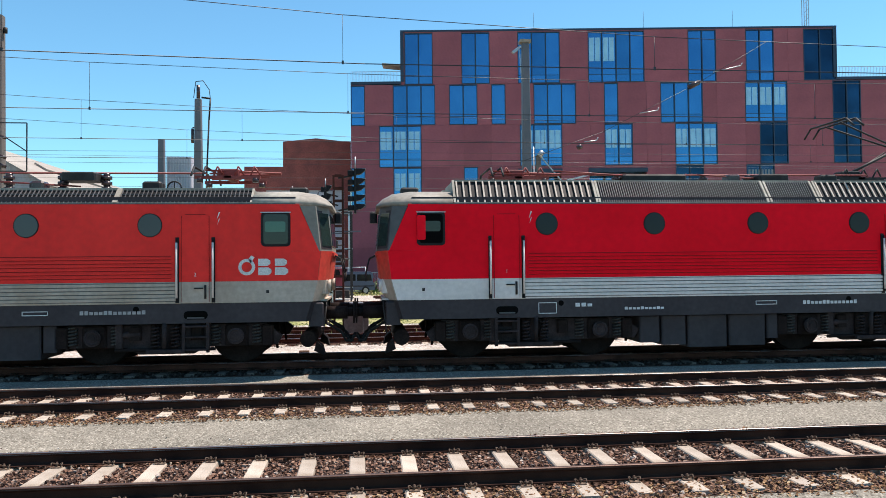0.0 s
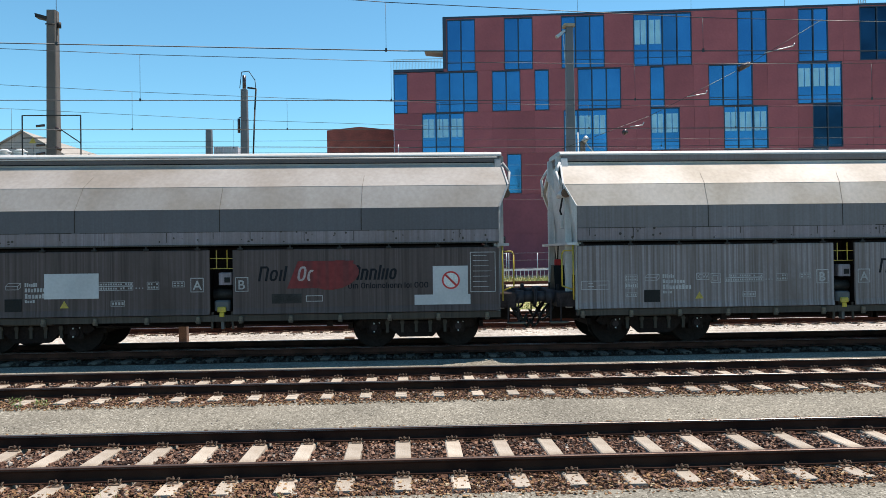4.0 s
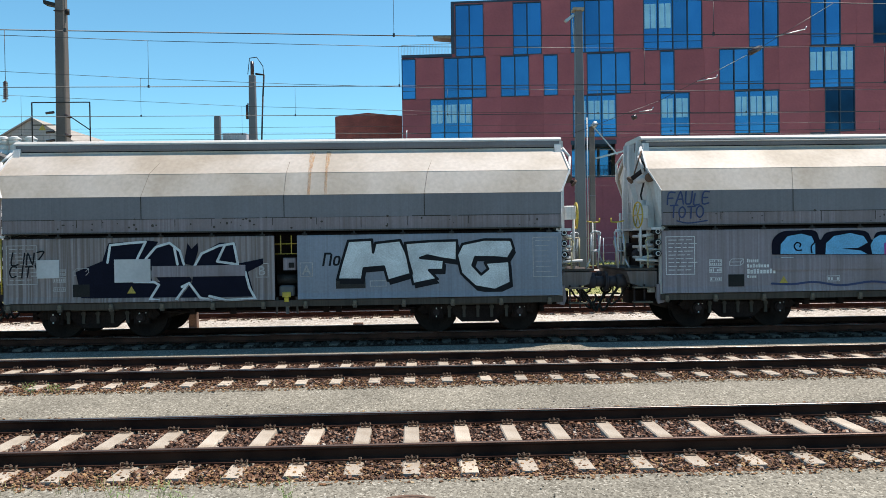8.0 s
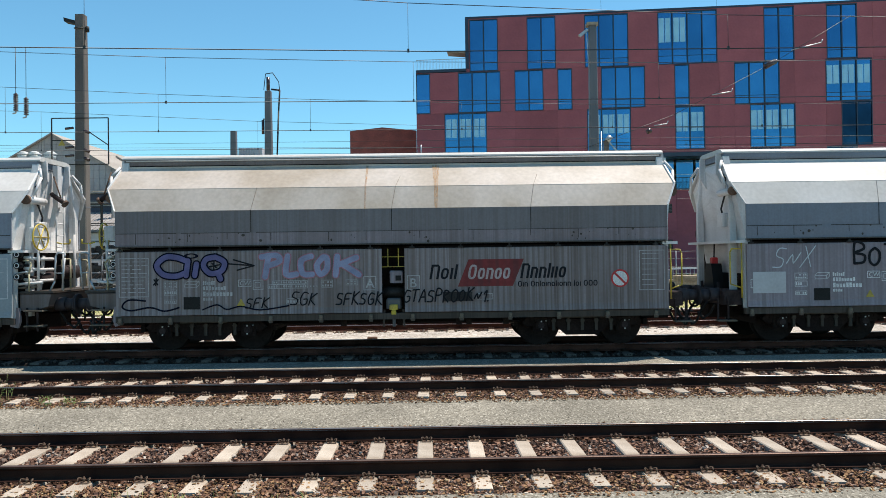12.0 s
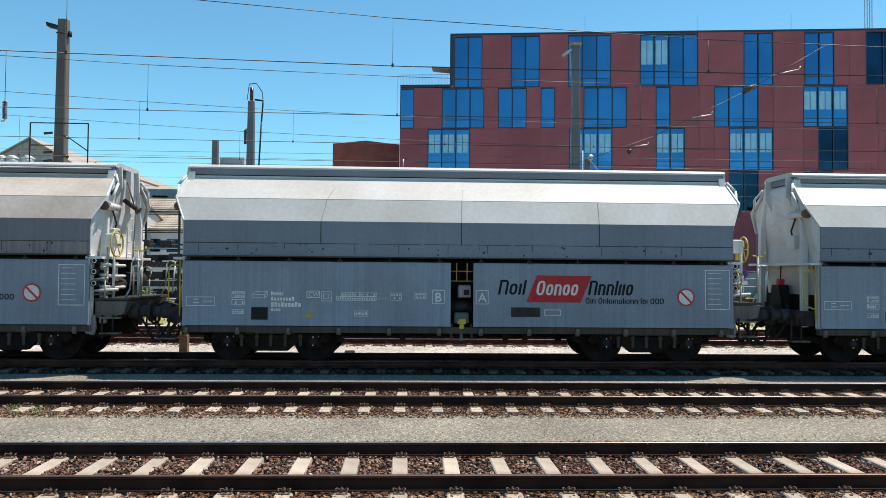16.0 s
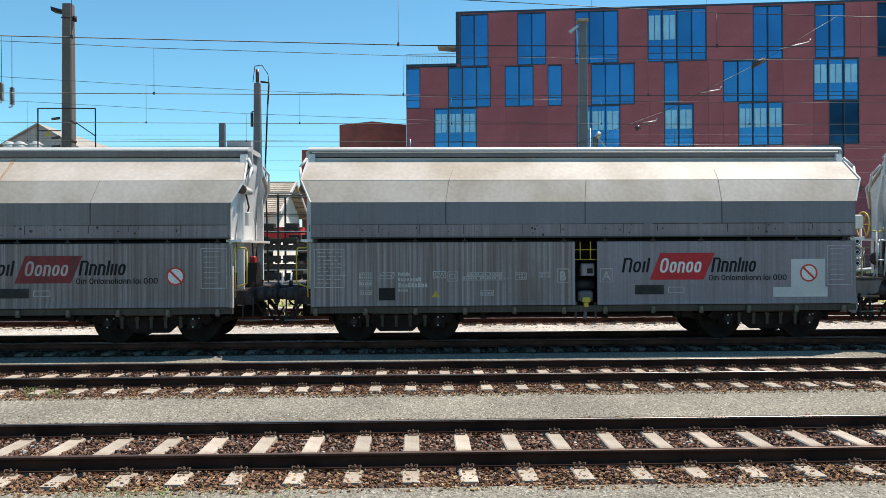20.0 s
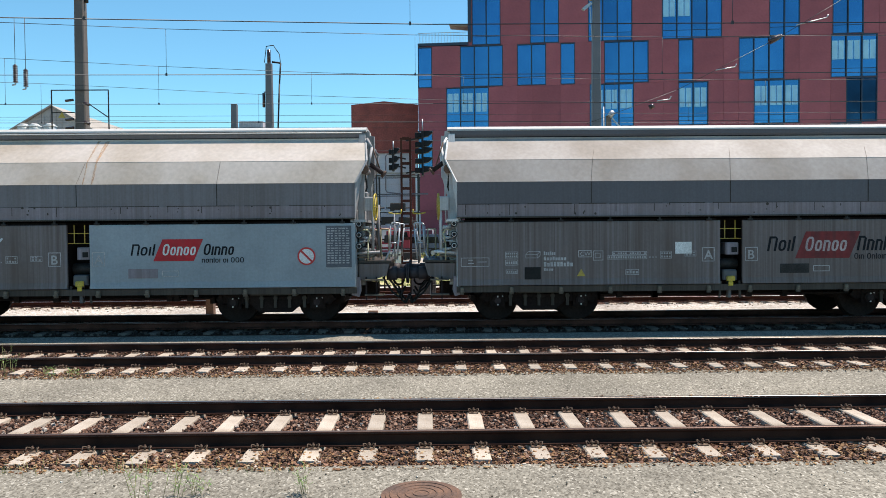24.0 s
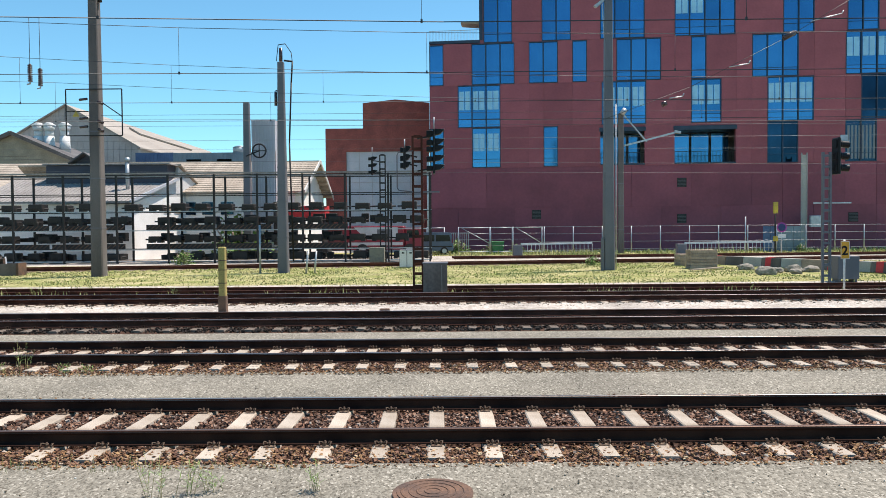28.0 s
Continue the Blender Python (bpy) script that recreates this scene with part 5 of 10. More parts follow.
def markings(w, rnd, halves, logo, dim=False, group=False, plates=0, sign_left=False, pale="pale", sign_x=4.79, dark_panel=False, panel=True):
    """Painted writing on the camera's flank; y just proud of the doors."""
    y = -1.5055
    ink = "ink"
    red = "logo_dim" if dim else "logo_red"
    if logo:
        m = Mesh().add([(1.36, y, 1.33), (2.52, y, 1.33), (2.76, y, 1.9), (1.59, y, 1.9)], [(0, 1, 2, 3)])
        if group:
            m = Mesh().add([(1.57, y, 1.38), (2.42, y, 1.38), (2.62, y, 1.84), (1.77, y, 1.84)], [(0, 1, 2, 3)])
        part("logo_panel", m, red, w, "red slanted logo panel")
        if group:
            wordmark("NoiI", 1.08, 1.6, 1.5, 1.74, ink, y, "lettering", w, 0.18)
            wordmark("Oonoo", 1.74, 2.46, 1.5, 1.74, "white", y - 0.003, "lettering", w, 0.18)
            wordmark("Oinno", 2.6, 3.26, 1.5, 1.74, ink, y, "lettering", w, 0.18)
            wordmark("nonIoi oi OOO", 2.58, 3.48, 1.34, 1.45, ink, y, "lettering", w, 0.0, 0.16)
        else:
            wordmark("NoiI", 0.74, 1.34, 1.49, 1.8, ink, y, "lettering", w, 0.18)
            wordmark("Oonoo", 1.54, 2.46, 1.48, 1.79, "white" if not dim else "logo_pale", y - 0.003, "lettering", w, 0.18)
            wordmark("NnnIiio", 2.66, 3.64, 1.49, 1.8, ink, y, "lettering", w, 0.18)
            wordmark("Oin OnIoinoIionn Ioi OOO", 2.62, 4.32, 1.31, 1.43, ink, y, "lettering", w, 0.0, 0.16)
    # no-shunting roundel
    for x in ([sign_x] if logo else []) + ([-4.42] if sign_left else []):
        if plates and x > 0:
            part("sign_plate", Mesh().box(x - 0.38, x + 0.36, y - 0.002, y + 0.01, 1.16, 1.76) if plates else Mesh().box(x - 0.24, x + 0.24, y - 0.002, y + 0.01, 1.2, 1.72), "plate", w, "pale square plate")
        zc = 1.46 if x > 0 else 1.76
        rd = disc(Mesh(), x, zc, y - 0.006, 0.19, 0.19, 24, 0.82)
        rd.add([(x - 0.14, y - 0.0061, zc + 0.11), (x - 0.11, y - 0.0061, zc + 0.14), (x + 0.14, y - 0.0061, zc - 0.11), (x + 0.11, y - 0.0061, zc - 0.14)], [(0, 1, 2, 3)])
        part("roundel", disc(Mesh(), x, zc, y - 0.004, 0.17, 0.17, 24), "white", w, "white roundel")
        part("roundel_ring", rd, "red_paint", w, "red prohibition ring")
    if plates:
        part("repair_patch", Mesh().box(4.02, 5.2, y - 0.001, y + 0.01, 0.95, 1.16), "plate", w, "pale repainted patch")
    part("dark_plate", Mesh().box(1.04, 1.66, y - 0.001, y + 0.01, 1.02, 1.22), "steel_dark" if not group else "w_grey", w)
    # data panels on the other half
    p = Mesh()

    def cells(x0, x1, z0, z1, n, rows=1, edge=0.012):
        """An outlined box with rows of n unreadable characters."""
        outline_box(p, x0, x1, z0, z1, y, edge)
        hh, ww = (z1 - z0 - 0.02) / rows, (x1 - x0 - 0.03) / max(n, 1)
        for r in range(rows):
            for c in range(n):
                if rnd.random() < 0.9:
                    a, z = x0 + 0.015 + ww * (c + 0.15), z0 + 0.01 + hh * (r + 0.18)
                    b, t = a + ww * 0.62, z + hh * rnd.uniform(0.5, 0.66)
                    p.add([(a, y, z), (b, y, z), (b, y, t), (a, y, t)], [(0, 1, 2, 3)])

    cells(-4.81, -4.54, 1.38, 1.52, 6, 2, 0.011)
    cells(-4.81, -4.54, 1.23, 1.35, 5)
    cells(-4.8, -4.55, 1.05, 1.14, 5, 1, 0.011)
    outline_box(p, -4.38, -4.13, 1.38, 1.46, y, 0.01)
    stroke(p, [(-4.38, 1.46), (-4.32, 1.52), (-4.07, 1.52), (-4.13, 1.46)], 0.01, y)
    stroke(p, [(-4.07, 1.52), (-4.07, 1.44), (-4.13, 1.38)], 0.01, y)
    outline_box(p, -2.95, -2.73, 1.32, 1.53, y, 0.014)
    outline_box(p, -2.91, -2.79, 1.37, 1.48, y, 0.012)
    cells(-2.54, -1.8, 1.43, 1.51, 14, 1, 0.011)
    cells(-2.64, -1.8, 1.34, 1.43, 16, 1, 0.011)
    for k in range(3):
        x = -1.75 + k * 0.065
        p.add([(x, y, 1.37), (x + 0.025, y, 1.37), (x + 0.025, y, 1.395), (x, y, 1.395)], [(0, 1, 2, 3)])
    cells(-1.52, -1.27, 1.35, 1.51, 4, 2, 0.011)
    cells(-1.0, -0.75, 1.39, 1.51, 3, 2, 0.011)
    cells(-2.26, -1.97, 1.01, 1.13, 4, 1, 0.011)
    if panel:
        outline_box(p, -5.75, -5.12, 1.2, 2.02, y)
        for k in range(9):
            z, x = 1.95 - k * 0.08, -5.69
            while x < -5.25:
                wd = rnd.uniform(0.06, 0.2)
                p.add([(x, y, z), (x + wd, y, z), (x + wd, y, z - 0.016), (x, y, z - 0.016)], [(0, 1, 2, 3)])
                x += wd + 0.04
    else:
        outline_box(p, -5.75, -5.15, 1.21, 1.4, y, 0.012)
        for x0, x1, z in ((-5.6, -5.5, 1.34), (-5.6, -5.48, 1.27), (-5.4, -5.2, 1.3)):
            p.add([(x0, y, z), (x1, y, z), (x1, y, z + 0.015), (x0, y, z + 0.015)], [(0, 1, 2, 3)])
    if dark_panel:
        part("data_panel", Mesh().box(5.2, 5.74, y - 0.001, y + 0.01, 1.22, 2.1), "panel_dark", w, "dark data panel with rows of small print")
        rows = Mesh()
        for k in range(15):
            for j in range(6):
                a, z = 5.23 + 0.08 * j, 2.03 - 0.052 * k
                b = a + rnd.uniform(0.03, 0.072)
                rows.add([(a, y - 0.003, z), (b, y - 0.003, z), (b, y - 0.003, z + 0.024), (a, y - 0.003, z + 0.024)], [(0, 1, 2, 3)])
        tagged(part("small_print", rows, "pale_dim", w, "rows of unreadable print"), kind="stuff")
    outline_box(p, 5.2, 5.74, 1.2, 2.05, y)
    for k in range(7):
        z = 1.98 - k * 0.11
        p.add([(5.26, y, z), (5.26 + rnd.uniform(0.2, 0.42), y, z), (5.26 + 0.3, y, z - 0.012), (5.26, y, z - 0.012)], [(0, 1, 2, 3)])
    outline_box(p, 1.75, 2.1, 1.05, 1.18, y)
    tagged(part("stencil", p, pale, w, "pale stencilled data boxes"), kind="stuff")
    part("code_box", outline_box(Mesh(), -3.26, -2.98, 1.39, 1.54, y, 0.014), pale, w)
    lettering("CW", 0.13, pale, -3.225, 1.42, y - 0.002, "letter", w)
    a, b = halves
    for x, ch in ((-0.6, a), (0.32, b)):
        part("letter_box", outline_box(Mesh(), x - 0.03, x + 0.24, 1.28, 1.58, y, 0.016), pale, w)
        lettering(ch, 0.27, pale, x + 0.02, 1.33, y - 0.002, "letter", w, 0.004)
    for z, n_, x1, h in ((1.44, 6, -3.74, 0.08), (1.33, 8, -3.51, 0.08), (1.2, 9, -3.37, 0.1), (1.11, 4, -3.79, 0.06)):
        bars(n_, -4.0, x1, z, z + h, pale, y, "print_line", w, 0, rnd)
    part("inspection_panel", Mesh().box(-4.4, -4.06, y - 0.004, y + 0.02, 0.93, 1.19), "black", w, "black square panel")
    part("warning_triangle", Mesh().prism([(-3.29, 0.99), (-3.11, 0.99), (-3.2, 1.14)], y - 0.003, y + 0.005, "y"), "yellow", w, "yellow warning triangle")


def stroke(m, pts, width, y):
    """A flat painted stroke with round joints through points (x, z); each piece lies a hair above the last."""
    k = len(m.f)
    for (x0, z0), (x1, z1) in zip(pts, pts[1:]):
        d = Vector((x1 - x0, z1 - z0))
        if d.length < 1e-6:
            continue
        nrm = Vector((-d.y, d.x)).normalized() * width / 2
        k += 1
        yy = y - k * 0.00012
        m.add([(x0 - nrm.x, yy, z0 - nrm.y), (x1 - nrm.x, yy, z1 - nrm.y), (x1 + nrm.x, yy, z1 + nrm.y), (x0 + nrm.x, yy, z0 + nrm.y)], [(0, 1, 2, 3)])
    for x, z in pts:
        k += 1
        disc(m, x, z, y - k * 0.00012, width / 2, width / 2, 10)
    return m


def curve(pts, steps=5):
    """Rounds a polyline off (Catmull-Rom)."""
    p = [pts[0], *pts, pts[-1]]
    out = []
    for i in range(1, len(p) - 2):
        for k in range(steps):
            t = k / steps
            out.append(tuple(0.5 * (2 * p[i][a] + (p[i + 1][a] - p[i - 1][a]) * t + (2 * p[i - 1][a] - 5 * p[i][a] + 4 * p[i + 1][a] - p[i + 2][a]) * t * t
                                    + (3 * p[i][a] - p[i - 1][a] - 3 * p[i + 1][a] + p[i + 2][a]) * t ** 3) for a in (0, 1)))
    return out + [pts[-1]]


def fat_letter(w, lines, width, edge, fill, line, y, label, shadow=None, rim=None):
    """A sprayed letter: dark shadow, outline and fill over the same strokes."""
    if shadow:
        m = Mesh()
        for q in lines:
            stroke(m, [(x + shadow, z - shadow * 0.7) for x, z in q], width + edge * 1.5, y)
        part("graffiti", m, "ink", w, "black spray shadow")
    m = Mesh()
    for q in lines:
        stroke(m, q, width + 2 * edge, y - 0.004)
    part("graffiti", m, line, w, "sprayed outline")
    if rim:
        m = Mesh()
        for q in lines:
            stroke(m, [(x + 0.012, z) for x, z in q], width + 0.03, y - 0.006)
        part("graffiti", m, rim, w, "thin pale highlight line")
    m = Mesh()
    for q in lines:
        stroke(m, q, width, y - 0.0095)
    part("graffiti", m, fill, w, label)


def flat_shape(pts, y):
    """A flat painted patch with a free outline of points (x, z)."""
    return Mesh().add([(x, y, z) for x, z in pts], [tuple(range(len(pts)))])


def painted(w, pts, fill, line, width, y, label, shadow=0.0):
    """A sprayed letter: a filled outline, its edge line and, if it has one, a dark shadow below."""
    if shadow:
        part("graffiti", flat_shape([(x + shadow * 0.5, z - shadow) for x, z in pts], y - 0.001), "ink", w, "black spray shadow")
    part("graffiti", flat_shape(pts, y - 0.003), fill, w, label)
    part("graffiti", stroke(Mesh(), pts + pts[:1], width, y - 0.0045), line, w, "sprayed edge line")


def cloud(w, x, z, rx, rz, y):
    """A teal spray cloud with a pale edge and dots."""
    part("graffiti", disc(Mesh(), x, z, y, rx + 0.025, rz + 0.025, 20), "pale", w, "pale edge of a cloud")
    part("graffiti", disc(Mesh(), x, z, y - 0.0002, rx, rz, 20), "tag_teal", w, "teal spray cloud")
    dots = Mesh()
    for k in range(5):
        disc(dots, x + rx * 0.6 * math.cos(2.4 * k), z + rz * 0.6 * math.sin(2.4 * k), y - 0.0003, 0.014, 0.014, 8)
    part("graffiti", dots, "pale", w, "pale dots")


# single-stroke letters in a box one high
PEN = {
    "A": [[(0, 0), (0.32, 1), (0.62, 0)], [(0.12, 0.38), (0.52, 0.4)]], "B": [[(0.05, 0), (0.02, 1), (0.4, 0.95), (0.45, 0.7), (0.05, 0.52), (0.5, 0.4), (0.48, 0.06), (0.05, 0)]],
    "C": [[(0.55, 0.9), (0.2, 0.95), (0.02, 0.5), (0.2, 0.04), (0.56, 0.12)]], "D": [[(0.05, 0), (0.05, 1), (0.5, 0.8), (0.55, 0.3), (0.05, 0)]],
    "E": [[(0.55, 1), (0.05, 0.96), (0.05, 0), (0.58, 0.05)], [(0.05, 0.5), (0.45, 0.52)]], "F": [[(0.6, 0.98), (0.06, 0.95), (0.02, 0)], [(0.05, 0.5), (0.45, 0.52)]],
    "G": [[(0.55, 0.9), (0.2, 0.98), (0.02, 0.5), (0.2, 0.02), (0.55, 0.1), (0.56, 0.45), (0.3, 0.45)]], "I": [[(0.25, 0), (0.28, 1)]],
    "K": [[(0.05, 0), (0.08, 1)], [(0.55, 0.98), (0.1, 0.5), (0.6, 0)]], "L": [[(0.08, 1), (0.04, 0.03), (0.55, 0.05)]], "M": [[(0, 0), (0.1, 1), (0.35, 0.4), (0.6, 1), (0.7, 0)]],
    "N": [[(0.02, 0), (0.06, 1), (0.52, 0.02), (0.58, 1)]], "O": [[(0.3, 1), (0.04, 0.75), (0.04, 0.25), (0.3, 0), (0.56, 0.25), (0.56, 0.75), (0.3, 1)]],
    "P": [[(0.05, 0), (0.05, 1), (0.5, 0.9), (0.48, 0.55), (0.06, 0.48)]], "R": [[(0.05, 0), (0.05, 1), (0.5, 0.85), (0.06, 0.5), (0.55, 0)]],
    "S": [[(0.52, 0.92), (0.15, 0.95), (0.08, 0.6), (0.5, 0.42), (0.48, 0.06), (0.04, 0.05)]], "T": [[(0, 0.97), (0.62, 1)], [(0.3, 0.98), (0.28, 0)]],
    "U": [[(0.05, 1), (0.08, 0.12), (0.3, 0), (0.52, 0.12), (0.56, 1)]], "X": [[(0.02, 0), (0.56, 1)], [(0.05, 1), (0.58, 0.03)]], "Y": [[(0.02, 1), (0.28, 0.5), (0.56, 1)], [(0.28, 0.5), (0.24, 0)]],
    "Z": [[(0.04, 0.97), (0.56, 1), (0.02, 0.02), (0.58, 0.04)]], "H": [[(0.04, 0), (0.06, 1)], [(0.54, 0), (0.56, 1)], [(0.05, 0.5), (0.55, 0.52)]],
    "1": [[(0.1, 0.7), (0.35, 1), (0.33, 0)]], "2": [[(0.04, 0.8), (0.3, 1), (0.52, 0.75), (0.04, 0.02), (0.58, 0.04)]], "Q": [[(0.3, 1), (0.04, 0.7), (0.06, 0.25), (0.3, 0), (0.56, 0.3), (0.55, 0.8), (0.3, 1)], [(0.35, 0.3), (0.62, -0.1)]],
    ".": [[(0.1, 0.0), (0.14, 0.03)]], "*": [[(0.1, 0.3), (0.5, 0.8)], [(0.1, 0.8), (0.5, 0.3)], [(0.3, 0.25), (0.3, 0.9)]], "~": [[(0, 0.2), (0.2, 0.6), (0.35, 0.2), (0.6, 0.7)]], " ": [],
}


def pen(text, x, z, h, wide=1.0, slant=0.1, seed=1):
    """Strokes of a hand-sprayed word."""
    rnd = random.Random(seed)
    out = []
    for ch in text:
        dz, k = rnd.uniform(-0.06, 0.06) * h, rnd.uniform(0.9, 1.1)
        for q in PEN[ch]:
            out.append([(x + (a * k * wide + slant * b) * h, z + dz + b * h * k) for a, b in q])
        x += 0.78 * h * wide * (0.6 if ch in "I1." else 1.0)
    return out


def tag(w, text, x, z, h, width, ink, label="", wide=1.0, slant=0.1, seed=1, y=-1.507):
    m = Mesh()
    for q in pen(text, x, z, h, wide, slant, seed):
        stroke(m, curve(q, 3), width, y)
    part("graffiti", m, ink, w, label)


# the eighteen wagons: halves, door paint left and right, upper paint, flap paint, dimmed logo, newer logo, plates, label
WAGONS = [
    ("AB", "w_clean", "w_clean", "u_clean", "flap_white", 0, 0, 1, "blue-grey hopper wagon with pale patches and a red logo"),
    ("AB", "w_dark", "w_dark", "u_dark", "flap_dull", 1, 0, 1, "dark grimy hopper wagon with a faded red logo"),
    ("BA", "w_dirty", "w_dirty", "u_dirty", "flap_tan", 0, 0, 1, "brown-streaked hopper wagon with a red logo"),
    ("AB", "w_dirty", "w_dirty", "u_grey", "flap_tan", 0, 0, 1, "streaky grey hopper wagon with a red logo and white plates"),
    ("BA", "w_dirty", "w_clean", "u_grey", "flap_tan", 0, 0, 0, "grey hopper wagon sprayed with black-and-silver letters"),
    ("AB", "w_grey", "w_grey", "u_grey", "flap_tan", 0, 0, 0, "grey hopper wagon with blue and magenta graffiti"),
    ("BA", "w_clean", "w_fresh", "u_clean", "flap_white", 0, 1, 0, "clean blue-grey hopper wagon with a bright red logo"),
    ("AB", "w_dirty", "w_dirty", "u_dirty", "flap_tan", 1, 0, 0, "dirty hopper wagon with violet tags and black scrawls"),
    ("BA", "w_grey", "w_grey", "u_clean", "flap_white", 0, 0, 0, "grey hopper wagon with dark blue scrawled tags"),
    ("BA", "w_clean", "w_clean", "u_grey", "flap_tan", 0, 0, 0, "grey hopper wagon with a bright red logo and rust stains"),
    ("BA", "w_clean", "w_clean", "u_clean", "flap_white", 0, 0, 0, "clean blue-grey hopper wagon with a red logo"),
    ("BA", "w_clean", "w_clean", "u_clean", "flap_white", 0, 0, 1, "blue-grey hopper wagon with a small blue scribble"),
    ("AB", "w_dirty", "w_dirty", "u_dirty", "flap_tan", 1, 0, 0, "brown-streaked hopper wagon with a black tag"),
    ("BA", "w_dirty", "w_grey", "u_grey", "flap_tan", 0, 0, 1, "streaky grey hopper wagon with a red logo"),
    ("AB", "w_grey", "w_grey", "u_grey", "flap_tan", 0, 0, 1, "grey hopper wagon with rusty runs and a red logo"),
    ("BA", "w_dim", "w_fresh", "u_dirty", "flap_tan", 0, 1, 0, "dark hopper wagon with one freshly painted pale door"),
    ("AB", "w_dim", "w_dim", "u_dark", "flap_dull", 1, 0, 1, "dark brown hopper wagon with a faded red logo"),
    ("BA", "w_mid", "w_fresh", "u_grey", "flap_tan", 0, 1, 0, "last hopper wagon with black tags and a pale door"),
]
TRAIN_Y, RAIL_Z = 17.12, 0.37
vehicles = []


def add_wagon(n, spec):
    halves, left, right, upper, flap, dim, group, plates, label = spec
    rnd = random.Random(100 + n)
    w = thing("hopper_wagon", label, "goods wagon", "wagons of the train")
    wagon_body(w, upper, flap, left, right, 10 + n)
    a_left = halves == "AB"
    end_mat = "w_end_dim" if n in (1, 15, 17) else "w_end"
    wagon_end(w, -1, a_left, end_mat)
    wagon_end(w, 1, not a_left, end_mat)
    for cx in (-4.05, 4.05):
        bogie_parts(w, cx)
        for dx in (-0.9, 0.9):
            part("wheelset", WHEELS, "gear", w, at=pose(cx + dx, 0, 0.46))
    y = -1.507
    if n != 4 and n != 5:
        markings(w, rnd, halves, True, dim, group, plates, n == 0, "pale" if left in ("w_clean", "w_grey") else "pale_dim", {9: 4.67, 12: 4.68, 17: 4.7}.get(n, 4.79), n in (15, 17), n in (0, 1, 3, 7, 13, 14))
    else:
        markings(w, rnd, halves, False, dim, group, 0, pale="pale" if n == 5 else "pale_dim")
    if n == 0:
        part("repair_patch", Mesh().box(-3.53, -2.71, -1.5051, y + 0.005, 1.24, 1.86), "plate", w, "pale repainted patch")
        part("repair_patch", Mesh().box(-1.92, -0.66, -1.5051, y + 0.005, 1.25, 1.82), "plate", w, "pale repainted patch")
        part("graffiti", flat_shape([(-4.23, 1.86), (-4.12, 1.79), (-4.02, 1.66), (-4.06, 1.61), (-4.22, 1.67)], y), "ink", w, "black spray smear")
        part("graffiti", flat_shape([(-3.83, 1.7), (-3.62, 1.67), (-3.46, 1.68), (-3.46, 1.5), (-3.63, 1.53), (-3.82, 1.6)], y), "ink", w, "black spray smear")
    elif n == 1:
        part("graffiti", disc(Mesh(), 2.35, 1.6, y - 0.0045, 0.52, 0.3, 18, 0, 0.2), "logo_dim", w, "faded red spray cloud")
        part("sign_plate", Mesh().box(-3.6, -2.5, y - 0.004, y + 0.004, 1.18, 1.7), "plate", w, "pale repainted plate")
    elif n == 4:
        # black letters edged in white over a black ground, half painted over; silver letters on the other door
        part("graffiti", flat_shape([(-3.66, 2.04), (-2.89, 2.09), (-2.63, 2.06), (-2.87, 1.71), (-2.77, 1.22), (-2.61, 1.22), (-2.82, 0.84), (-4.24, 0.91), (-4.34, 1.45), (-3.79, 1.67)], y - 0.001), "tag_navy", w, "blue-black spray ground")
        part("graffiti", flat_shape([(-2.89, 1.67), (-2.64, 1.99), (-2.4, 2.05), (-2.15, 1.82), (-2.13, 1.54), (-1.95, 1.25), (-2.24, 0.83), (-2.82, 0.84), (-2.61, 1.22), (-2.77, 1.43)], y - 0.002), "tag_navy", w, "blue-black spray ground")
        part("graffiti", flat_shape([(-2.11, 1.6), (-2.03, 2.02), (-1.95, 1.9), (-1.82, 2.02), (-1.81, 1.86), (-1.91, 1.54)], y - 0.003), "tag_navy", w, "blue-black spray ground")
        part("graffiti", flat_shape([(-1.89, 1.54), (-1.66, 1.86), (-1.37, 2.02), (-1.04, 2.01), (-0.99, 1.58), (-0.47, 1.68), (-0.47, 1.56), (-0.79, 1.4), (-0.64, 0.83), (-1.92, 0.8), (-2.24, 0.83), (-1.95, 1.21)], y - 0.004), "tag_navy", w, "blue-black spray ground")
        white = Mesh()
        for q in ([(-3.68, 1.64), (-3.62, 2.0), (-3.21, 2.04), (-2.89, 2.06), (-3.07, 1.71)], [(-2.89, 1.71), (-2.68, 1.95), (-2.4, 2.03), (-2.19, 1.86), (-2.11, 1.58)], [(-2.3, 1.91), (-2.24, 1.58)], [(-3.14, 1.23), (-2.73, 1.22), (-2.63, 1.16), (-2.82, 0.86), (-2.64, 0.84)], [(-2.29, 0.83), (-2.04, 1.17), (-2.16, 1.11)], [(-2.01, 1.19), (-1.79, 0.88), (-1.55, 0.82)], [(-1.89, 1.54), (-1.74, 1.8), (-1.37, 1.96), (-1.07, 2.0), (-0.99, 1.56), (-1.42, 1.63), (-1.26, 1.96)], [(-0.84, 1.4), (-0.76, 1.07), (-0.64, 0.84), (-1.26, 0.82), (-1.59, 0.91)]):
            stroke(white, q, 0.05, y - 0.008)
        part("graffiti", white, "tag_silver", w, "white sprayed outlines")
        part("overpainted_patch", Mesh().box(-2.77, -0.84, y - 0.017, y + 0.003, 1.32, 1.55), "w_grey", w, "grey overpainted strip")
        part("overpainted_patch", Mesh().box(-3.54, -2.8, y - 0.017, y + 0.003, 1.22, 1.7), "plate", w, "pale repainted patch")
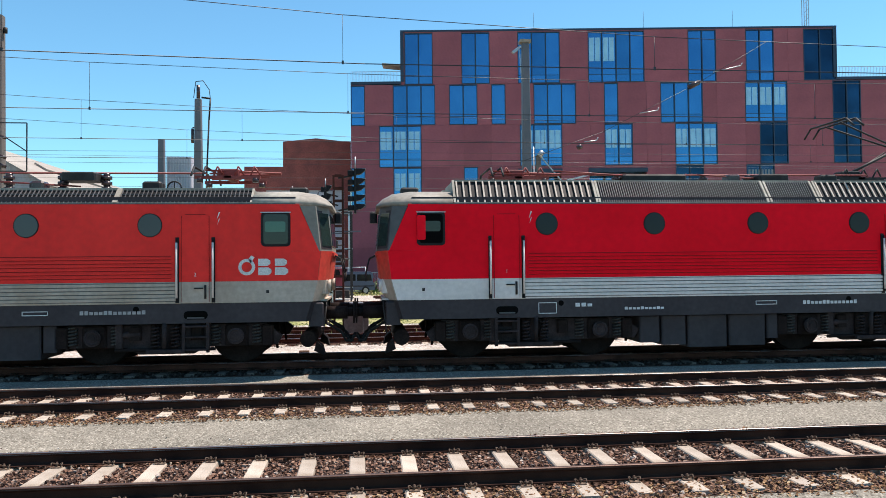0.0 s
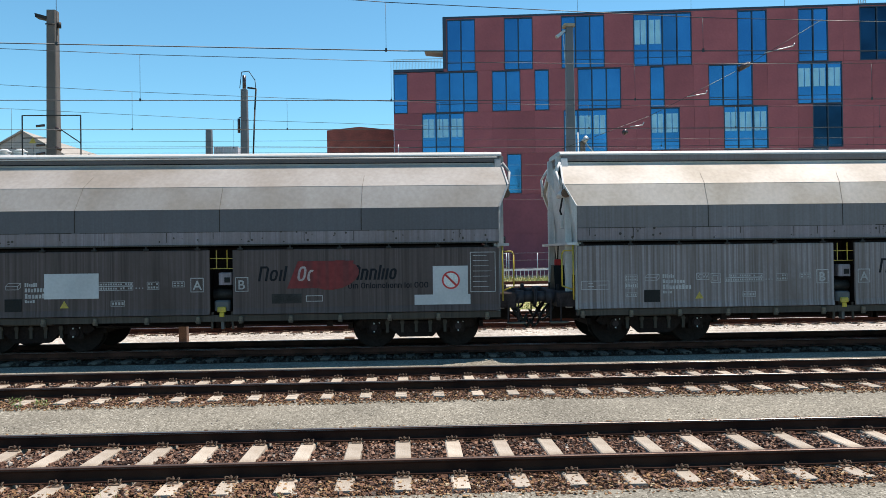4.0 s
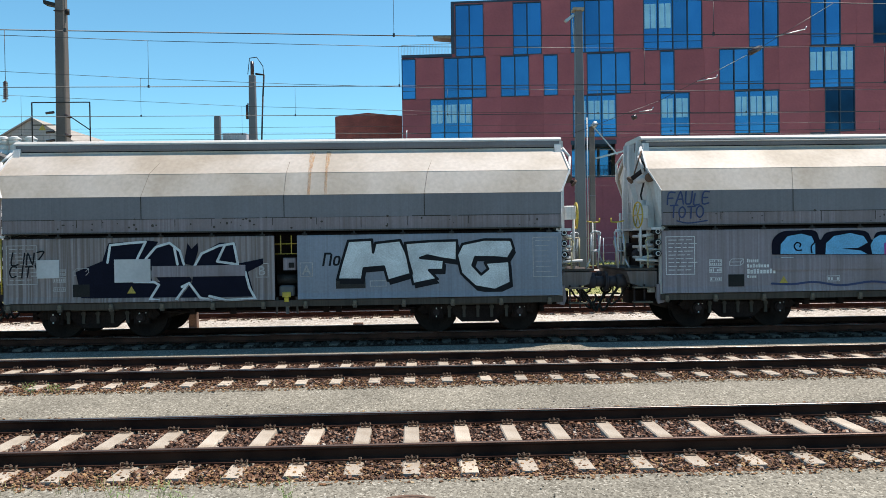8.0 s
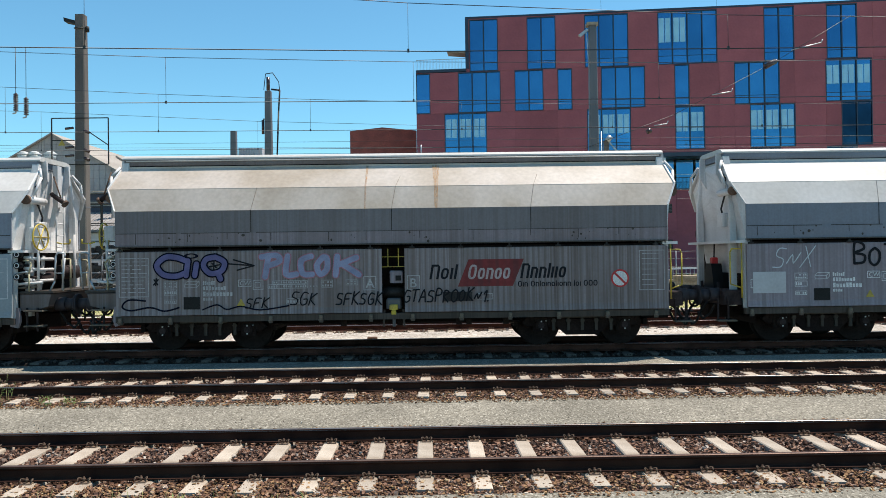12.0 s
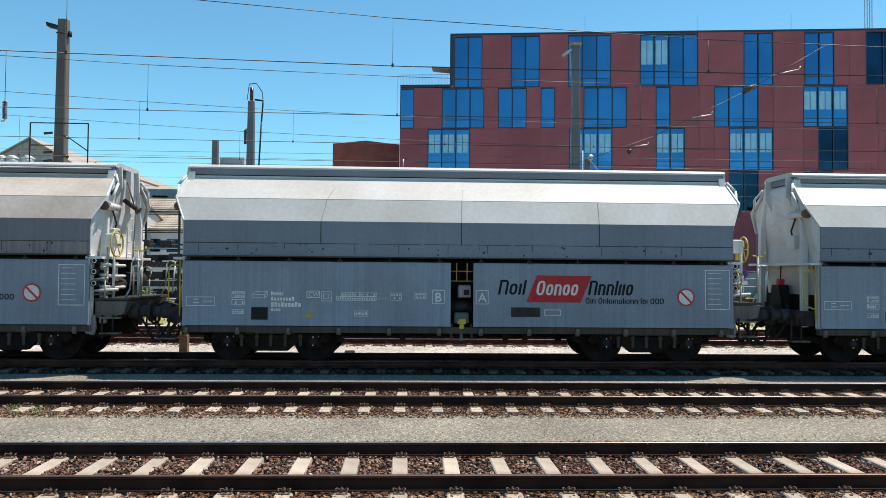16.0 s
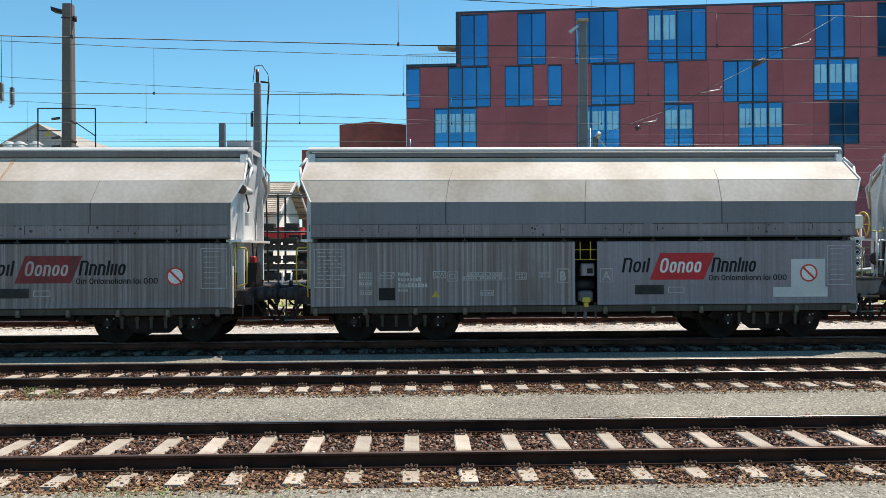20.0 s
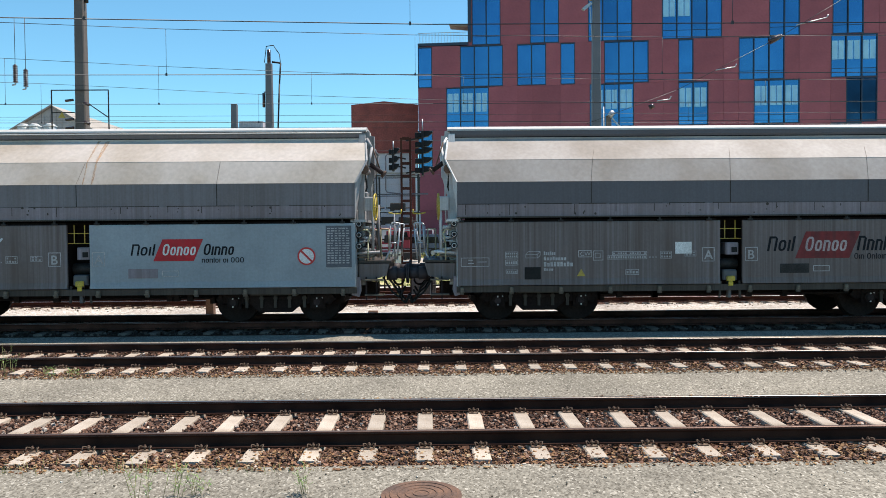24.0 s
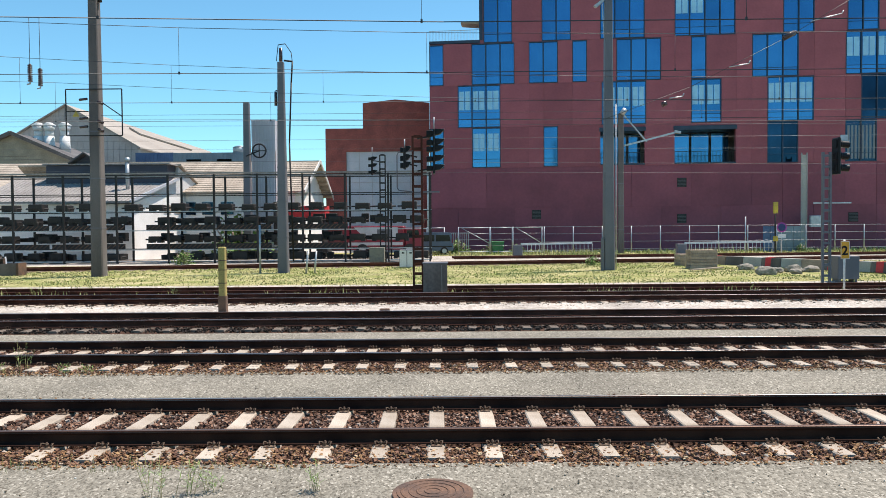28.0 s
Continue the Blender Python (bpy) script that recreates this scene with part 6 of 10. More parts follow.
        part("overpainted_patch", Mesh().box(-5.13, -4.67, y - 0.017, y + 0.003, 1.33, 1.71), "plate", w, "pale repainted patch")
        painted(w, [(1.31, 2.02), (1.81, 2.04), (1.83, 1.77), (1.88, 1.97), (2.4, 2.02), (2.52, 1.76), (2.64, 1.31), (2.13, 1.17), (2.05, 1.47), (1.63, 1.44), (1.59, 1.2), (1.07, 1.21), (1.15, 1.51)], "tag_silver", "ink", 0.055, y, "large silver sprayed letter", 0.09)
        painted(w, [(2.5, 1.96), (3.03, 1.99), (3.6, 2.0), (3.59, 1.57), (3.27, 1.62), (2.97, 1.69), (2.82, 1.64), (3.32, 1.59), (3.3, 1.38), (3.0, 1.38), (3.18, 1.19), (2.66, 1.09), (2.58, 1.49)], "tag_silver", "ink", 0.055, y, "large silver sprayed letter", 0.09)
        painted(w, [(3.71, 1.92), (4.17, 2.01), (4.74, 2.0), (4.8, 1.81), (4.67, 1.6), (4.4, 1.63), (3.98, 1.64), (3.92, 1.47), (4.1, 1.27), (4.25, 1.39), (4.18, 1.52), (4.7, 1.55), (4.73, 1.09), (4.39, 0.94), (3.97, 1.02), (3.68, 1.3), (3.59, 1.69)], "tag_silver", "ink", 0.055, y, "large silver sprayed letter", 0.09)
        tag(w, "LINZ", -5.66, 1.62, 0.24, 0.03, "ink", "black sprayed word", 1.05)
        tag(w, "CITY", -5.7, 1.36, 0.24, 0.03, "ink", "black sprayed word", 1.05, 0.1, 3)
        wordmark("NoiI", 0.74, 1.3, 1.5, 1.78, "ink", y, "lettering", w, 0.18)
    elif n == 5:
        tag(w, "FAULE", -5.71, 2.7, 0.24, 0.032, "tag_blue", "dark blue sprayed word", 1.0, 0.1, 5)
        tag(w, "TOTO", -5.65, 2.42, 0.24, 0.032, "tag_blue", "dark blue sprayed word", 1.0, 0.05, 6)
        part("graffiti", stroke(Mesh(), curve([(-5.5, 2.35), (-5.25, 2.3), (-4.85, 2.35)]), 0.03, y), "tag_blue", w)
        part("graffiti", flat_shape(curve([(-3.45, 1.6), (-3.44, 1.9), (-3.25, 2.08), (-2.93, 2.11), (-2.51, 2.1), (-2.4, 1.9), (-2.25, 2.06), (-1.8, 2.1), (-1.39, 2.07), (-1.26, 1.88), (-1.15, 2.05), (-0.8, 2.07)], 4) + [(-0.81, 1.56)], y - 0.001), "tag_navy", w, "navy sprayed outline")
        part("graffiti", flat_shape([(-3.27, 1.61), (-3.26, 1.82), (-3.11, 1.99), (-2.81, 2.04), (-2.59, 1.98), (-2.51, 1.82), (-2.51, 1.6)], y - 0.004), "tag_sky", w, "sky-blue sprayed letter")
        part("graffiti", flat_shape([(-2.29, 1.59), (-2.27, 1.83), (-2.1, 1.98), (-1.74, 2.04), (-1.45, 1.97), (-1.36, 1.83), (-1.57, 1.72), (-1.93, 1.71), (-1.51, 1.66), (-1.37, 1.58)], y - 0.004), "tag_sky", w, "sky-blue sprayed letter")
        part("graffiti", flat_shape([(-1.26, 1.58), (-1.3, 1.77), (-1.23, 1.91), (-1.09, 1.99), (-0.8, 1.98), (-0.81, 1.57)], y - 0.004), "tag_sky", w, "sky-blue sprayed letter")
        part("graffiti", stroke(stroke(Mesh(), curve([(-2.81, 1.69), (-2.92, 1.69), (-2.97, 1.78), (-2.91, 1.85), (-2.83, 1.82), (-2.85, 1.76)]), 0.03, y - 0.006), curve([(-2.51, 1.86), (-2.6, 1.76), (-2.59, 1.63)]), 0.03, y - 0.006), "tag_navy", w)
        part("graffiti", flat_shape([(-1.0, 1.57), (-1.0, 1.81), (-0.9, 1.86), (-0.81, 1.85), (-0.81, 1.57)], y - 0.0065), "tag_magenta", w, "magenta sprayed patch")
        part("graffiti", stroke(Mesh(), curve([(-3.46, 0.98), (-3.01, 0.96), (-2.53, 1.0), (-1.94, 0.92), (-1.29, 0.99), (-0.82, 0.94)]), 0.045, y), "tag_blue", w)
        part("overpainted_patch", Mesh().box(-3.45, -0.28, y - 0.012, y + 0.003, 1.26, 1.53), "w_grey", w, "grey overpainted strip")
        part("graffiti", flat_shape([(0.35, 0.83), (0.38, 1.4), (0.57, 1.75), (0.71, 1.96), (1.18, 2.02), (1.87, 1.94), (2.46, 2.06), (3.16, 2.09), (3.69, 2.05), (3.89, 2.09), (4.15, 1.98), (4.68, 2.03), (5.15, 1.97), (5.1, 1.77), (5.38, 1.55), (5.64, 1.31), (5.58, 0.95), (5.43, 0.74)], y - 0.001), "tag_navy", w, "blue-black spray ground")
        cloud(w, 0.42, 1.59, 0.2, 0.23, y - 0.0020)
        cloud(w, 0.42, 1.04, 0.25, 0.22, y - 0.0024)
        cloud(w, 2.08, 1.92, 0.24, 0.13, y - 0.0028)
        cloud(w, 2.76, 1.93, 0.21, 0.11, y - 0.0032)
        cloud(w, 3.51, 1.97, 0.28, 0.11, y - 0.0036)
        cloud(w, 4.39, 1.98, 0.35, 0.09, y - 0.0040)
        cloud(w, 5.3, 1.62, 0.24, 0.24, y - 0.0044)
        cloud(w, 5.59, 1.25, 0.24, 0.31, y - 0.0048)
        cloud(w, 5.51, 0.86, 0.24, 0.14, y - 0.0052)
        painted(w, [(0.83, 1.83), (1.18, 1.95), (1.66, 1.94), (2.02, 1.79), (1.91, 1.52), (1.72, 0.88), (1.41, 0.84), (1.35, 1.03), (0.95, 0.86), (0.64, 0.91), (1.07, 1.21), (1.4, 1.4), (1.66, 1.43), (1.15, 1.54)], "tag_purple", "tag_lilac", 0.022, y - 0.006, "magenta-to-violet sprayed letter", 0.0)
        painted(w, [(2.08, 1.84), (2.5, 1.87), (2.28, 1.33), (2.51, 1.22), (2.88, 1.79), (3.15, 1.7), (3.05, 0.82), (1.97, 0.84), (1.91, 1.14)], "tag_purple", "tag_lilac", 0.022, y - 0.006, "magenta-to-violet sprayed letter", 0.0)
        painted(w, [(2.71, 1.78), (3.25, 1.97), (3.51, 1.87), (3.48, 1.52), (3.75, 1.02), (3.67, 0.84), (3.28, 0.86), (3.11, 1.29), (2.98, 1.68)], "tag_purple", "tag_lilac", 0.022, y - 0.006, "magenta-to-violet sprayed letter", 0.0)
        painted(w, [(3.6, 1.67), (4.04, 1.68), (3.92, 1.34), (4.27, 1.31), (4.19, 0.85), (3.8, 0.85), (3.73, 1.34)], "tag_purple", "tag_lilac", 0.022, y - 0.006, "magenta-to-violet sprayed letter", 0.0)
        painted(w, [(4.07, 1.9), (4.62, 1.93), (5.13, 1.92), (5.01, 1.63), (5.55, 1.4), (5.49, 0.94), (4.34, 0.84), (4.16, 1.31), (4.42, 1.54)], "tag_purple", "tag_lilac", 0.022, y - 0.006, "magenta-to-violet sprayed letter", 0.0)
        part("graffiti", disc(disc(Mesh(), 3.86, 1.89, y - 0.013, 0.12, 0.12, 16), 3.86, 1.89, y - 0.013, 0.14, 0.14, 16, 0.86), "tag_magenta", w, "magenta sprayed dot")
        squiggle = Mesh()
        for q in ([(0.82, 1.74), (1.08, 1.74), (1.23, 1.85), (1.4, 1.69), (1.87, 1.77)], [(1.98, 1.37), (2.16, 1.43), (2.31, 1.36), (2.45, 1.6), (2.8, 1.38)], [(3.22, 1.88), (3.39, 1.7), (3.34, 1.46)], [(3.85, 1.1), (4.14, 1.15)], [(4.79, 1.5), (5.14, 1.43), (5.36, 1.35), (5.59, 1.54)], [(1.05, 1.44), (1.03, 1.27)]):
            stroke(squiggle, q, 0.03, y - 0.0145)
        part("graffiti", squiggle, "tag_orange", w, "orange sprayed lines")
        part("graffiti", stroke(stroke(Mesh(), [(0.27, 1.87), (0.34, 2.01), (0.39, 1.87), (0.48, 2.1), (0.53, 1.87), (0.62, 1.98)], 0.02, y - 0.004), [(2.38, 2.04), (2.63, 2.05), (2.52, 1.95)], 0.02, y - 0.0045), "pale", w, "white sprayed sparks")
        part("sign_plate", Mesh().box(0.18, 1.11, y - 0.022, y + 0.003, 1.23, 1.61), "plate", w, "pale repainted plate")
        part("sign_plate", Mesh().box(2.01, 2.53, y - 0.022, y + 0.003, 0.99, 1.26), "plate", w, "pale repainted plate")
        part("sign_plate", Mesh().box(4.27, 5.47, y - 0.022, y + 0.003, 0.99, 1.27), "plate", w, "pale repainted plate")
        part("sign_plate", Mesh().box(4.58, 5.07, y - 0.02, y + 0.003, 1.26, 1.68), "plate", w, "pale square plate")
        part("sign_plate", Mesh().box(2.85, 5.49, y - 0.022, y + 0.003, 0.79, 0.91), "plate", w, "pale strip along the door's foot")
        part("stencil", outline_box(Mesh(), 0.28, 0.42, 1.36, 1.58, y - 0.026), "pale", w)
        bars(4, 1.02, 1.46, 1.5, 1.56, "pale", y - 0.026, "print_line", w)
        bars(4, 1.02, 1.46, 1.38, 1.44, "pale", y - 0.026, "print_line", w)
        part("roundel", disc(Mesh(), 4.8, 1.47, y - 0.027, 0.2, 0.2, 24), "white", w, "white roundel")
        part("roundel_ring", disc(Mesh(), 4.8, 1.47, y - 0.030, 0.19, 0.19, 24, 0.82).add([(4.66, y - 0.0301, 1.58), (4.69, y - 0.0301, 1.61), (4.94, y - 0.0301, 1.36), (4.91, y - 0.0301, 1.33)], [(0, 1, 2, 3)]), "red_paint", w, "red prohibition ring")
    elif n == 7:
        for k, q in enumerate(([(-4.34, 1.95), (-4.53, 2.02), (-4.77, 2.03), (-4.95, 1.86), (-4.82, 1.67), (-4.56, 1.63), (-4.37, 1.69)], [(-4.3, 1.95), (-4.34, 1.64)], [(-4.12, 1.88), (-4.16, 1.64)], [(-3.72, 2.02), (-3.54, 1.91), (-3.6, 1.73), (-3.83, 1.68), (-3.97, 1.83), (-3.91, 1.98), (-3.72, 2.02)], [(-3.67, 1.68), (-3.62, 1.56)])):
            fat_letter(w, [curve(q, 4)], 0.11, 0.03, "tag_violet", "tag_navy", y - 0.0015 * k, "pale violet letter outlined in blue")
        part("graffiti", disc(Mesh(), -4.23, 2.05, y - 0.014, 0.15, 0.055, 18, 0.6), "tag_navy", w, "blue sprayed loop")
        arrow = stroke(Mesh(), [(-3.52, 1.88), (-2.92, 1.83)], 0.03, y)
        stroke(stroke(arrow, [(-3.35, 1.96), (-2.92, 1.83), (-3.27, 1.74)], 0.03, y), [(-3.8, 1.89), (-3.71, 1.8)], 0.03, y)
        part("graffiti", stroke(stroke(arrow, [(-3.75, 1.94), (-3.76, 1.75)], 0.03, y - 0.015), [(-3.85, 1.82), (-3.64, 1.86)], 0.03, y - 0.015), "ink", w, "black sprayed arrow")
        for k, q in enumerate(([(-2.69, 1.59), (-2.61, 2.04)], [(-2.76, 2.01), (-2.45, 2.04), (-2.38, 1.92), (-2.6, 1.83)], [(-2.21, 2.02), (-2.25, 1.64), (-2.03, 1.64)], [(-1.72, 2.01), (-1.93, 1.92), (-1.9, 1.65), (-1.7, 1.63)], [(-1.47, 1.99), (-1.6, 1.82), (-1.53, 1.63), (-1.39, 1.74), (-1.39, 1.96), (-1.47, 1.99)], [(-1.17, 2.0), (-1.21, 1.61)], [(-0.77, 1.97), (-1.13, 1.83)], [(-1.05, 1.83), (-0.72, 1.61)])):
            fat_letter(w, [curve(q, 3)], 0.12, 0.02, "tag_steel", "tag_pink", y - 0.0012 * k, "pale blue letter outlined in pink")
        tag(w, "*", -5.05, 1.4, 0.2, 0.03, "ink")
        part("graffiti", stroke(stroke(Mesh(), curve([(-5.2, 1.12), (-5.55, 1.14), (-5.68, 1.0), (-5.5, 0.92), (-5.1, 0.98), (-4.8, 0.9), (-4.5, 0.97)]), 0.035, y), curve([(-4.0, 0.92), (-3.7, 1.02), (-3.5, 0.92), (-3.2, 0.98), (-2.8, 0.9), (-2.2, 0.98)]), 0.03, y - 0.002), "tag_navy", w, "blurred dark scrawl")
        tag(w, "SFK", -3.12, 0.94, 0.22, 0.026, "ink", "black sprayed tag", 1.0, 0.25, 7)
        tag(w, "SGK", -2.18, 1.0, 0.26, 0.026, "ink", "black sprayed tag", 0.95, 0.25, 8)
        tag(w, "SFKSGK", -1.22, 0.98, 0.25, 0.03, "ink", "black sprayed tag", 0.85, 0.2, 10)
        tag(w, "GTASPROOK~1.", 0.2, 1.02, 0.25, 0.03, "ink", "black sprayed tag", 0.85, 0.2, 11)
    elif n == 8:
        tag(w, "BOTOX", -3.55, 1.68, 0.4, 0.055, "ink", "black sprayed word", 1.05, 0.05, 2)
        tag(w, "NAME.", -2.1, 1.06, 0.34, 0.05, "ink", "black sprayed word", 1.6, 0.25, 3)
        tag(w, "TO", -0.9, 1.7, 0.36, 0.03, "red_paint", "red sprayed letters", 1.0, 0.1, 3)
        tag(w, "12", 0.28, 1.7, 0.4, 0.03, "red_paint", "red sprayed figures", 0.6, 0.1, 3)
        for x in (-5.3, -1.8):
            tag(w, "S~X", x, 1.62, 0.42, 0.02, "tag_silver", "silver scrawl", 0.9, 0.3, 5)
        part("repair_patch", Mesh().box(-5.7, -5.0, y - 0.003, y + 0.004, 1.1, 1.55), "plate", w, "pale repainted patch")
    elif n == 9:
        part("repair_patch", Mesh().box(-1.46, -0.33, -1.5051, y + 0.005, 1.53, 2.1), "u_clean", w, "darker repainted patch")
        part("repair_patch", Mesh().box(0.3, 1.3, -1.5051, y + 0.005, 1.6, 2.1), "u_clean", w, "darker repainted patch")
    elif n == 11:
        for k, q in enumerate(([(-2.5, 1.76), (-2.3, 1.92), (-2.2, 1.74), (-2.1, 1.93), (-1.98, 1.76), (-1.86, 1.94)], [(-2.1, 1.8), (-1.98, 1.96), (-1.84, 1.78), (-1.72, 1.98), (-1.66, 1.8), (-1.58, 2.0)], [(-2.55, 1.72), (-2.0, 1.76), (-1.6, 1.84), (-1.54, 1.76)])):
            part("graffiti", stroke(Mesh(), curve(q), 0.032, y - 0.002 * k), "tag_bright", w, "bright blue scribbled tag")
    elif n == 12:
        tag(w, "SAF", -1.42, 1.58, 0.38, 0.06, "ink", "black sprayed tag", 0.72, 0.1)
        part("graffiti", stroke(stroke(Mesh(), [(-1.5, 1.76), (-0.78, 1.9)], 0.025, y - 0.003), [(-1.35, 1.52), (-1.0, 1.6)], 0.025, y - 0.003), "ink", w, "black sprayed underline")
        part("sign_plate", Mesh().box(0.5, 0.95, y - 0.004, y + 0.004, 1.0, 1.5), "plate", w)
        part("sign_plate", Mesh().box(-5.75, -5.25, y - 0.004, y + 0.004, 0.85, 1.15), "plate", w)
    elif n == 14:
        tag(w, "UKH", -5.2, 0.98, 0.2, 0.03, "ink", "black sprayed tag")
        for x0, x1, z0 in ((-4.98, -4.66, 1.72), (-4.64, -3.72, 1.74), (-3.7, -3.44, 1.7)):
            part("repair_patch", Mesh().box(x0, x1, y - 0.003, y + 0.004, z0, 2.06), "w_dim", w, "darker overpainted strip")
        for k in range(16):
            x, wd, low = -5.5 + 0.68 * k + rnd.uniform(-0.1, 0.1), rnd.uniform(0.015, 0.04), rnd.uniform(1.2, 1.8)
            part("rust_stain", Mesh().add([(x, y - 0.005, 2.13), (x + wd, y - 0.005, 2.13), (x + wd * 0.6, y - 0.005, low), (x + wd * 0.35, y - 0.005, low)], [(0, 1, 2, 3)]), "rust_run", w, "orange rust run below a latch")
    elif n == 15:
        for k, word in enumerate(("SX~", "MK~", "OSX")):
            tag(w, word, -4.7 + k * 1.05, 1.5, 0.42, 0.04, "tag_silver", "silver scrawl", 1.0, 0.35, 20 + k)
    elif n == 16:
        part("sign_plate", Mesh().box(-1.2, -0.85, y - 0.004, y + 0.004, 1.45, 1.7), "white", w)
    elif n == 17:
        tag(w, "21", -5.5, 1.5, 0.36, 0.05, "ink", "black sprayed figures", 0.8, 0.0)
        tag(w, "TD2F", -4.2, 1.62, 0.38, 0.055, "ink", "black sprayed letters", 1.5, 0.0, 4)
        tag(w, "KLEE", -1.9, 0.96, 0.4, 0.05, "ink", "black sprayed letters", 1.0, 0.08, 5)
        part("graffiti", stroke(Mesh(), [(-4.75, 2.0), (-4.45, 1.7), (-4.3, 1.5)], 0.05, y), "ink", w)
    # rust that ran down from the lid
    if n in (4, 7, 9, 12, 14, 15, 17):
        for k in range(4 if n in (9, 17) else 2):
            x, wd, low = rnd.uniform(-0.8, 0.9), rnd.uniform(0.03, 0.09), rnd.uniform(2.3, 2.9)
            run = Mesh().add([(x, -1.268, 3.494), (x + wd, -1.268, 3.494), (x + wd * 1.4, -0.668, 4.014), (x - wd * 0.4, -0.668, 4.014)], [(0, 1, 2, 3)])
            run.add([(x + wd * 0.1, -1.506, 3.003), (x + wd * 0.9, -1.506, 3.003), (x + wd, -1.268, 3.489), (x, -1.268, 3.489)], [(0, 1, 2, 3)])
            if n in (9, 14, 17):
                run.add([(x + wd * 0.35, -1.5045, low), (x + wd * 0.6, -1.5045, low), (x + wd * 0.9, -1.5045, 2.99), (x + wd * 0.1, -1.5045, 2.99)], [(0, 1, 2, 3)])
            part("rust_stain", run, "rust_run", w, "orange rust run below the lid")
    vehicles.append((w, 0.1 + 13.559 * n + (0.02 if a_left else -0.22)))


for n, spec in enumerate(WAGONS):
    add_wagon(n, spec)

# ---- electric locomotives ----
LOCO_WHEELS = wheelset_mesh(0.62, "wheelset")


def rounded(x0, x1, z0, z1, r, y):
    """A rectangle with round corners on an upright face."""
    pts = []
    for cx, cz, a0 in ((x1 - r, z0 + r, -90), (x1 - r, z1 - r, 0), (x0 + r, z1 - r, 90), (x0 + r, z0 + r, 180)):
        pts += [(cx + r * math.cos(math.radians(a0 + k * 30)), y, cz + r * math.sin(math.radians(a0 + k * 30))) for k in range(4)]
    return pts


def loco_end(w, e, red, old):
    """One cab end; e: +1 or -1."""
    cream = "loco_cream" if old else "loco_white"
    B = lambda x: e * x
    X = lambda x: e * min(x, 6.9 + (x - 6.9) * 0.72)
    # nose: plan-view chamfer from the flank to the flat front
    def shell(z0, z1, s0, s1, c0, c1, f0, f1, mat_name, name, label="", h0=1.5, h1=1.5):
        """A cap between two heights (lower, upper): where it starts on the flank, its corner and its front."""
        v = []
        for z, xs, xc, xf, h in ((z0, s0, c0, f0, h0), (z1, s1, c1, f1, h1)):
            v += [(X(xs), -h, z), (X(xc), -h, z), (X(xf), -h * 0.66, z), (X(xf), h * 0.66, z), (X(xc), h, z), (X(xs), h, z)]
        f = [(0, 1, 7, 6), (1, 2, 8, 7), (2, 3, 9, 8), (3, 4, 10, 9), (4, 5, 11, 10), (0, 6, 11, 5), (0, 5, 4, 3, 2, 1), (6, 7, 8, 9, 10, 11)]
        return part(name, Mesh().add(v, f), mat_name, w, label)
    shell(0.9, 1.31, 6.4, 6.4, 6.7, 6.82, 6.95, 7.08, "loco_frame", "nose_skirt", "dark grey skirt below the cab", 1.48, 1.48)
    shell(1.312, 1.75, 6.4, 6.4, 6.84, 6.98, 7.1, 7.28, "loco_cream", "nose_band", "pale band round the nose")
    shell(1.752, 2.36, 6.4, 6.4, 6.98, 7.08, 7.28, 7.38, "nose_red", "nose", "red nose")
    for sy in (-1, 1):
        part("nose_flank", Mesh().sheet([(X(6.4), sy * 1.5, 1.752), (X(6.96), sy * 1.5, 1.752), (X(7.06), sy * 1.5, 2.36), (X(6.4), sy * 1.5, 2.36)], (0, sy * 0.004, 0)), red, w, "red flank beside the nose")
        part("band_end", Mesh().sheet([(X(6.4), sy * 1.5, 1.312), (X(6.82), sy * 1.5, 1.312), (X(6.96), sy * 1.5, 1.75), (X(6.4), sy * 1.5, 1.75)], (0, sy * 0.004, 0)), cream, w, "pale band beside the nose")
        part("cab_flank", Mesh().sheet([(X(6.4), sy * 1.5, 2.362), (X(7.02), sy * 1.5, 2.362), (X(6.58), sy * 1.5, 3.338), (X(6.4), sy * 1.5, 3.338)], (0, -sy * 0.05, 0)), red, w)
    shell(2.362, 3.3, 7.022, 6.582, 7.06, 6.92, 7.37, 7.26, "loco_grey" if not old else "loco_cab", "cab_front", "grey windscreen surround")
    # rounded cab roof, drawn down over the windscreen
    prof = [(1.49, 0.0), (1.47, 0.1), (1.38, 0.2), (1.18, 0.29), (0.8, 0.36), (0.0, 0.4)]
    secs = [(5.62, 1.0, 1.0), (6.5, 1.0, 1.0), (6.9, 0.84, 0.99), (7.18, 0.55, 0.94), (7.38, 0.18, 0.82)]
    v, f = [], []
    for x, kz, ky in secs:
        ring = [(X(x), -y * ky, 3.31 + z * kz) for y, z in prof] + [(X(x), y * ky, 3.31 + z * kz) for y, z in reversed(prof[:-1])]
        v += ring
    n_ = len(prof) * 2 - 1
    for i in range(len(secs) - 1):
        f += [(i * n_ + j, i * n_ + j + 1, (i + 1) * n_ + j + 1, (i + 1) * n_ + j) for j in range(n_ - 1)]
        f += [(i * n_ + n_ - 1, i * n_, (i + 1) * n_, (i + 1) * n_ + n_ - 1)]
    part("cab_roof", Mesh().add(v, f, True, [tuple(range(n_)), tuple(range((len(secs) - 1) * n_, len(secs) * n_))]), "loco_roof" if old else "loco_cab_roof", w, "rounded stained cab roof")
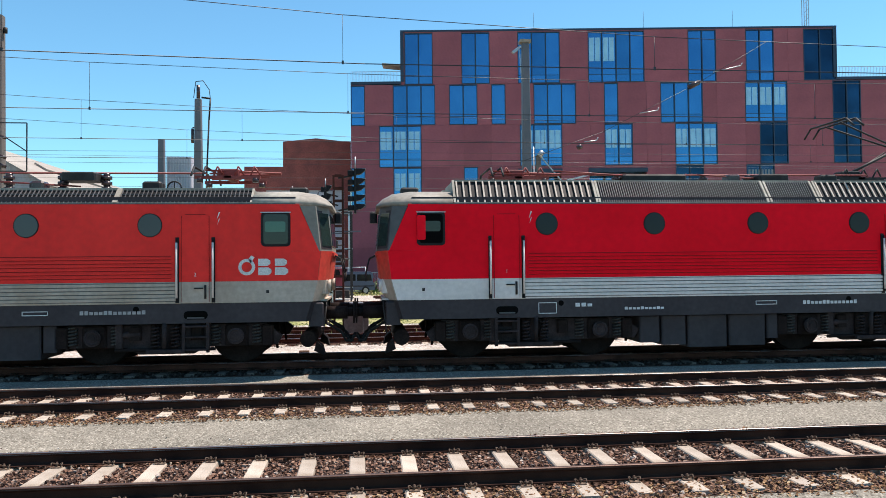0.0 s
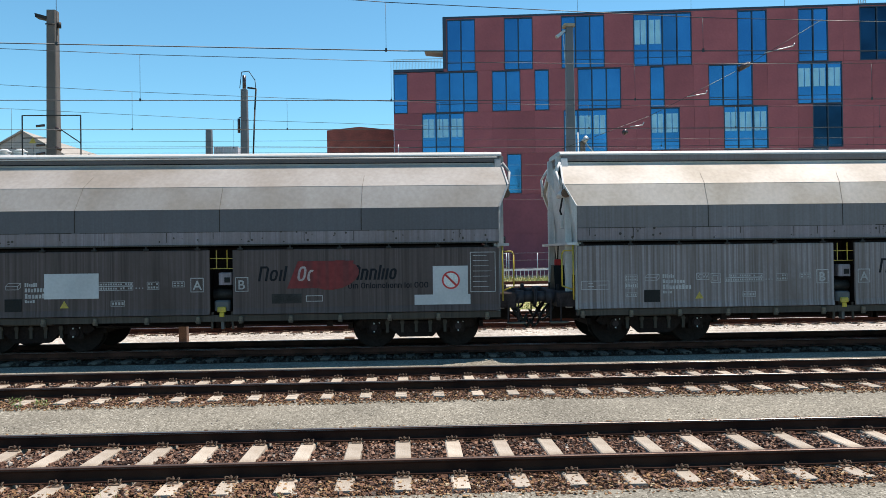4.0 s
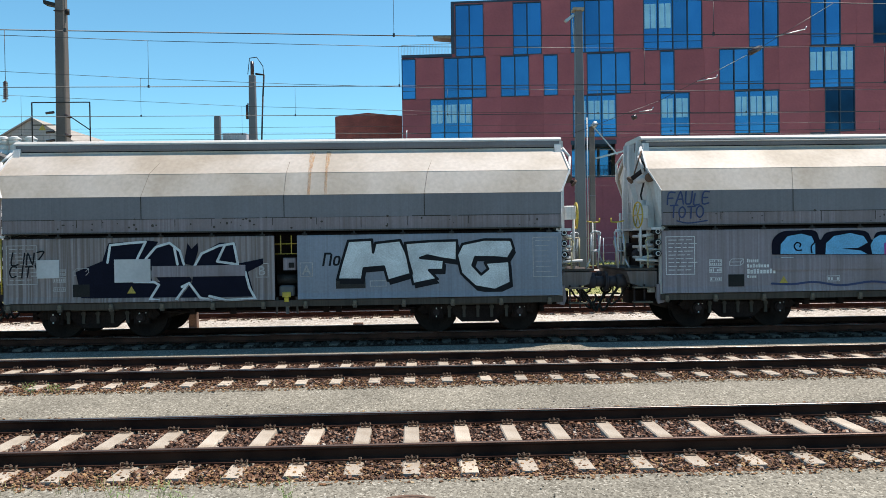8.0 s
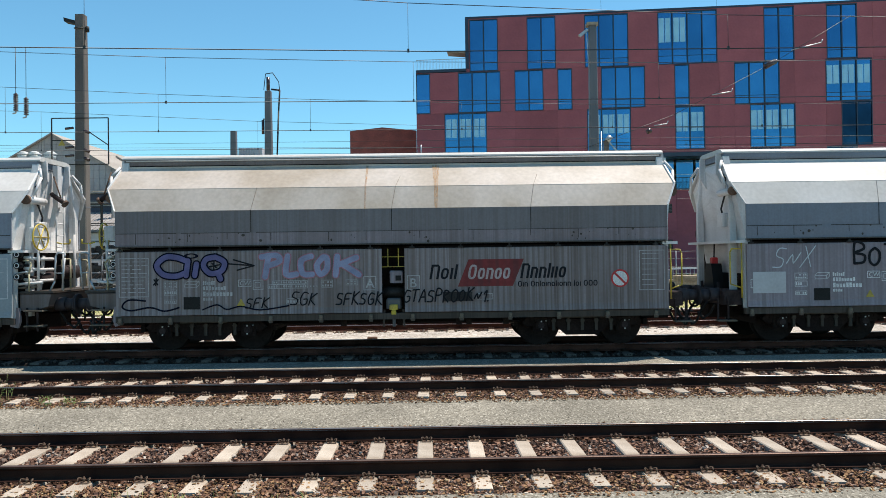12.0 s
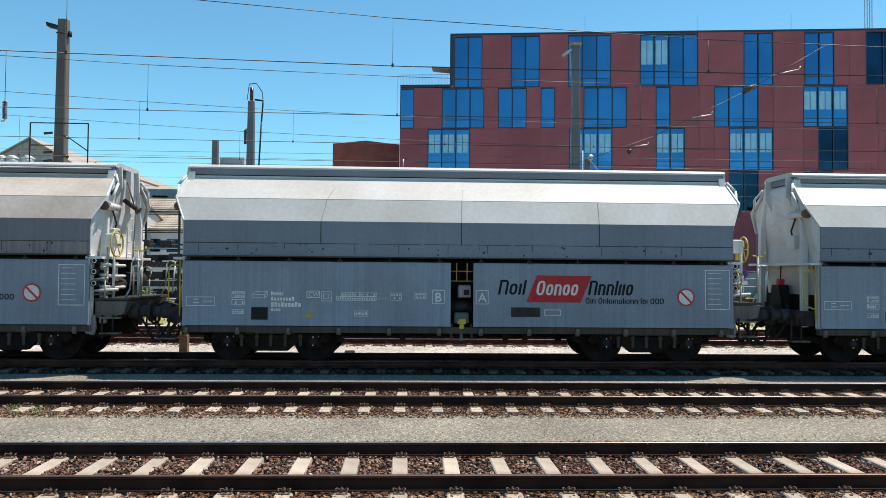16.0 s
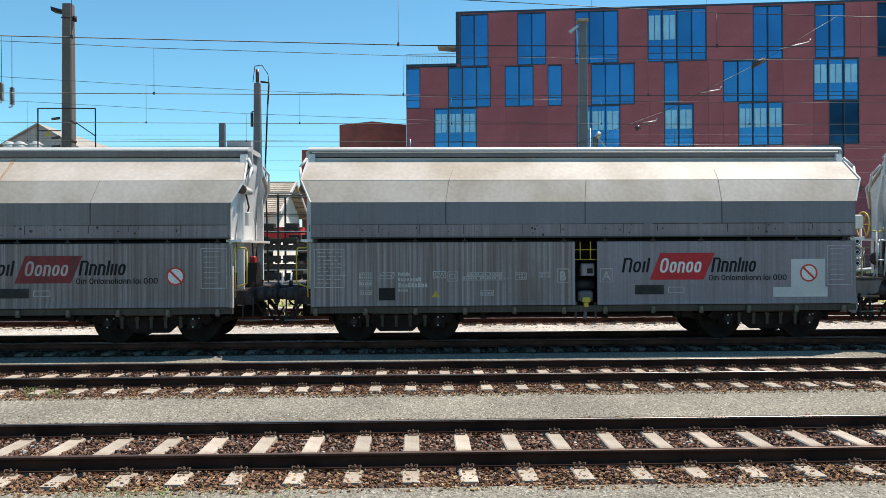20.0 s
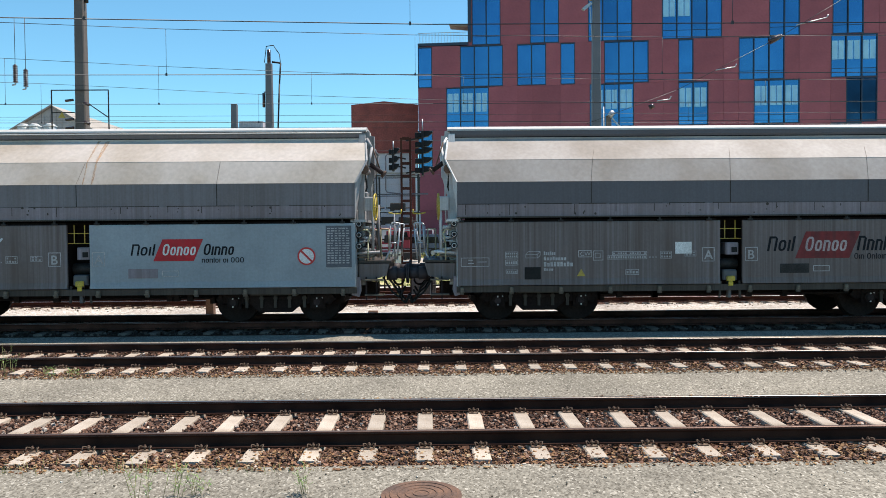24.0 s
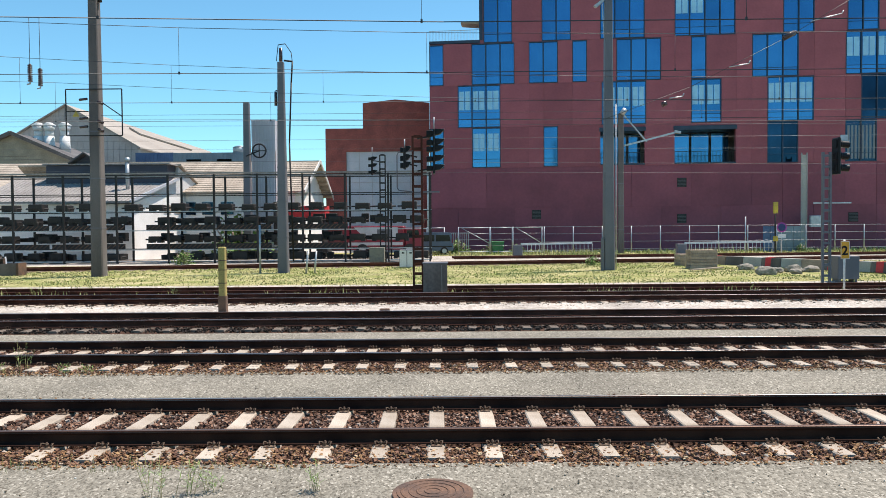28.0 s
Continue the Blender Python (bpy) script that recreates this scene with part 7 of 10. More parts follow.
    for s in (-1, 1):
        part("windscreen", Mesh().sheet([(X(7.36), s * 0.08, 2.48), (X(7.36), s * 0.92, 2.48), (X(7.28), s * 0.9, 3.16), (X(7.28), s * 0.08, 3.16)], (X(0.015), 0, 0.005)), "cab_glass", w, "raked cab windscreen")
        part("corner_frame", Mesh().sheet([(X(7.355), s * 1.0, 2.41), (X(7.085), s * 1.45, 2.41), (X(6.96), s * 1.45, 3.21), (X(7.245), s * 1.0, 3.21)], (X(0.006) - X(0), s * 0.007, 0.002)), "loco_frame", w, "dark frame round the corner window")
        part("corner_window", Mesh().sheet([(X(7.335), s * 1.04, 2.46), (X(7.1), s * 1.41, 2.46), (X(6.985), s * 1.41, 3.16), (X(7.235), s * 1.04, 3.16)], (X(0.012), s * 0.014, 0.004)), "corner_glass", w, "raked corner window")
        lamp = part("headlight", Mesh().cham(min(X(7.0), X(7.24)), max(X(7.0), X(7.24)), s * 1.0 - 0.17, s * 1.0 + 0.17, 1.45, 1.8, 0.06).cyl((X(7.2), s * 1.0, 1.62), (X(7.33), s * 1.0, 1.62), 0.14, 14), cream, w, "round headlight in a pale housing")
        part("lens", Mesh().cyl((X(7.325), s * 1.0, 1.62), (X(7.34), s * 1.0, 1.62), 0.115, 14), "cab_glass", lamp)
        part("buffer", Mesh().box(min(B(6.9), B(7.1)), max(B(6.9), B(7.1)), s * 0.875 - 0.2, s * 0.875 + 0.2, 0.82, 1.26).cyl((B(7.08), s * 0.875, 1.04), (B(7.55), s * 0.875, 1.04), 0.14, 12).cyl((B(7.5), s * 0.875, 1.04), (B(7.68), s * 0.875, 1.04), 0.09, 12).cyl((B(7.67), s * 0.875, 1.04), (B(7.705), s * 0.875, 1.04), 0.24, 16), "gear", w)
        part("air_hose", Mesh().tube([(B(7.0), s * 0.4, 0.85), (B(7.5), s * 0.42, 0.5), (B(7.6), s * 0.35, 0.35), (B(7.7), s * 0.3, 0.5)], 0.03, 6), "rubber", w)
        part("jumper_cable", Mesh().tube([(X(7.36), s * 0.55, 2.3), (X(7.6), s * 0.6, 2.2), (X(7.7), s * 0.62, 1.9), (X(7.715), s * 0.6, 1.7)], 0.018, 6), "rubber", w)
        if s > 0:
            part("mirror", Mesh().cham(min(B(7.2), B(7.38)), max(B(7.2), B(7.38)), s * 1.0 - 0.09, s * 1.0 + 0.09, 3.08, 3.36, 0.04), "steel_dark", w)
    part("buffer_beam", Mesh().cham(min(B(6.75), B(7.06)), max(B(6.75), B(7.06)), -1.3, 1.3, 0.78, 1.28, 0.03), "loco_frame", w)
    for s in (-1, 1):
        part("shunter_rail", Mesh().tube([(X(7.1), s * 1.25, 0.6), (X(7.2), s * 1.25, 1.2), (X(7.18), s * 1.05, 1.32)], 0.015, 6), "steel_dark", w)
        part("plough_blade", Mesh().prism([(X(6.85), 0.26), (X(7.14), 0.16), (X(7.08), 0.34), (X(6.9), 0.46)], s * 1.0 - 0.22, s * 1.0 + 0.22, "y"), "gear", w)
        part("brake_hose", Mesh().tube([(B(7.06), s * 0.62, 0.8), (B(7.4), s * 0.6, 0.62), (B(7.5), s * 0.58, 0.4), (B(7.66), s * 0.5, 0.4)], 0.026, 6), "rubber", w)
    part("horn_box", Mesh().cham(min(X(6.3), X(6.7)), max(X(6.3), X(6.7)), -0.7, -0.3, 3.66, 3.78, 0.04), "steel_dark", w)
    part("step_ledge", Mesh().box(min(X(6.9), X(7.22)), max(X(6.9), X(7.22)), -1.1, 1.1, 1.3, 1.34), cream, w)
    part("nose_ridge", Mesh().box(min(X(7.1), X(7.42)), max(X(7.1), X(7.42)), -1.02, 1.02, 2.27, 2.33), "nose_red", w)
    part("air_cylinder", Mesh().cyl((X(6.72), -1.15, 0.5), (X(6.72), 1.15, 0.5), 0.17, 14), "gear", w, "dark air cylinder under the cab")
    part("draw_hook", Mesh().box(min(B(6.9), B(7.7)), max(B(6.9), B(7.7)), -0.06, 0.06, 0.96, 1.1), "gear", w)


def make_loco(label, old, logo_right):
    w = thing("electric_locomotive", label, "locomotive", "locomotives of the train")
    red = "loco_red_old" if old else "loco_red"
    cream = "loco_cream" if old else "loco_white"
    ZT = 3.68 if old else 3.87
    for s in (-1, 1):
        y = s * 1.5
        side = Mesh().box(-6.4, 6.4, min(y, y - s * 0.05), max(y, y - s * 0.05), 1.75, 3.34)
        fl = part("flank", side, red, w, "red flank")
        ribs = Mesh()
        for k in range(6):
            z = 1.84 + k * 0.075
            ribs.box(-4.0, 4.0, min(y, y + s * 0.016), max(y, y + s * 0.016), z, z + 0.03)
        part("flank_rib", ribs, red, fl)
        for k in range(7):
            z = 1.822 + k * 0.075
            part("flank_groove", Mesh().box(-4.0, 4.0, min(y, y + s * 0.003), max(y, y + s * 0.003), z, z + 0.012), "groove_red", fl, "dark red groove")
        band = part("band", Mesh().box(-6.4, 6.4, min(y, y - s * 0.05), max(y, y - s * 0.05), 1.31, 1.748), cream, w, "pale grey band along the flank")
        br = Mesh()
        for k in range(5):
            z = 1.36 + k * 0.075
            br.box(-4.1, 4.1, min(y, y + s * 0.022), max(y, y + s * 0.022), z, z + 0.055)
        part("band_rib", br, cream, band)
        gr = Mesh()
        for k in range(6):
            z = 1.345 + k * 0.075
            gr.box(-4.1, 4.1, min(y, y + s * 0.004), max(y, y + s * 0.004), z, z + 0.014)
        part("band_groove", gr, "loco_grey", band, "dark grooves in the band")
        part("frame_beam", Mesh().box(-6.4, 6.4, min(y - s * 0.02, y - s * 0.1), max(y - s * 0.02, y - s * 0.1), 0.9, 1.308), "loco_frame", w, "dark grey underframe beam")
        for x in (-3.6, -1.2, 1.18, 3.58):
            pw = part("porthole", Mesh().cyl((x, y - s * 0.03, 2.91), (x, y + s * 0.012, 2.91), 0.243, 28), "black", w, "round porthole window")
            part("pane", Mesh().cyl((x, y, 2.91), (x, y + s * 0.018, 2.91), 0.228, 28), "port_glass" if not old else "port_glass_old", pw)
        for x in (-4.48, 4.48):
            dr = part("door", Mesh().sheet([(x - 0.27, y, 1.33), (x + 0.27, y, 1.33), (x + 0.27, y, 3.05), (x + 0.2, y, 3.12), (x - 0.2, y, 3.12), (x - 0.27, y, 3.05)], (0, s * 0.014, 0)), red, w, "narrow red cab door")
            part("door_foot", Mesh().box(x - 0.27, x + 0.27, min(y + s * 0.014, y + s * 0.018), max(y + s * 0.014, y + s * 0.018), 1.33, 1.748), cream, dr, "pale lower door panel")
            if s < 0:
                lettering("2" if x > 0 else "1", 0.11, "pale", x - 0.03, 1.86, y - 0.02, "figure", dr)
            part("door_handle", Mesh().box(x - 0.02, x + 0.16, min(y, y + s * 0.05), max(y, y + s * 0.05), 1.6, 1.63).cyl((x + 0.2, y + s * 0.02, 1.4), (x + 0.2, y + s * 0.02, 1.68), 0.025, 6), "steel_dark", dr)
            for dx in (-0.36, 0.36):
                part("handrail", Mesh().cyl((x + dx, y + s * 0.06, 1.36), (x + dx, y + s * 0.06, 2.62), 0.02, 8).box(x + dx - 0.035, x + dx + 0.035, min(y, y + s * 0.02), max(y, y + s * 0.02), 1.32, 2.66), "black", w, "black handrail beside the door")
                part("rail_tube", Mesh().cyl((x + dx, y + s * 0.075, 1.42), (x + dx, y + s * 0.075, 2.55), 0.022, 8), "loco_white", w)
            part("foot_hole", Mesh().sheet(rounded(x - 0.24, x + 0.24, 0.98, 1.15, 0.08, y - s * 0.02), (0, s * 0.008, 0)), "void", w, "oval foot hole")
            part("foot_tread", Mesh().box(x - 0.17, x + 0.17, min(y - s * 0.012, y + s * 0.004), max(y - s * 0.012, y + s * 0.004), 0.995, 1.025), "loco_grey", w)
            lad = Mesh()
            for dx in (-0.24, 0.24):
                lad.box(x + dx - 0.03, x + dx + 0.03, min(y, y - s * 0.06), max(y, y - s * 0.06), 0.3, 0.92)
            for z in (0.34, 0.6, 0.82):
                lad.box(x - 0.24, x + 0.24, min(y + s * 0.04, y - s * 0.16), max(y + s * 0.04, y - s * 0.16), z, z + 0.035)
            part("ladder", lad, "gear_grey", w)
        for x in (-6.1, 6.1):
            cw = part("cab_window", Mesh().sheet(rounded(x - 0.3, x + 0.3, 2.46, 3.18, 0.08, y), (0, s * 0.014, 0)), "black", w, "cab side window with a dark frame")
            part("pane", Mesh().sheet(rounded(x - 0.25, x + 0.25, 2.51, 3.13, 0.06, y + s * 0.014), (0, s * 0.006, 0)), "void" if not old else "cab_glass", cw, "open dark side window" if not old else "dark side window")
            part("window_sash", Mesh().sheet(rounded(x - 0.22, x + 0.2, 2.76, 2.98, 0.04, y + s * 0.02), (0, s * 0.004, 0)), "cab_glass" if not old else "corner_glass", cw)
            if not old and x < 0:
                part("shutter", Mesh().sheet(rounded(x - 0.3, x - 0.12, 2.58, 3.1, 0.03, y + s * 0.02), (0, s * 0.05, 0)), red, cw, "open red shutter")
            part("window_rail", Mesh().box(x - 0.31, x + 0.31, min(y + s * 0.02, y + s * 0.03), max(y + s * 0.02, y + s * 0.03), 3.16, 3.18), "galv", cw)
            part("step_slot", Mesh().box(x - 0.2, x - 0.14, min(y, y + s * 0.004), max(y, y + s * 0.004), 1.5, 1.56), "steel_dark", w)
        # roof grilles: slats on a slope
        for x0, x1, pitch, fat, mt in (((-5.58, -2.46, 0.145, 0.032, "loco_cream"), (-2.4, 1.46, 0.052, 0.014, "loco_grey"), (1.54, 2.64, 0.052, 0.014, "loco_grey"), (2.72, 5.6, 0.145, 0.032, "loco_cream")) if not old else
                                       ((-5.6, -2.9, 0.085, 0.012, "roof_dark"), (-2.85, 0.0, 0.085, 0.012, "roof_dark"), (0.05, 2.85, 0.085, 0.012, "roof_dark"), (2.9, 5.6, 0.085, 0.012, "roof_dark"))):
            part("grille_box", Mesh().sheet([(x0, s * 1.43, 3.36), (x1, s * 1.43, 3.36), (x1, s * 1.08, ZT - 0.01), (x0, s * 1.08, ZT - 0.01)], (0, -s * 0.04, -0.02)), "black", w, "dark roof ventilator")
            sl = Mesh()
            for k in range(int((x1 - x0) / pitch)):
                x = x0 + (k + 0.5) * pitch
                sl.beam((x, s * 1.46, 3.36), (x + 0.0, s * 1.1, ZT), fat, 0.03)
            part("grille_rail", Mesh().beam((x0, s * 1.47, 3.365), (x1, s * 1.47, 3.365), 0.03, 0.03).beam((x0, s * 1.09, ZT + 0.01), (x1, s * 1.09, ZT + 0.01), 0.04, 0.05), "loco_roof", w, "pale edge of the ventilator")
            for xe in (x0, x1):
                part("grille_post", Mesh().beam((xe, s * 1.47, 3.37), (xe, s * 1.1, ZT + 0.01), 0.05, 0.04), "loco_roof", w)
            if old:
                for z in (0.33, 0.66):
                    sl.beam((x0, s * (1.46 - 0.36 * z), 3.36 + 0.32 * z), (x1, s * (1.46 - 0.36 * z), 3.36 + 0.32 * z), 0.02, 0.02)
            part("grille_slat", sl, mt, w, "pale slats of the roof ventilator")
        part("gutter", Mesh().box(-6.5, 6.5, min(y, y - s * 0.12), max(y, y - s * 0.12), 3.342, 3.36), "loco_grey", w)
        for x in (-4.48, 4.48):
            part("door_gap", Mesh().box(x - 0.278, x - 0.27, min(y, y + s * 0.006), max(y, y + s * 0.006), 1.33, 3.1).box(x + 0.27, x + 0.278, min(y, y + s * 0.006), max(y, y + s * 0.006), 1.33, 3.1).box(x - 0.2, x + 0.2, min(y, y + s * 0.006), max(y, y + s * 0.006), 3.12, 3.13), "groove_red", w, "dark gap round the door")
        bolt = Mesh()
        for x in (-3.95, 4.95):
            bolt.add([(x, y + s * 0.008, 3.18), (x + 0.03, y + s * 0.008, 3.18), (x - 0.02, y + s * 0.008, 3.06), (x + 0.03, y + s * 0.008, 3.06), (x - 0.03, y + s * 0.008, 2.92), (x + 0.0, y + s * 0.008, 3.03), (x - 0.04, y + s * 0.008, 3.03)], [(0, 1, 2, 6), (5, 3, 4)])
        part("bolt_mark", bolt, "pale", w)
    part("inner_body", Mesh().box(-6.5, 6.5, -1.42, 1.42, 0.95, 3.5), "loco_frame", w)
    part("roof", Mesh().prism([(-1.08, 3.4), (-1.04, 3.5), (-0.7, ZT + 0.04), (0.7, ZT + 0.04), (1.04, 3.5), (1.08, 3.4)], -5.55, 5.55), "loco_roof", w, "stained grey roof")
    loco_end(w, 1, red, old)
    loco_end(w, -1, red, old)
    y = -1.512
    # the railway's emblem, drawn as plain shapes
    for x0 in ([5.36] if logo_right else [-6.4]):
        em = disc(Mesh(), x0 + 0.15, 2.04, y, 0.17, 0.17, 22, 0.62)
        em.add([(x0 + 0.18, y, 2.2), (x0 + 0.24, y, 2.28), (x0 + 0.31, y, 2.24), (x0 + 0.23, y, 2.12)], [(0, 1, 2, 3)])
        for k in (0, 1):
            bx = x0 + 0.38 + 0.34 * k
            for z0, z1, r in ((1.87, 2.03, bx + 0.27), (2.06, 2.21, bx + 0.25)):
                h = z1 - z0
                o = [(bx, z0), (r - 0.06, z0), (r, z0 + h * 0.3), (r, z0 + h * 0.7), (r - 0.06, z1), (bx, z1)]
                em.add([(px, y, pz) for px, pz in o], [(0, 1, 2, 3, 4, 5)])
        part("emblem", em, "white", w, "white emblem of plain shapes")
    bars(14, 2.2, 3.5, 1.1, 1.18, "pale_dim" if old else "pale", y + 0.02, "print_line", w)
    bars(3, -3.0, -2.6, 1.12, 1.2, "pale", y + 0.02, "print_line", w)
    bars(10, -1.9, -1.0, 1.04, 1.1, "pale", y + 0.02, "print_line", w)
    st = outline_box(outline_box(Mesh(), 1.1, 1.6, 1.1, 1.19, y + 0.02), -3.8, -3.4, 0.98, 1.22, y + 0.02)
    part("stencil", st, "pale", w)
    # bogies
    for cx in (-3.85, 3.85):
        fr = Mesh()
        for s in (-1, 1):
            fr.prism([(cx - 2.35, 0.6), (cx - 2.0, 0.86), (cx + 2.0, 0.86), (cx + 2.35, 0.6), (cx + 2.25, 0.42), (cx + 0.8, 0.4), (cx + 0.55, 0.26), (cx - 0.55, 0.26), (cx - 0.8, 0.4), (cx - 2.25, 0.42)], s * 1.2 - 0.07, s * 1.2 + 0.07, "y")
        fr.box(cx - 0.6, cx + 0.6, -1.15, 1.15, 0.45, 0.9)
        b = part("bogie", fr, "gear_grey", w, "grimy grey bogie frame")
        for dx in (-1.42, 1.42):
            for s in (-1, 1):
                ab = Mesh().cham(cx + dx - 0.24, cx + dx + 0.24, s * 1.24 - 0.1, s * 1.24 + 0.1, 0.42, 0.86, 0.04).cyl((cx + dx, s * 1.3, 0.62), (cx + dx, s * 1.42, 0.62), 0.16, 14)
                part("axle_box", ab, "gear", b)
                part("axle_cover", Mesh().cyl((cx + dx, s * 1.42, 0.62), (cx + dx, s * 1.45, 0.62), 0.17, 18).ring((cx + dx, s * 1.45, 0.62), (0, 1, 0), 0.13, 0.018, 18, 5).cyl((cx + dx, s * 1.45, 0.62), (cx + dx, s * 1.47, 0.62), 0.06, 10), "gear_grey", b, "round axle cover")
                for k in (-0.42, 0.42):
                    turns = [(cx + dx + k + 0.085 * math.cos(j * 0.7854), s * 1.3 + 0.085 * math.sin(j * 0.7854), 0.44 + j * 0.0085) for j in range(48)]
                    sp = Mesh().tube(turns, 0.02, 5)
                    part("spring", sp, "spring", b, "coil spring")
            part("wheelset", LOCO_WHEELS, "gear", w, at=pose(cx + dx, 0, 0.64))
        for s in (-1, 1):
            for dx in (-0.2, 0.2):
                turns = [(cx + dx + 0.085 * math.cos(j * 0.7854), s * 1.36 + 0.085 * math.sin(j * 0.7854), 0.38 + j * 0.0092) for j in range(52)]
                part("main_spring", Mesh().tube(turns, 0.019, 5), "gear_grey", b, "large coil spring")
            part("spring_seat", Mesh().box(cx - 0.36, cx + 0.36, s * 1.36 - 0.12, s * 1.36 + 0.12, 0.3, 0.37), "gear_grey", b)
            part("damper", Mesh().cyl((cx, s * 1.44, 0.4), (cx, s * 1.46, 0.92), 0.045, 8), "gear_grey", b)
            part("hanger_plate", Mesh().cham(cx - 1.0, cx - 0.85, s * 1.34 - 0.05, s * 1.34 + 0.05, 0.4, 0.9, 0.02), "gear_grey", b)
            part("brake_actuator", Mesh().cyl((cx - 0.95, s * 1.3, 0.66), (cx - 0.5, s * 1.3, 0.68), 0.07, 10), "gear_grey", b)
            for dx in (-2.05, -0.62, 0.62, 2.05):
                part("sand_box", Mesh().cham(cx + dx - 0.12, cx + dx + 0.12, s * 1.28 - 0.08, s * 1.28 + 0.08, 0.42 if abs(dx) > 1 else 0.55, 0.84, 0.03), "gear", b)
            part("traction_rod", Mesh().cyl((cx - 1.0, s * 1.36, 0.36), (cx + 1.0, s * 1.36, 0.36), 0.035, 8), "gear", b)
            part("damper", Mesh().cyl((cx + 0.1, s * 1.34, 0.45), (cx + 0.25, s * 1.34, 0.95), 0.045, 8).cyl((cx - 0.25, s * 1.32, 0.4), (cx - 0.25, s * 1.32, 0.92), 0.06, 8), "gear", b)
            part("sand_pipe", Mesh().tube([(cx + 2.15, s * 0.95, 0.8), (cx + 2.2, s * 0.85, 0.3)], 0.03, 6).tube([(cx - 2.15, s * 0.95, 0.8), (cx - 2.2, s * 0.85, 0.3)], 0.03, 6), "gear", b)
    for x in (-3.3, 3.3):
        part("beam_hole", Mesh().cyl((x, -1.479, 1.2), (x, -1.483, 1.2), 0.06, 14), "void", w)
    for x0, x1, z0 in ((-0.4, 0.5, 0.18), (0.55, 1.4, 0.2), (-1.5, -1.05, 0.3), (-1.0, -0.45, 0.24), (1.44, 1.7, 0.34)):
        part("equipment_box", Mesh().cham(x0, x1, -1.35, -0.2, z0, 0.9, 0.03).cham(x0, x1, 0.2, 1.35, z0, 0.9, 0.03), "loco_frame", w, "underfloor equipment box")
    # roof gear
    for x0, x1, m_ in ((-1.6, -0.1, "steel_dark"), (0.9, 1.2, "insul"), (3.2, 3.6, "steel_dark")):
        part("roof_apparatus", Mesh().cham(x0, x1, -0.75, -0.4, ZT, ZT + 0.22, 0.04), m_, w)
    part("roof_cable", Mesh().tube([(-3.2, -0.6, ZT + 0.3), (-1.6, -0.62, ZT + 0.2), (0.2, -0.62, ZT + 0.22), (1.9, -0.6, ZT + 0.12)], 0.018, 6), "panto_red", w)
    part("roof_bus", Mesh().tube([(-4.5, -0.5, 4.1), (4.5, -0.5, 4.1)], 0.02, 6), "panto_red", w)
    for x in (-1.7, -0.6, 0.4, 1.5, 2.4):
        ins = Mesh()
        for j in range(6):
            ins.cyl((x, -0.5, 3.72 + j * 0.06), (x, -0.5, 3.79 + j * 0.06), 0.11 - 0.04 * (j % 2), 10)
        part("insulator", ins, "insul", w)
    part("breaker", Mesh().cham(1.6, 2.3, -0.9, -0.3, 3.9, 4.08, 0.03), "steel_dark", w)
    return w


def pantograph(w, x, up, face, material):
    """A single-arm current collector; face: the side its knee points to."""
    part("pan_base", Mesh().box(x - 0.7, x + 0.7, -0.55, -0.47, 3.98, 4.05).box(x - 0.7, x + 0.7, 0.47, 0.55, 3.98, 4.05).box(x - 0.08, x + 0.08, -0.55, 0.55, 4.0, 4.06), material, w, "roof pantograph base")
    for s in (-0.5, 0.5):
        for dx in (-0.6, 0.6):
            part("insulator", Mesh().cyl((x + dx, s, 3.9), (x + dx, s, 4.0), 0.07, 10), "insul", w)
    part("pan_spring", Mesh().cyl((x - 0.5, 0.3, 4.1), (x + 0.5, 0.3, 4.14), 0.06, 8), material, w)
    part("pan_drive", Mesh().cham(x - 0.28, x + 0.2, -0.25, 0.12, 4.02, 4.24, 0.03), material, w)
    for dx in (-0.35, 0.1, 0.45):
        part("pan_cable", Mesh().tube([(x + dx, -0.3, 4.05), (x + dx + 0.1, -0.34, 4.28), (x + dx + 0.22, -0.3, 4.1)], 0.02, 6), material, w)
    if up:
        k, top = (x + face * 1.35, 4.82), (x - face * 0.35, 5.42)
    else:
        k, top = (x + face * 1.1, 4.16), (x - face * 0.55, 4.2)
    part("lower_arm", Mesh().tube([(x - face * 0.2, 0, 4.08), (k[0], 0, k[1])], 0.035, 8), material, w)
    part("control_rod", Mesh().tube([(x - face * 0.05, 0.12, 4.05), (k[0] - face * 0.25, 0.1, k[1] - 0.06)], 0.016, 6), material, w)
    for s in (-1, 1):
        part("upper_arm", Mesh().tube([(k[0], s * 0.06, k[1]), (top[0], s * 0.3, top[1])], 0.022, 6), material, w)
    part("pan_head", Mesh().tube([(top[0] - 0.12, -0.98, top[1] - 0.2), (top[0] - 0.12, -0.7, top[1] + 0.02), (top[0] - 0.12, 0.7, top[1] + 0.02), (top[0] - 0.12, 0.98, top[1] - 0.2)], 0.025, 6)
         .tube([(top[0] + 0.12, -0.98, top[1] - 0.2), (top[0] + 0.12, -0.7, top[1] + 0.02), (top[0] + 0.12, 0.7, top[1] + 0.02), (top[0] + 0.12, 0.98, top[1] - 0.2)], 0.025, 6), "steel_dark", w, "collector head")


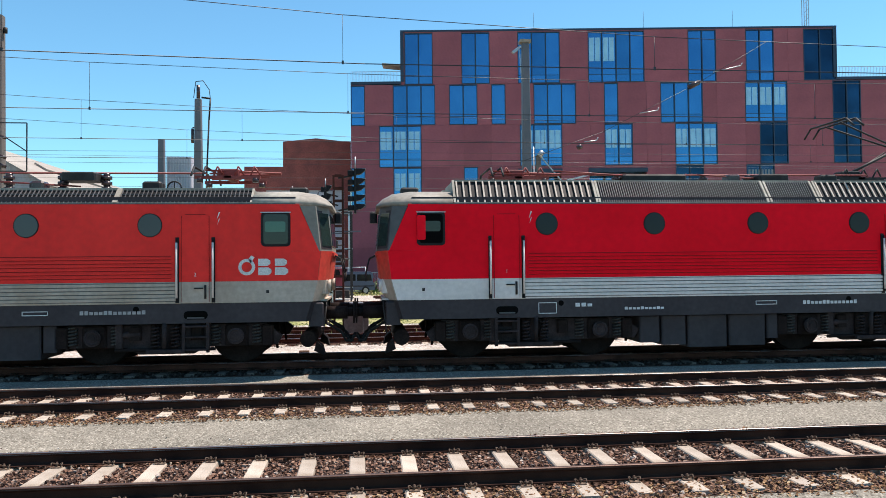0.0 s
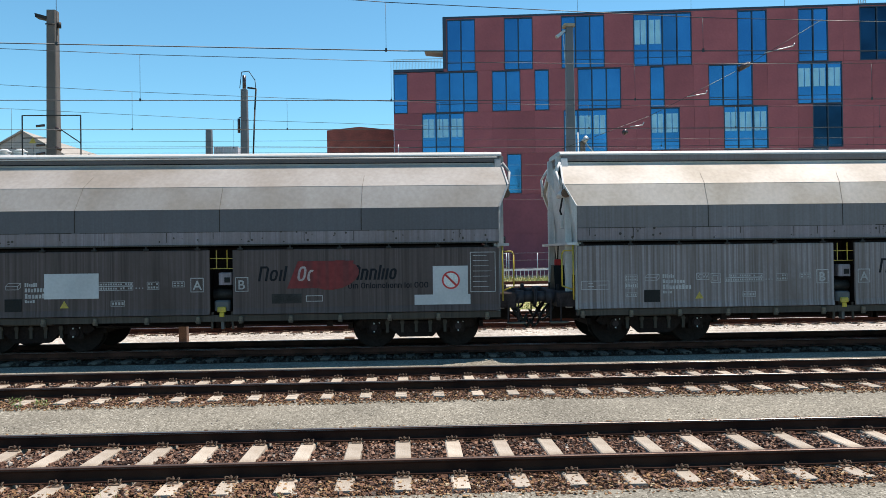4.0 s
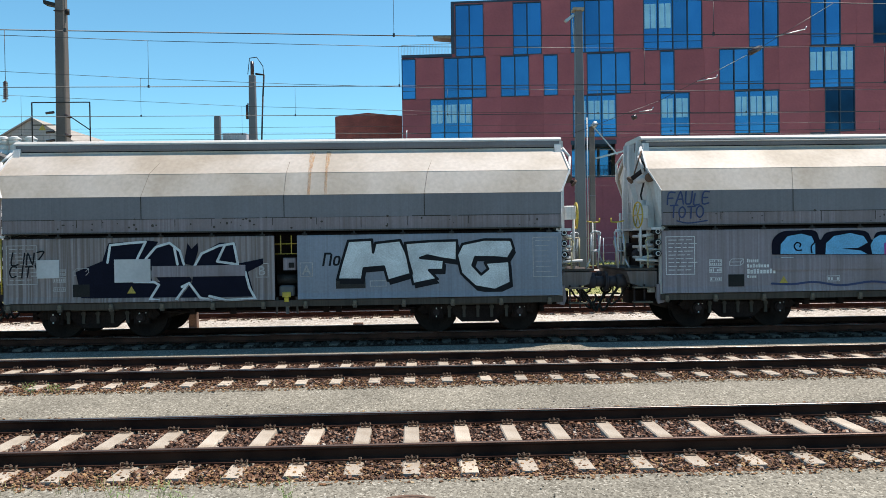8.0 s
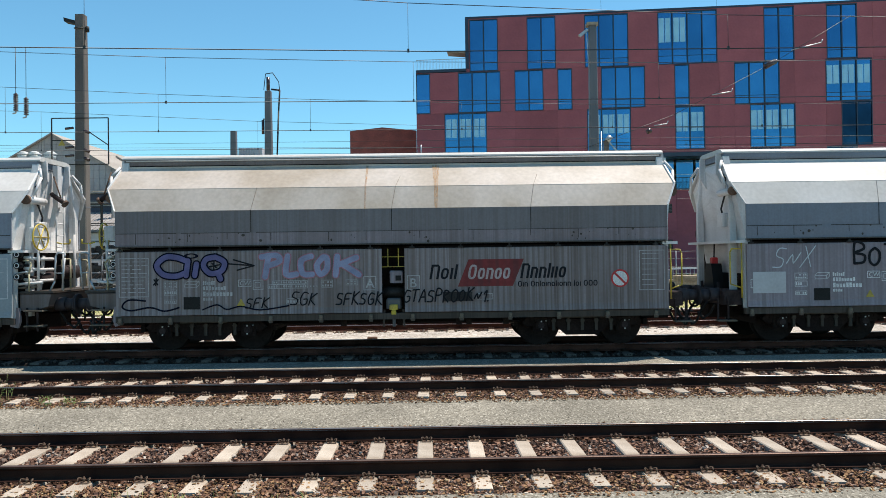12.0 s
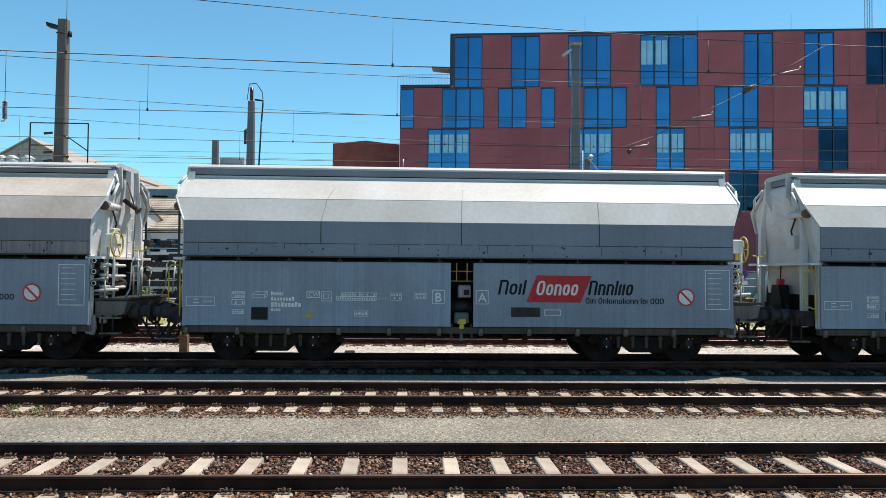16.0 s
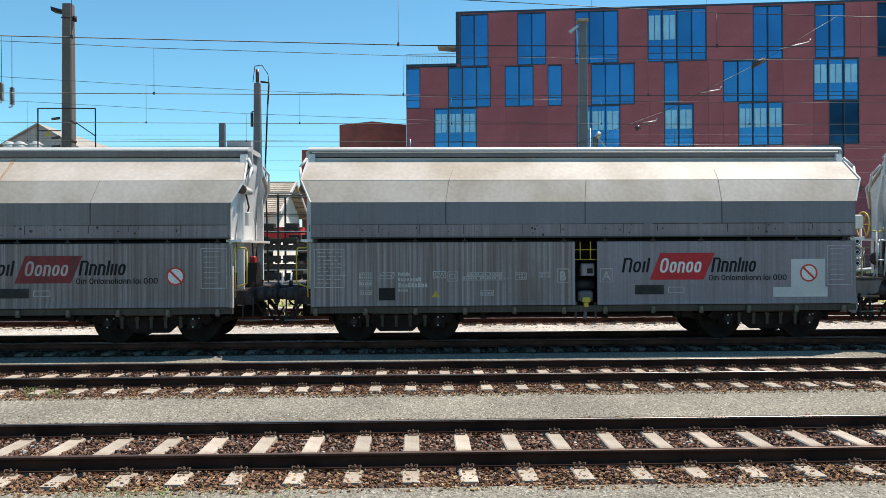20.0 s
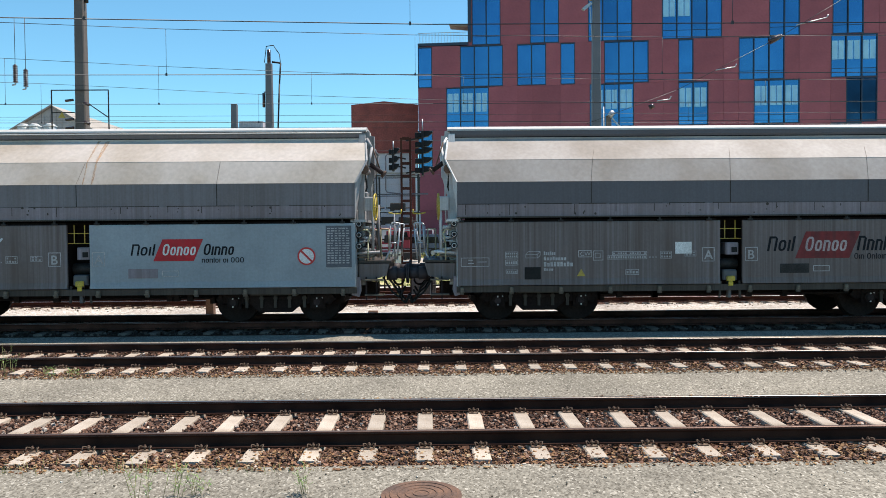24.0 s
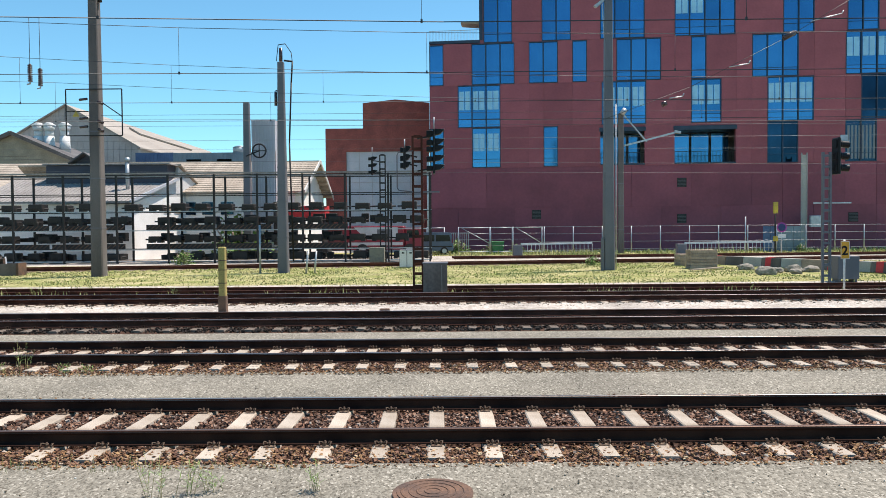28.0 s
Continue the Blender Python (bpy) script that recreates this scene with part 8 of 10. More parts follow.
loco_b = make_loco("bright red electric locomotive with a pale band and raised pantograph", False, True)
pantograph(loco_b, 4.35, True, 1, "steel_dark")
pantograph(loco_b, -4.0, False, 1, "panto_red")
loco_a = make_loco("faded red electric locomotive with a stained pale band", True, True)
pantograph(loco_a, -4.3, False, 1, "steel_dark")
pantograph(loco_a, 4.95, False, 1, "panto_red")
vehicles.append((loco_b, -14.56))
vehicles.append((loco_a, -29.99))

# ---- red office block ----
TURN = -math.degrees(math.atan(0.107))
MOD = 1.335
LEVELS = [(8.05, 11.79), (11.82, 15.79), (15.82, 19.66), (19.7, 24.62)]
OPEN = [[(0, 1), (3, 5), (8, 9), (23, 25), (28, 30)],
        [(2, 5), (12, 15), (18, 20), (23, 26), (29, 31), (34.2, 36.2)],
        [(0, 1), (3, 6), (7, 9), (10, 11), (13, 16), (18, 19), (22, 25), (28, 31), (34.2, 36.2), (39, 41)],
        [(3.85, 5.85), (7.9, 9.9), (11.9, 14.9), (16.9, 20.9), (24, 26), (28.1, 30.1), (32.2, 34.5)]]
LOGGIA = [(11.9, 14.9), (16.9, 20.95)]
block = thing("office_building", "dark red clad office block with staggered blue windows", "building", kind="", at=pose(-1.4, 70.4, 0.2, rz=TURN))
B_LEN, B_TOP0, B_TOP1 = 66.0, 24.85, 19.95


def wall_with_holes(x0, x1, z0, z1, holes, y0, y1):
    """A wall strip of one storey, pierced by holes (u0, u1) that run its full height or part of it."""
    out = []
    u = x0
    for a, b, h0, h1 in sorted(holes):
        if a > u:
            out.append((u, a, z0, z1))
        if h0 > z0:
            out.append((a, b, z0, h0))
        if h1 < z1:
            out.append((a, b, h1, z1))
        u = b
    if u < x1:
        out.append((u, x1, z0, z1))
    return [Mesh().box(a, b, y0, y1, c, d) for a, b, c, d in out]


BZ = 0.2
bounds = [(-0.2, 8.0), (8.0, 11.8), (11.8, 15.8), (15.8, 19.7), (19.7, 24.85)]
for k, (z0, z1) in enumerate(bounds):
    x0, x1 = (0.0, B_LEN) if k < 4 else (4.8, 46.1)
    holes = []
    if k:
        holes = [(a * MOD, b * MOD, LEVELS[k - 1][0], LEVELS[k - 1][1]) for a, b in OPEN[k - 1]]
        if k == 1:
            holes += [(a * MOD, b * MOD, 8.15, 11.3) for a, b in LOGGIA]
    for piece in wall_with_holes(x0, x1, z0 - BZ, z1 - BZ, [(a, b, c - BZ, d - BZ) for a, b, c, d in holes], 0.0, 0.45):
        part("wall", piece, "clad_low" if k == 0 else "clad", block)
part("side_wall", Mesh().box(0.0, 0.4, 0.452, 30, -0.4, 19.5), "clad", block)
part("rear_wall", Mesh().box(0.0, B_LEN, 30, 30.4, -0.4, 19.5).box(4.8, 46.1, 20, 20.4, 19.5, 24.6).box(4.8, 5.2, 0.452, 20, 19.52, 24.6).box(45.7, 46.1, 0.452, 20, 19.52, 24.6), "clad", block)
part("roof", Mesh().box(0.0, B_LEN, 0.452, 30, 19.5, 19.72).box(4.8, 46.1, 0.452, 20, 24.4, 24.6), "shed_grey", block, "flat roof")
part("floor_slab", Mesh().box(0.4, B_LEN, 0.6, 30, 7.6, 7.7).box(0.4, B_LEN, 0.6, 30, 11.5, 11.6).box(0.4, B_LEN, 0.6, 30, 15.5, 15.6).box(0.4, B_LEN, 6.0, 6.2, 0, 19.4), "concrete", block)
part("parapet", Mesh().box(0.0, 4.8, -0.06, 0.3, 19.55, 19.82).box(46.1, B_LEN, -0.06, 0.3, 19.55, 19.82).box(4.75, 46.15, -0.06, 0.3, 24.52, 24.7), "frame_blue", block, "dark metal roof edge")
part("corner_trim", Mesh().box(4.74, 5.06, -0.05, 0.5, 19.8, 24.6), "frame_blue", block)
part("corner_trim", Mesh().box(45.8, 46.14, -0.05, 0.5, 19.8, 24.6), "frame_blue", block)
# facade panels: thin sheets with open joints
panel_mesh = {}
rp = random.Random(5)
for k, (z0, z1) in enumerate(bounds[1:], 1):
    cols = sorted(OPEN[k - 1] + (LOGGIA if k == 1 else []))
    edges = [e for a, b in cols for e in (a, b)]
    lo, hi = (0.0, B_LEN / MOD) if k < 4 else (3.62, 34.5)
    u = lo
    spans = []
    for a, b in cols + [(hi, hi)]:
        while u < a - 0.3:
            v = min(a, u + rp.choice((1, 2, 2, 3)))
            if a - v < 0.3:
                v = a
            spans.append((u, v))
            u = v
        u = max(u, b)
    for a, b in spans:
        key = (round((b - a) * MOD, 3), round(z1 - z0, 2))
        if key not in panel_mesh:
            panel_mesh[key] = Mesh().box(0.008, key[0] - 0.008, -0.035, -0.002, 0.008, key[1] - 0.008).data("facade_panel", M["clad"])
        part("facade_panel", panel_mesh[key], "clad", block, at=pose(a * MOD, 0, z0 - BZ))
for z0, z1, mt in ((-0.2, 4.25, "clad_low"), (4.25, 8.0, "clad_low")):
    u = 0.0
    while u < B_LEN - 0.1:
        v = min(B_LEN, u + rp.choice((2.67, 4.0, 5.34, 5.34)))
        part("facade_panel", Mesh().box(u + 0.012, v - 0.012, -0.04, -0.002, z0 - BZ + 0.012, z1 - BZ - 0.012), mt, block)
        u = v


def window(a, b, z0, z1, dark=False, blinds=0):
    u0, u1 = a * MOD, b * MOD
    z0, z1 = z0 - BZ, z1 - BZ
    w = part("window", Mesh().box(u0, u1, -0.05, 0.2, z0, z0 + 0.08).box(u0, u1, -0.05, 0.2, z1 - 0.08, z1).box(u0, u0 + 0.07, -0.05, 0.2, z0 + 0.08, z1 - 0.08).box(u1 - 0.07, u1, -0.05, 0.2, z0 + 0.08, z1 - 0.08), "frame_blue", block, "tall dark-framed window band")
    n = max(1, round(b - a))
    for k in range(n):
        x0, x1 = u0 + (u1 - u0) * k / n, u0 + (u1 - u0) * (k + 1) / n
        if k:
            part("mullion", Mesh().box(x0 - 0.045, x0 + 0.045, -0.07, 0.16, z0 + 0.08, z1 - 0.08), "frame_blue", w)
        part("pane", Mesh().box(x0 + 0.06, x1 - 0.06, 0.05, 0.07, z0 + 0.82, z1 - 0.082), "pane_dark" if dark else "pane", w)
        part("pane", Mesh().box(x0 + 0.06, x1 - 0.06, 0.05, 0.07, z0 + 0.082, z0 + 0.78), "pane_dark" if dark else "pane", w)
        part("transom", Mesh().box(x0 + 0.05, x1 - 0.05, 0.02, 0.06, z0 + 0.78, z0 + 0.82), "frame_blue", w)
        if k < blinds:
            for j in (0, 1):
                bw = (x1 - x0 - 0.2) / 2
                part("blind", Mesh().box(x0 + 0.12 + j * bw, x0 + 0.04 + (j + 1) * bw, 0.03, 0.048, z0 + (z1 - z0) * 0.42, z1 - 0.35 - (z1 - z0) * 0.05), "blind", w, "pale reflection-like inner window")


BLINDS = {(1, 2): 3, (1, 12): 3, (1, 18): 2, (1, 23): 3, (2, 28): 3, (3, 16.9): 2, (0, 3): 2}
# windows whose pane colour holds a dark reflection
DARK = {(0, 28), (0, 23), (2, 34.2), (1, 29), (1, 34.2), (3, 32.2), (2, 39)}
for k, cols in enumerate(OPEN):
    for a, b in cols:
        window(a, b, LEVELS[k][0], LEVELS[k][1], (k, a) in DARK, BLINDS.get((k, a), 0))
for k in range(8):
    part("curtain", Mesh().box(28.15 * MOD + k * 0.31, 28.15 * MOD + k * 0.31 + 0.2, 0.032, 0.046, 8.1, 11.1), "curtain", block, "grey curtain fold behind the glass")
for a, b in LOGGIA:
    lg = part("loggia", Mesh().box(a * MOD - 0.1, b * MOD + 0.1, -0.12, 0.1, 10.98, 11.35), "frame_blue", block, "recessed loggia with dark frame")
    part("ceiling_slab", Mesh().box(a * MOD, b * MOD, 0.46, 2.4, 11.0, 11.1), "frame_blue", lg)
    part("floor_slab", Mesh().box(a * MOD, b * MOD, -0.08, 2.4, 7.88, 8.02), "frame_blue", lg)
    for k in range(3):
        x0 = a * MOD + 0.2 + k * (b - a) * MOD / 3
        part("pane", Mesh().box(x0, x0 + (b - a) * MOD / 3 - 0.25, 2.3, 2.34, 8.05, 10.9), "pane", lg)
    rl = Mesh().box(a * MOD, b * MOD, 0.02, 0.06, 9.0, 9.05)
    for k in range(int((b - a) * MOD / 0.12)):
        rl.box(a * MOD + k * 0.12, a * MOD + k * 0.12 + 0.02, 0.03, 0.05, 8.03, 9.0)
    part("balustrade", rl, "steel_dark", lg)
for u, z in ((23.2, 6.2), (23.2, 2.9), (38.1, 2.9), (10.0, 3.4)):
    v = part("vent", Mesh().box(u - 0.42, u + 0.42, -0.07, -0.042, z - 0.42, z + 0.42), "steel_dark", block, "dark louvred vent")
    for k in range(6):
        part("slat", Mesh().box(u - 0.38, u + 0.38, -0.09, -0.07, z - 0.36 + k * 0.13, z - 0.31 + k * 0.13), "loco_grey", v)
for u0, u1 in ((0.0, 4.75), (46.3, 64.0)):
    rl = Mesh().box(u0, u1, 0.1, 0.14, 20.78, 20.83)
    for k in range(int((u1 - u0) / 0.14)):
        rl.box(u0 + k * 0.14, u0 + k * 0.14 + 0.02, 0.11, 0.13, 19.82, 20.78)
    part("roof_railing", rl, "galv", block, "thin roof terrace railing")
part("downpipe", Mesh().cyl((-0.22, -0.1, 0.2), (-0.22, -0.1, 9.0), 0.1, 10), "white", block, "white downpipe at the corner")
part("canopy", Mesh().sheet([(2.95, 0.6, 21.6), (4.75, 0.3, 21.4), (4.75, 2.0, 21.4), (2.95, 2.0, 21.6)], (0, 0, 0.16)), "roof_tan", block, "small terrace canopy")
for u in (18.0, 20.5, 26.0, 29.0, 36.5, 38.0):
    part("roof_unit", Mesh().cham(u, u + 1.8, 2.0, 3.5, 24.6, 25.05, 0.05), "shed_light", block)
for u in (17.5, 28.0, 36.5):
    part("lightning_rod", Mesh().cyl((u, 0.4, 24.7), (u, 0.4, 26.4), 0.012, 5), "steel_dark", block)
mastpart = Mesh()
for dx, dy in ((0, 0), (0.45, 0), (0, 0.45), (0.45, 0.45)):
    mastpart.box(44.6 + dx, 44.66 + dx, 3 + dy, 3.06 + dy, 24.6, 31.0)
for k in range(14):
    mastpart.beam((44.63, 3.0, 24.8 + k * 0.44), (45.08, 3.0, 25.2 + k * 0.44), 0.04, 0.04)
part("roof_mast", mastpart, "galv", block, "lattice radio mast on the roof")

# ---- brick hall beside it ----
hall = thing("brick_hall", "old brick hall with a large pale gate", "building", at=pose(0, 74, 0))
for piece in wall_with_holes(-11.9, -1.55, 0.0, 12.4, [(-9.85, -2.2, 0.0, 10.1)], 0, 0.5):
    part("wall", piece, "brick", hall)
part("wall", Mesh().sheet([(-8.15, 0, 12.4), (-1.5, 0, 12.4), (-1.5, 0, 14.9), (-4.9, 0, 15.25), (-8.15, 0, 14.9)], (0, 0.5, 0)).box(-11.9, -11.4, 0.5, 20, 0, 12.4), "brick", hall, "dark brick wall")
part("roof", Mesh().box(-11.9, -1.5, 0.6, 20, 12.0, 12.4), "roof_grey", hall)
part("gate", Mesh().box(-9.85, -2.2, 0.2, 0.3, 0.0, 10.1), "shed_light", hall, "pale grey sheet gate")
gj = Mesh()
for k in range(6):
    gj.box(-9.85 + k * 1.275, -9.82 + k * 1.275, 0.17, 0.2, 0, 10.1)
gj.box(-9.85, -2.2, 0.17, 0.2, 7.0, 7.04).box(-9.85, -2.2, 0.17, 0.2, 3.6, 3.64)
part("gate_joint", gj, "shed_grey", hall)

# ---- masts, wires, signals ----
def concrete_mast(label, x, y, z0, h, w0, w1, material="mast"):
    t = thing("catenary_mast", label, "mast", "catenary masts", at=pose(x, y, z0))
    m = Mesh()
    a, b, c = w0 / 2, w1 / 2, 0.18
    ring = lambda s, z: [(-s * (1 - c), -s, z), (s * (1 - c), -s, z), (s, -s * (1 - c), z), (s, s * (1 - c), z), (s * (1 - c), s, z), (-s * (1 - c), s, z), (-s, s * (1 - c), z), (-s, -s * (1 - c), z)]
    v = ring(a, -0.3) + ring(b, h)
    m.add(v, [(i, (i + 1) % 8, 8 + (i + 1) % 8, 8 + i) for i in range(8)] + [tuple(range(7, -1, -1)), tuple(range(8, 16))])
    part("shaft", m, material, t)
    for z in (h * 0.17, h * 0.34, h * 0.5):
        s = (w0 + (w1 - w0) * z / h) / 2 + 0.008
        part("band", Mesh().box(-s, s, -s, s, z, z + 0.05), "mast_steel", t)
    return t


mast1 = concrete_mast("tall tapered concrete mast with a floodlight", -16.72, 35.6, 0.1, 14.0, 0.58, 0.42)
part("floodlight", Mesh().prism([(-0.75, 13.85), (-0.2, 13.7), (-0.22, 13.55), (-0.72, 13.66)], -0.2, 0.2, "y").beam((-0.25, 0, 13.65), (0.0, 0, 13.2), 0.06, 0.06), "steel_dark", mast1, "grey floodlight head")
part("lamp_ring", Mesh().cyl((0.3, 0, 13.2), (0.3, 0, 13.45), 0.09, 8).cyl((-0.2, -0.3, 13.3), (0.25, -0.3, 13.3), 0.03, 6), "steel_dark", mast1)
fr = Mesh()
for x0, z0, x1, z1 in ((-1.27, 9.0, 1.4, 9.0), (-1.27, 6.8, 1.4, 6.8), (-1.27, 6.8, -1.27, 9.0), (1.4, 6.8, 1.4, 9.0), (-1.27, 7.95, -0.2, 7.95), (0.4, 8.4, 1.4, 7.7)):
    fr.beam((x0, -0.35, z0), (x1, -0.35, z1), 0.045, 0.045)
part("switch_frame", fr, "steel_dark", mast1, "thin square switch frame")
for z in (7.2, 7.6, 8.5):
    part("insulator", Mesh().cyl((-0.62, -0.36, z), (-0.25, -0.36, z + 0.04), 0.06, 8), "insul", mast1)
    part("insulator", Mesh().cyl((0.25, -0.36, z - 0.1), (0.5, -0.36, z - 0.2), 0.07, 8), "insul", mast1)
part("warning_sign", Mesh().prism([(-0.95, 7.7), (-0.62, 7.7), (-0.78, 7.98)], -0.39, -0.37, "y"), "yellow", mast1, "yellow warning triangle")
mast2 = concrete_mast("grey mast with a cable end and pipe", -8.17, 37.2, 0.17, 10.55, 0.53, 0.30, "mast_steel")
part("cable_pipe", Mesh().tube([(0.55, -0.2, 0.6), (0.42, -0.2, 6.5), (0.55, -0.2, 9.5), (0.62, -0.2, 10.55), (0.2, -0.2, 10.6)], 0.045, 6), "black", mast2, "black cable down the mast")
part("cable_loop", Mesh().tube([(-0.2, -0.1, 10.6), (-0.1, -0.1, 11.4), (0.25, -0.1, 11.45), (0.55, -0.1, 11.0), (0.6, -0.1, 10.5)], 0.02, 6), "black", mast2)
part("insulator", Mesh().cyl((0, 0, 10.6), (0, 0, 11.25), 0.09, 8).cyl((-0.28, 0, 8.4), (-0.28, 0, 9.1), 0.07, 8).cyl((-0.28, 0, 9.15), (-0.1, 0, 9.15), 0.03, 6), "insul", mast2, "brown insulator")
mast3 = concrete_mast("tall grey mast with a small lamp at its head", 8.24, 37.4, 0.05, 13.9, 0.55, 0.36, "mast_steel")
part("head_plate", Mesh().box(-0.3, 0.25, -0.25, 0.25, 13.85, 14.0), "roof_tan", mast3)
part("lamp", Mesh().prism([(-0.72, 13.4), (-0.3, 13.7), (-0.2, 13.62), (-0.6, 13.3)], -0.12, 0.12, "y").beam((-0.3, 0, 13.5), (-0.2, 0, 11.8), 0.04, 0.04), "galv", mast3, "small lamp bracket")
part("cable_box", Mesh().cham(-0.42, -0.28, -0.3, -0.05, 0.0, 1.1, 0.02).cham(-0.4, -0.28, -0.28, -0.05, 1.1, 1.75, 0.02), "mast_steel", mast3)
part("pipe", Mesh().cyl((0.4, 0.1, 0.0), (0.4, 0.1, 8.5), 0.03, 6), "galv", mast3, "thin cable pipe")
mast4 = concrete_mast("slim pale mast with a tensioning arm", 14.1, 59.5, 0.24, 11.2, 0.45, 0.38, "mast")
part("bracket_arm", Mesh().beam((0.2, -0.3, 11.0), (2.0, -0.3, 8.9), 0.1, 0.1).beam((0.2, -0.3, 8.6), (4.2, -0.3, 9.6), 0.14, 0.14).beam((4.2, -0.3, 9.7), (4.7, -0.3, 9.6), 0.2, 0.2).cyl((0, -0.3, 11.1), (0.3, -0.3, 11.5), 0.22, 8), "galv", mast4, "pale bracket arm")
mast5 = concrete_mast("dark mast with a tensioning wheel", -14.8, 55.5, 0.24, 11.6, 0.62, 0.42, "mast_steel")
part("tension_wheel", Mesh().ring((1.0, -0.4, 8.0), (0, 1, 0), 0.5, 0.06, 20, 6).beam((0.55, -0.4, 8.0), (1.45, -0.4, 8.0), 0.06, 0.06).beam((1.0, -0.4, 7.55), (1.0, -0.4, 8.45), 0.06, 0.06).beam((0, -0.4, 7.6), (1.0, -0.4, 8.0), 0.08, 0.08), "steel_dark", mast5, "dark spoked tension wheel")
part("tension_weight", Mesh().cyl((2.2, -0.4, 1.0), (2.2, -0.4, 4.2), 0.2, 10).cyl((2.2, -0.4, 4.2), (2.2, -0.4, 8.0), 0.02, 5), "steel_dark", mast5)


def lattice(name, label, x, y, z0, h, w, material):
    t = thing(name, label, "signal" if "signal" in name else "mast", at=pose(x, y, z0))
    for dx in (-w / 2, w / 2):
        part("upright", Mesh().box(dx - 0.035, dx + 0.035, -0.06, 0.06, -0.2, h), material, t)
    z = 0.25
    while z < h:
        part("rung", Mesh().box(-w / 2 + 0.036, w / 2 - 0.036, -0.05, 0.05, z, z + 0.09), material, t)
        z += 0.42
    return t


def side_head(t, dx, heights, reach, rod=0.0):
    """A signal head that faces along the track to the right: a board seen edge-on, hoods before it, lamp cases behind."""
    lo, hi = min(heights) - reach * 0.5, max(heights) + reach * 0.4
    part("signal_board", Mesh().cham(dx - 0.04, dx + 0.03, -0.24, 0.2, lo, hi, 0.015), "black", t, "black signal board seen edge-on")
    for z in heights:
        h = part("lamp_hood", Mesh().prism([(dx + 0.03, z - 0.06), (dx + reach * 0.55, z - 0.03), (dx + reach, z + 0.1), (dx + reach, z + 0.13), (dx + 0.03, z + 0.15)], -0.14, 0.1, "y"), "black", t, "black lamp hood")
        part("hood_edge", Mesh().box(dx + reach * 0.7, dx + reach + 0.01, -0.13, 0.09, z + 0.131, z + 0.145), "galv", h)
        part("lamp_case", Mesh().cham(dx - reach * 0.75, dx - 0.04, -0.12, 0.08, z - 0.07, z + 0.1, 0.02), "black", t, "black lamp case")
    if rod:
        part("rod", Mesh().cyl((dx, 0, hi), (dx, 0, hi + rod), 0.02, 6), "galv", t, "pale rod on the signal head")
    part("ladder_arm", Mesh().beam((dx, 0, hi - 0.2), (0, 0, hi - 0.3), 0.05, 0.05).beam((dx, 0, lo + 0.2), (0, 0, lo + 0.1), 0.05, 0.05), "steel_dark", t)


sig_l = lattice("light_signal", "rusty lattice post with black light signals", -0.93, 24.95, 0.12, 5.35, 0.30, "rail_red")
side_head(sig_l, 0.57, (5.42, 5.1, 4.88, 4.55, 4.24), 0.34, 0.42)
side_head(sig_l, -0.42, (4.86, 4.58, 4.34), 0.2, 0.3)
part("bracket", Mesh().tube([(-0.15, -0.1, 4.84), (-0.62, -0.1, 4.8), (-0.68, -0.1, 4.7), (-0.68, -0.1, 3.6), (-0.62, -0.1, 3.52), (-0.15, -0.1, 3.47)], 0.018, 6), "mast_steel", sig_l, "thin bent tube bracket")
part("cross_arm", Mesh().beam((0.1, 0, 3.47), (0.74, 0, 3.47), 0.05, 0.05), "mast_steel", sig_l)
part("foot_plate", Mesh().box(-0.25, 0.25, -0.12, 0.12, -0.02, 0.06), "rust", sig_l)
cab_l = thing("relay_cabinet", "rusty grey relay cabinet beside the signal", "cabinet", at=pose(-0.36, 24.9, 0.12))
part("body", Mesh().cham(-0.4, 0.41, -0.3, 0.3, 0.05, 1.08, 0.015).box(-0.42, 0.43, -0.33, 0.33, 0.0, 0.05), "cab_brown", cab_l)
part("lid", Mesh().cham(-0.42, 0.43, -0.32, 0.32, 1.06, 1.1, 0.01), "mast_steel", cab_l)
part("door", Mesh().box(-0.37, 0.2, -0.315, -0.302, 0.1, 1.02), "cab_brown", cab_l)
part("door_edge", Mesh().box(0.22, 0.235, -0.312, -0.302, 0.1, 1.02), "concrete", cab_l)
sig_far = lattice("light_signal", "slim lattice signal in front of the racks", -3.75, 44.5, 0.2, 6.6, 0.32, "steel_dark")
side_head(sig_far, -0.62, (6.35, 5.95, 5.55), 0.3, 0.6)
box_far = thing("relay_cabinet", "beige cabinet at the rack's foot", "cabinet", at=pose(-4.09, 44.2, 0.2))
part("body", Mesh().cham(-0.45, 0.45, -0.3, 0.3, 0.0, 1.06, 0.02), "boards", box_far)
part("door", Mesh().box(-0.4, 0.4, -0.315, -0.302, 0.06, 0.98), "boards", box_far)
box_far2 = thing("relay_cabinet", "pale green double cabinet", "cabinet", at=pose(-2.15, 41.2, 0.2))
part("body", Mesh().cham(-0.42, 0.42, -0.25, 0.25, 0.0, 1.0, 0.02), "mast_steel", box_far2)
for x in (-0.4, 0.02):
    dr = part("door", Mesh().box(x, x + 0.38, -0.265, -0.252, 0.05, 0.96), "pale_sheet", box_far2, "pale cabinet door")
    part("vent", Mesh().box(x + 0.12, x + 0.26, -0.27, -0.266, 0.78, 0.86), "steel_dark", dr)
sig_r = lattice("light_signal", "grey lattice post with a black light signal", 14.7, 28.6, 0.12, 5.05, 0.28, "mast_steel")
part("signal_board", Mesh().cham(0.3, 0.42, -0.3, 0.25, 4.2, 5.6, 0.05), "black", sig_r, "black signal board seen edge-on")
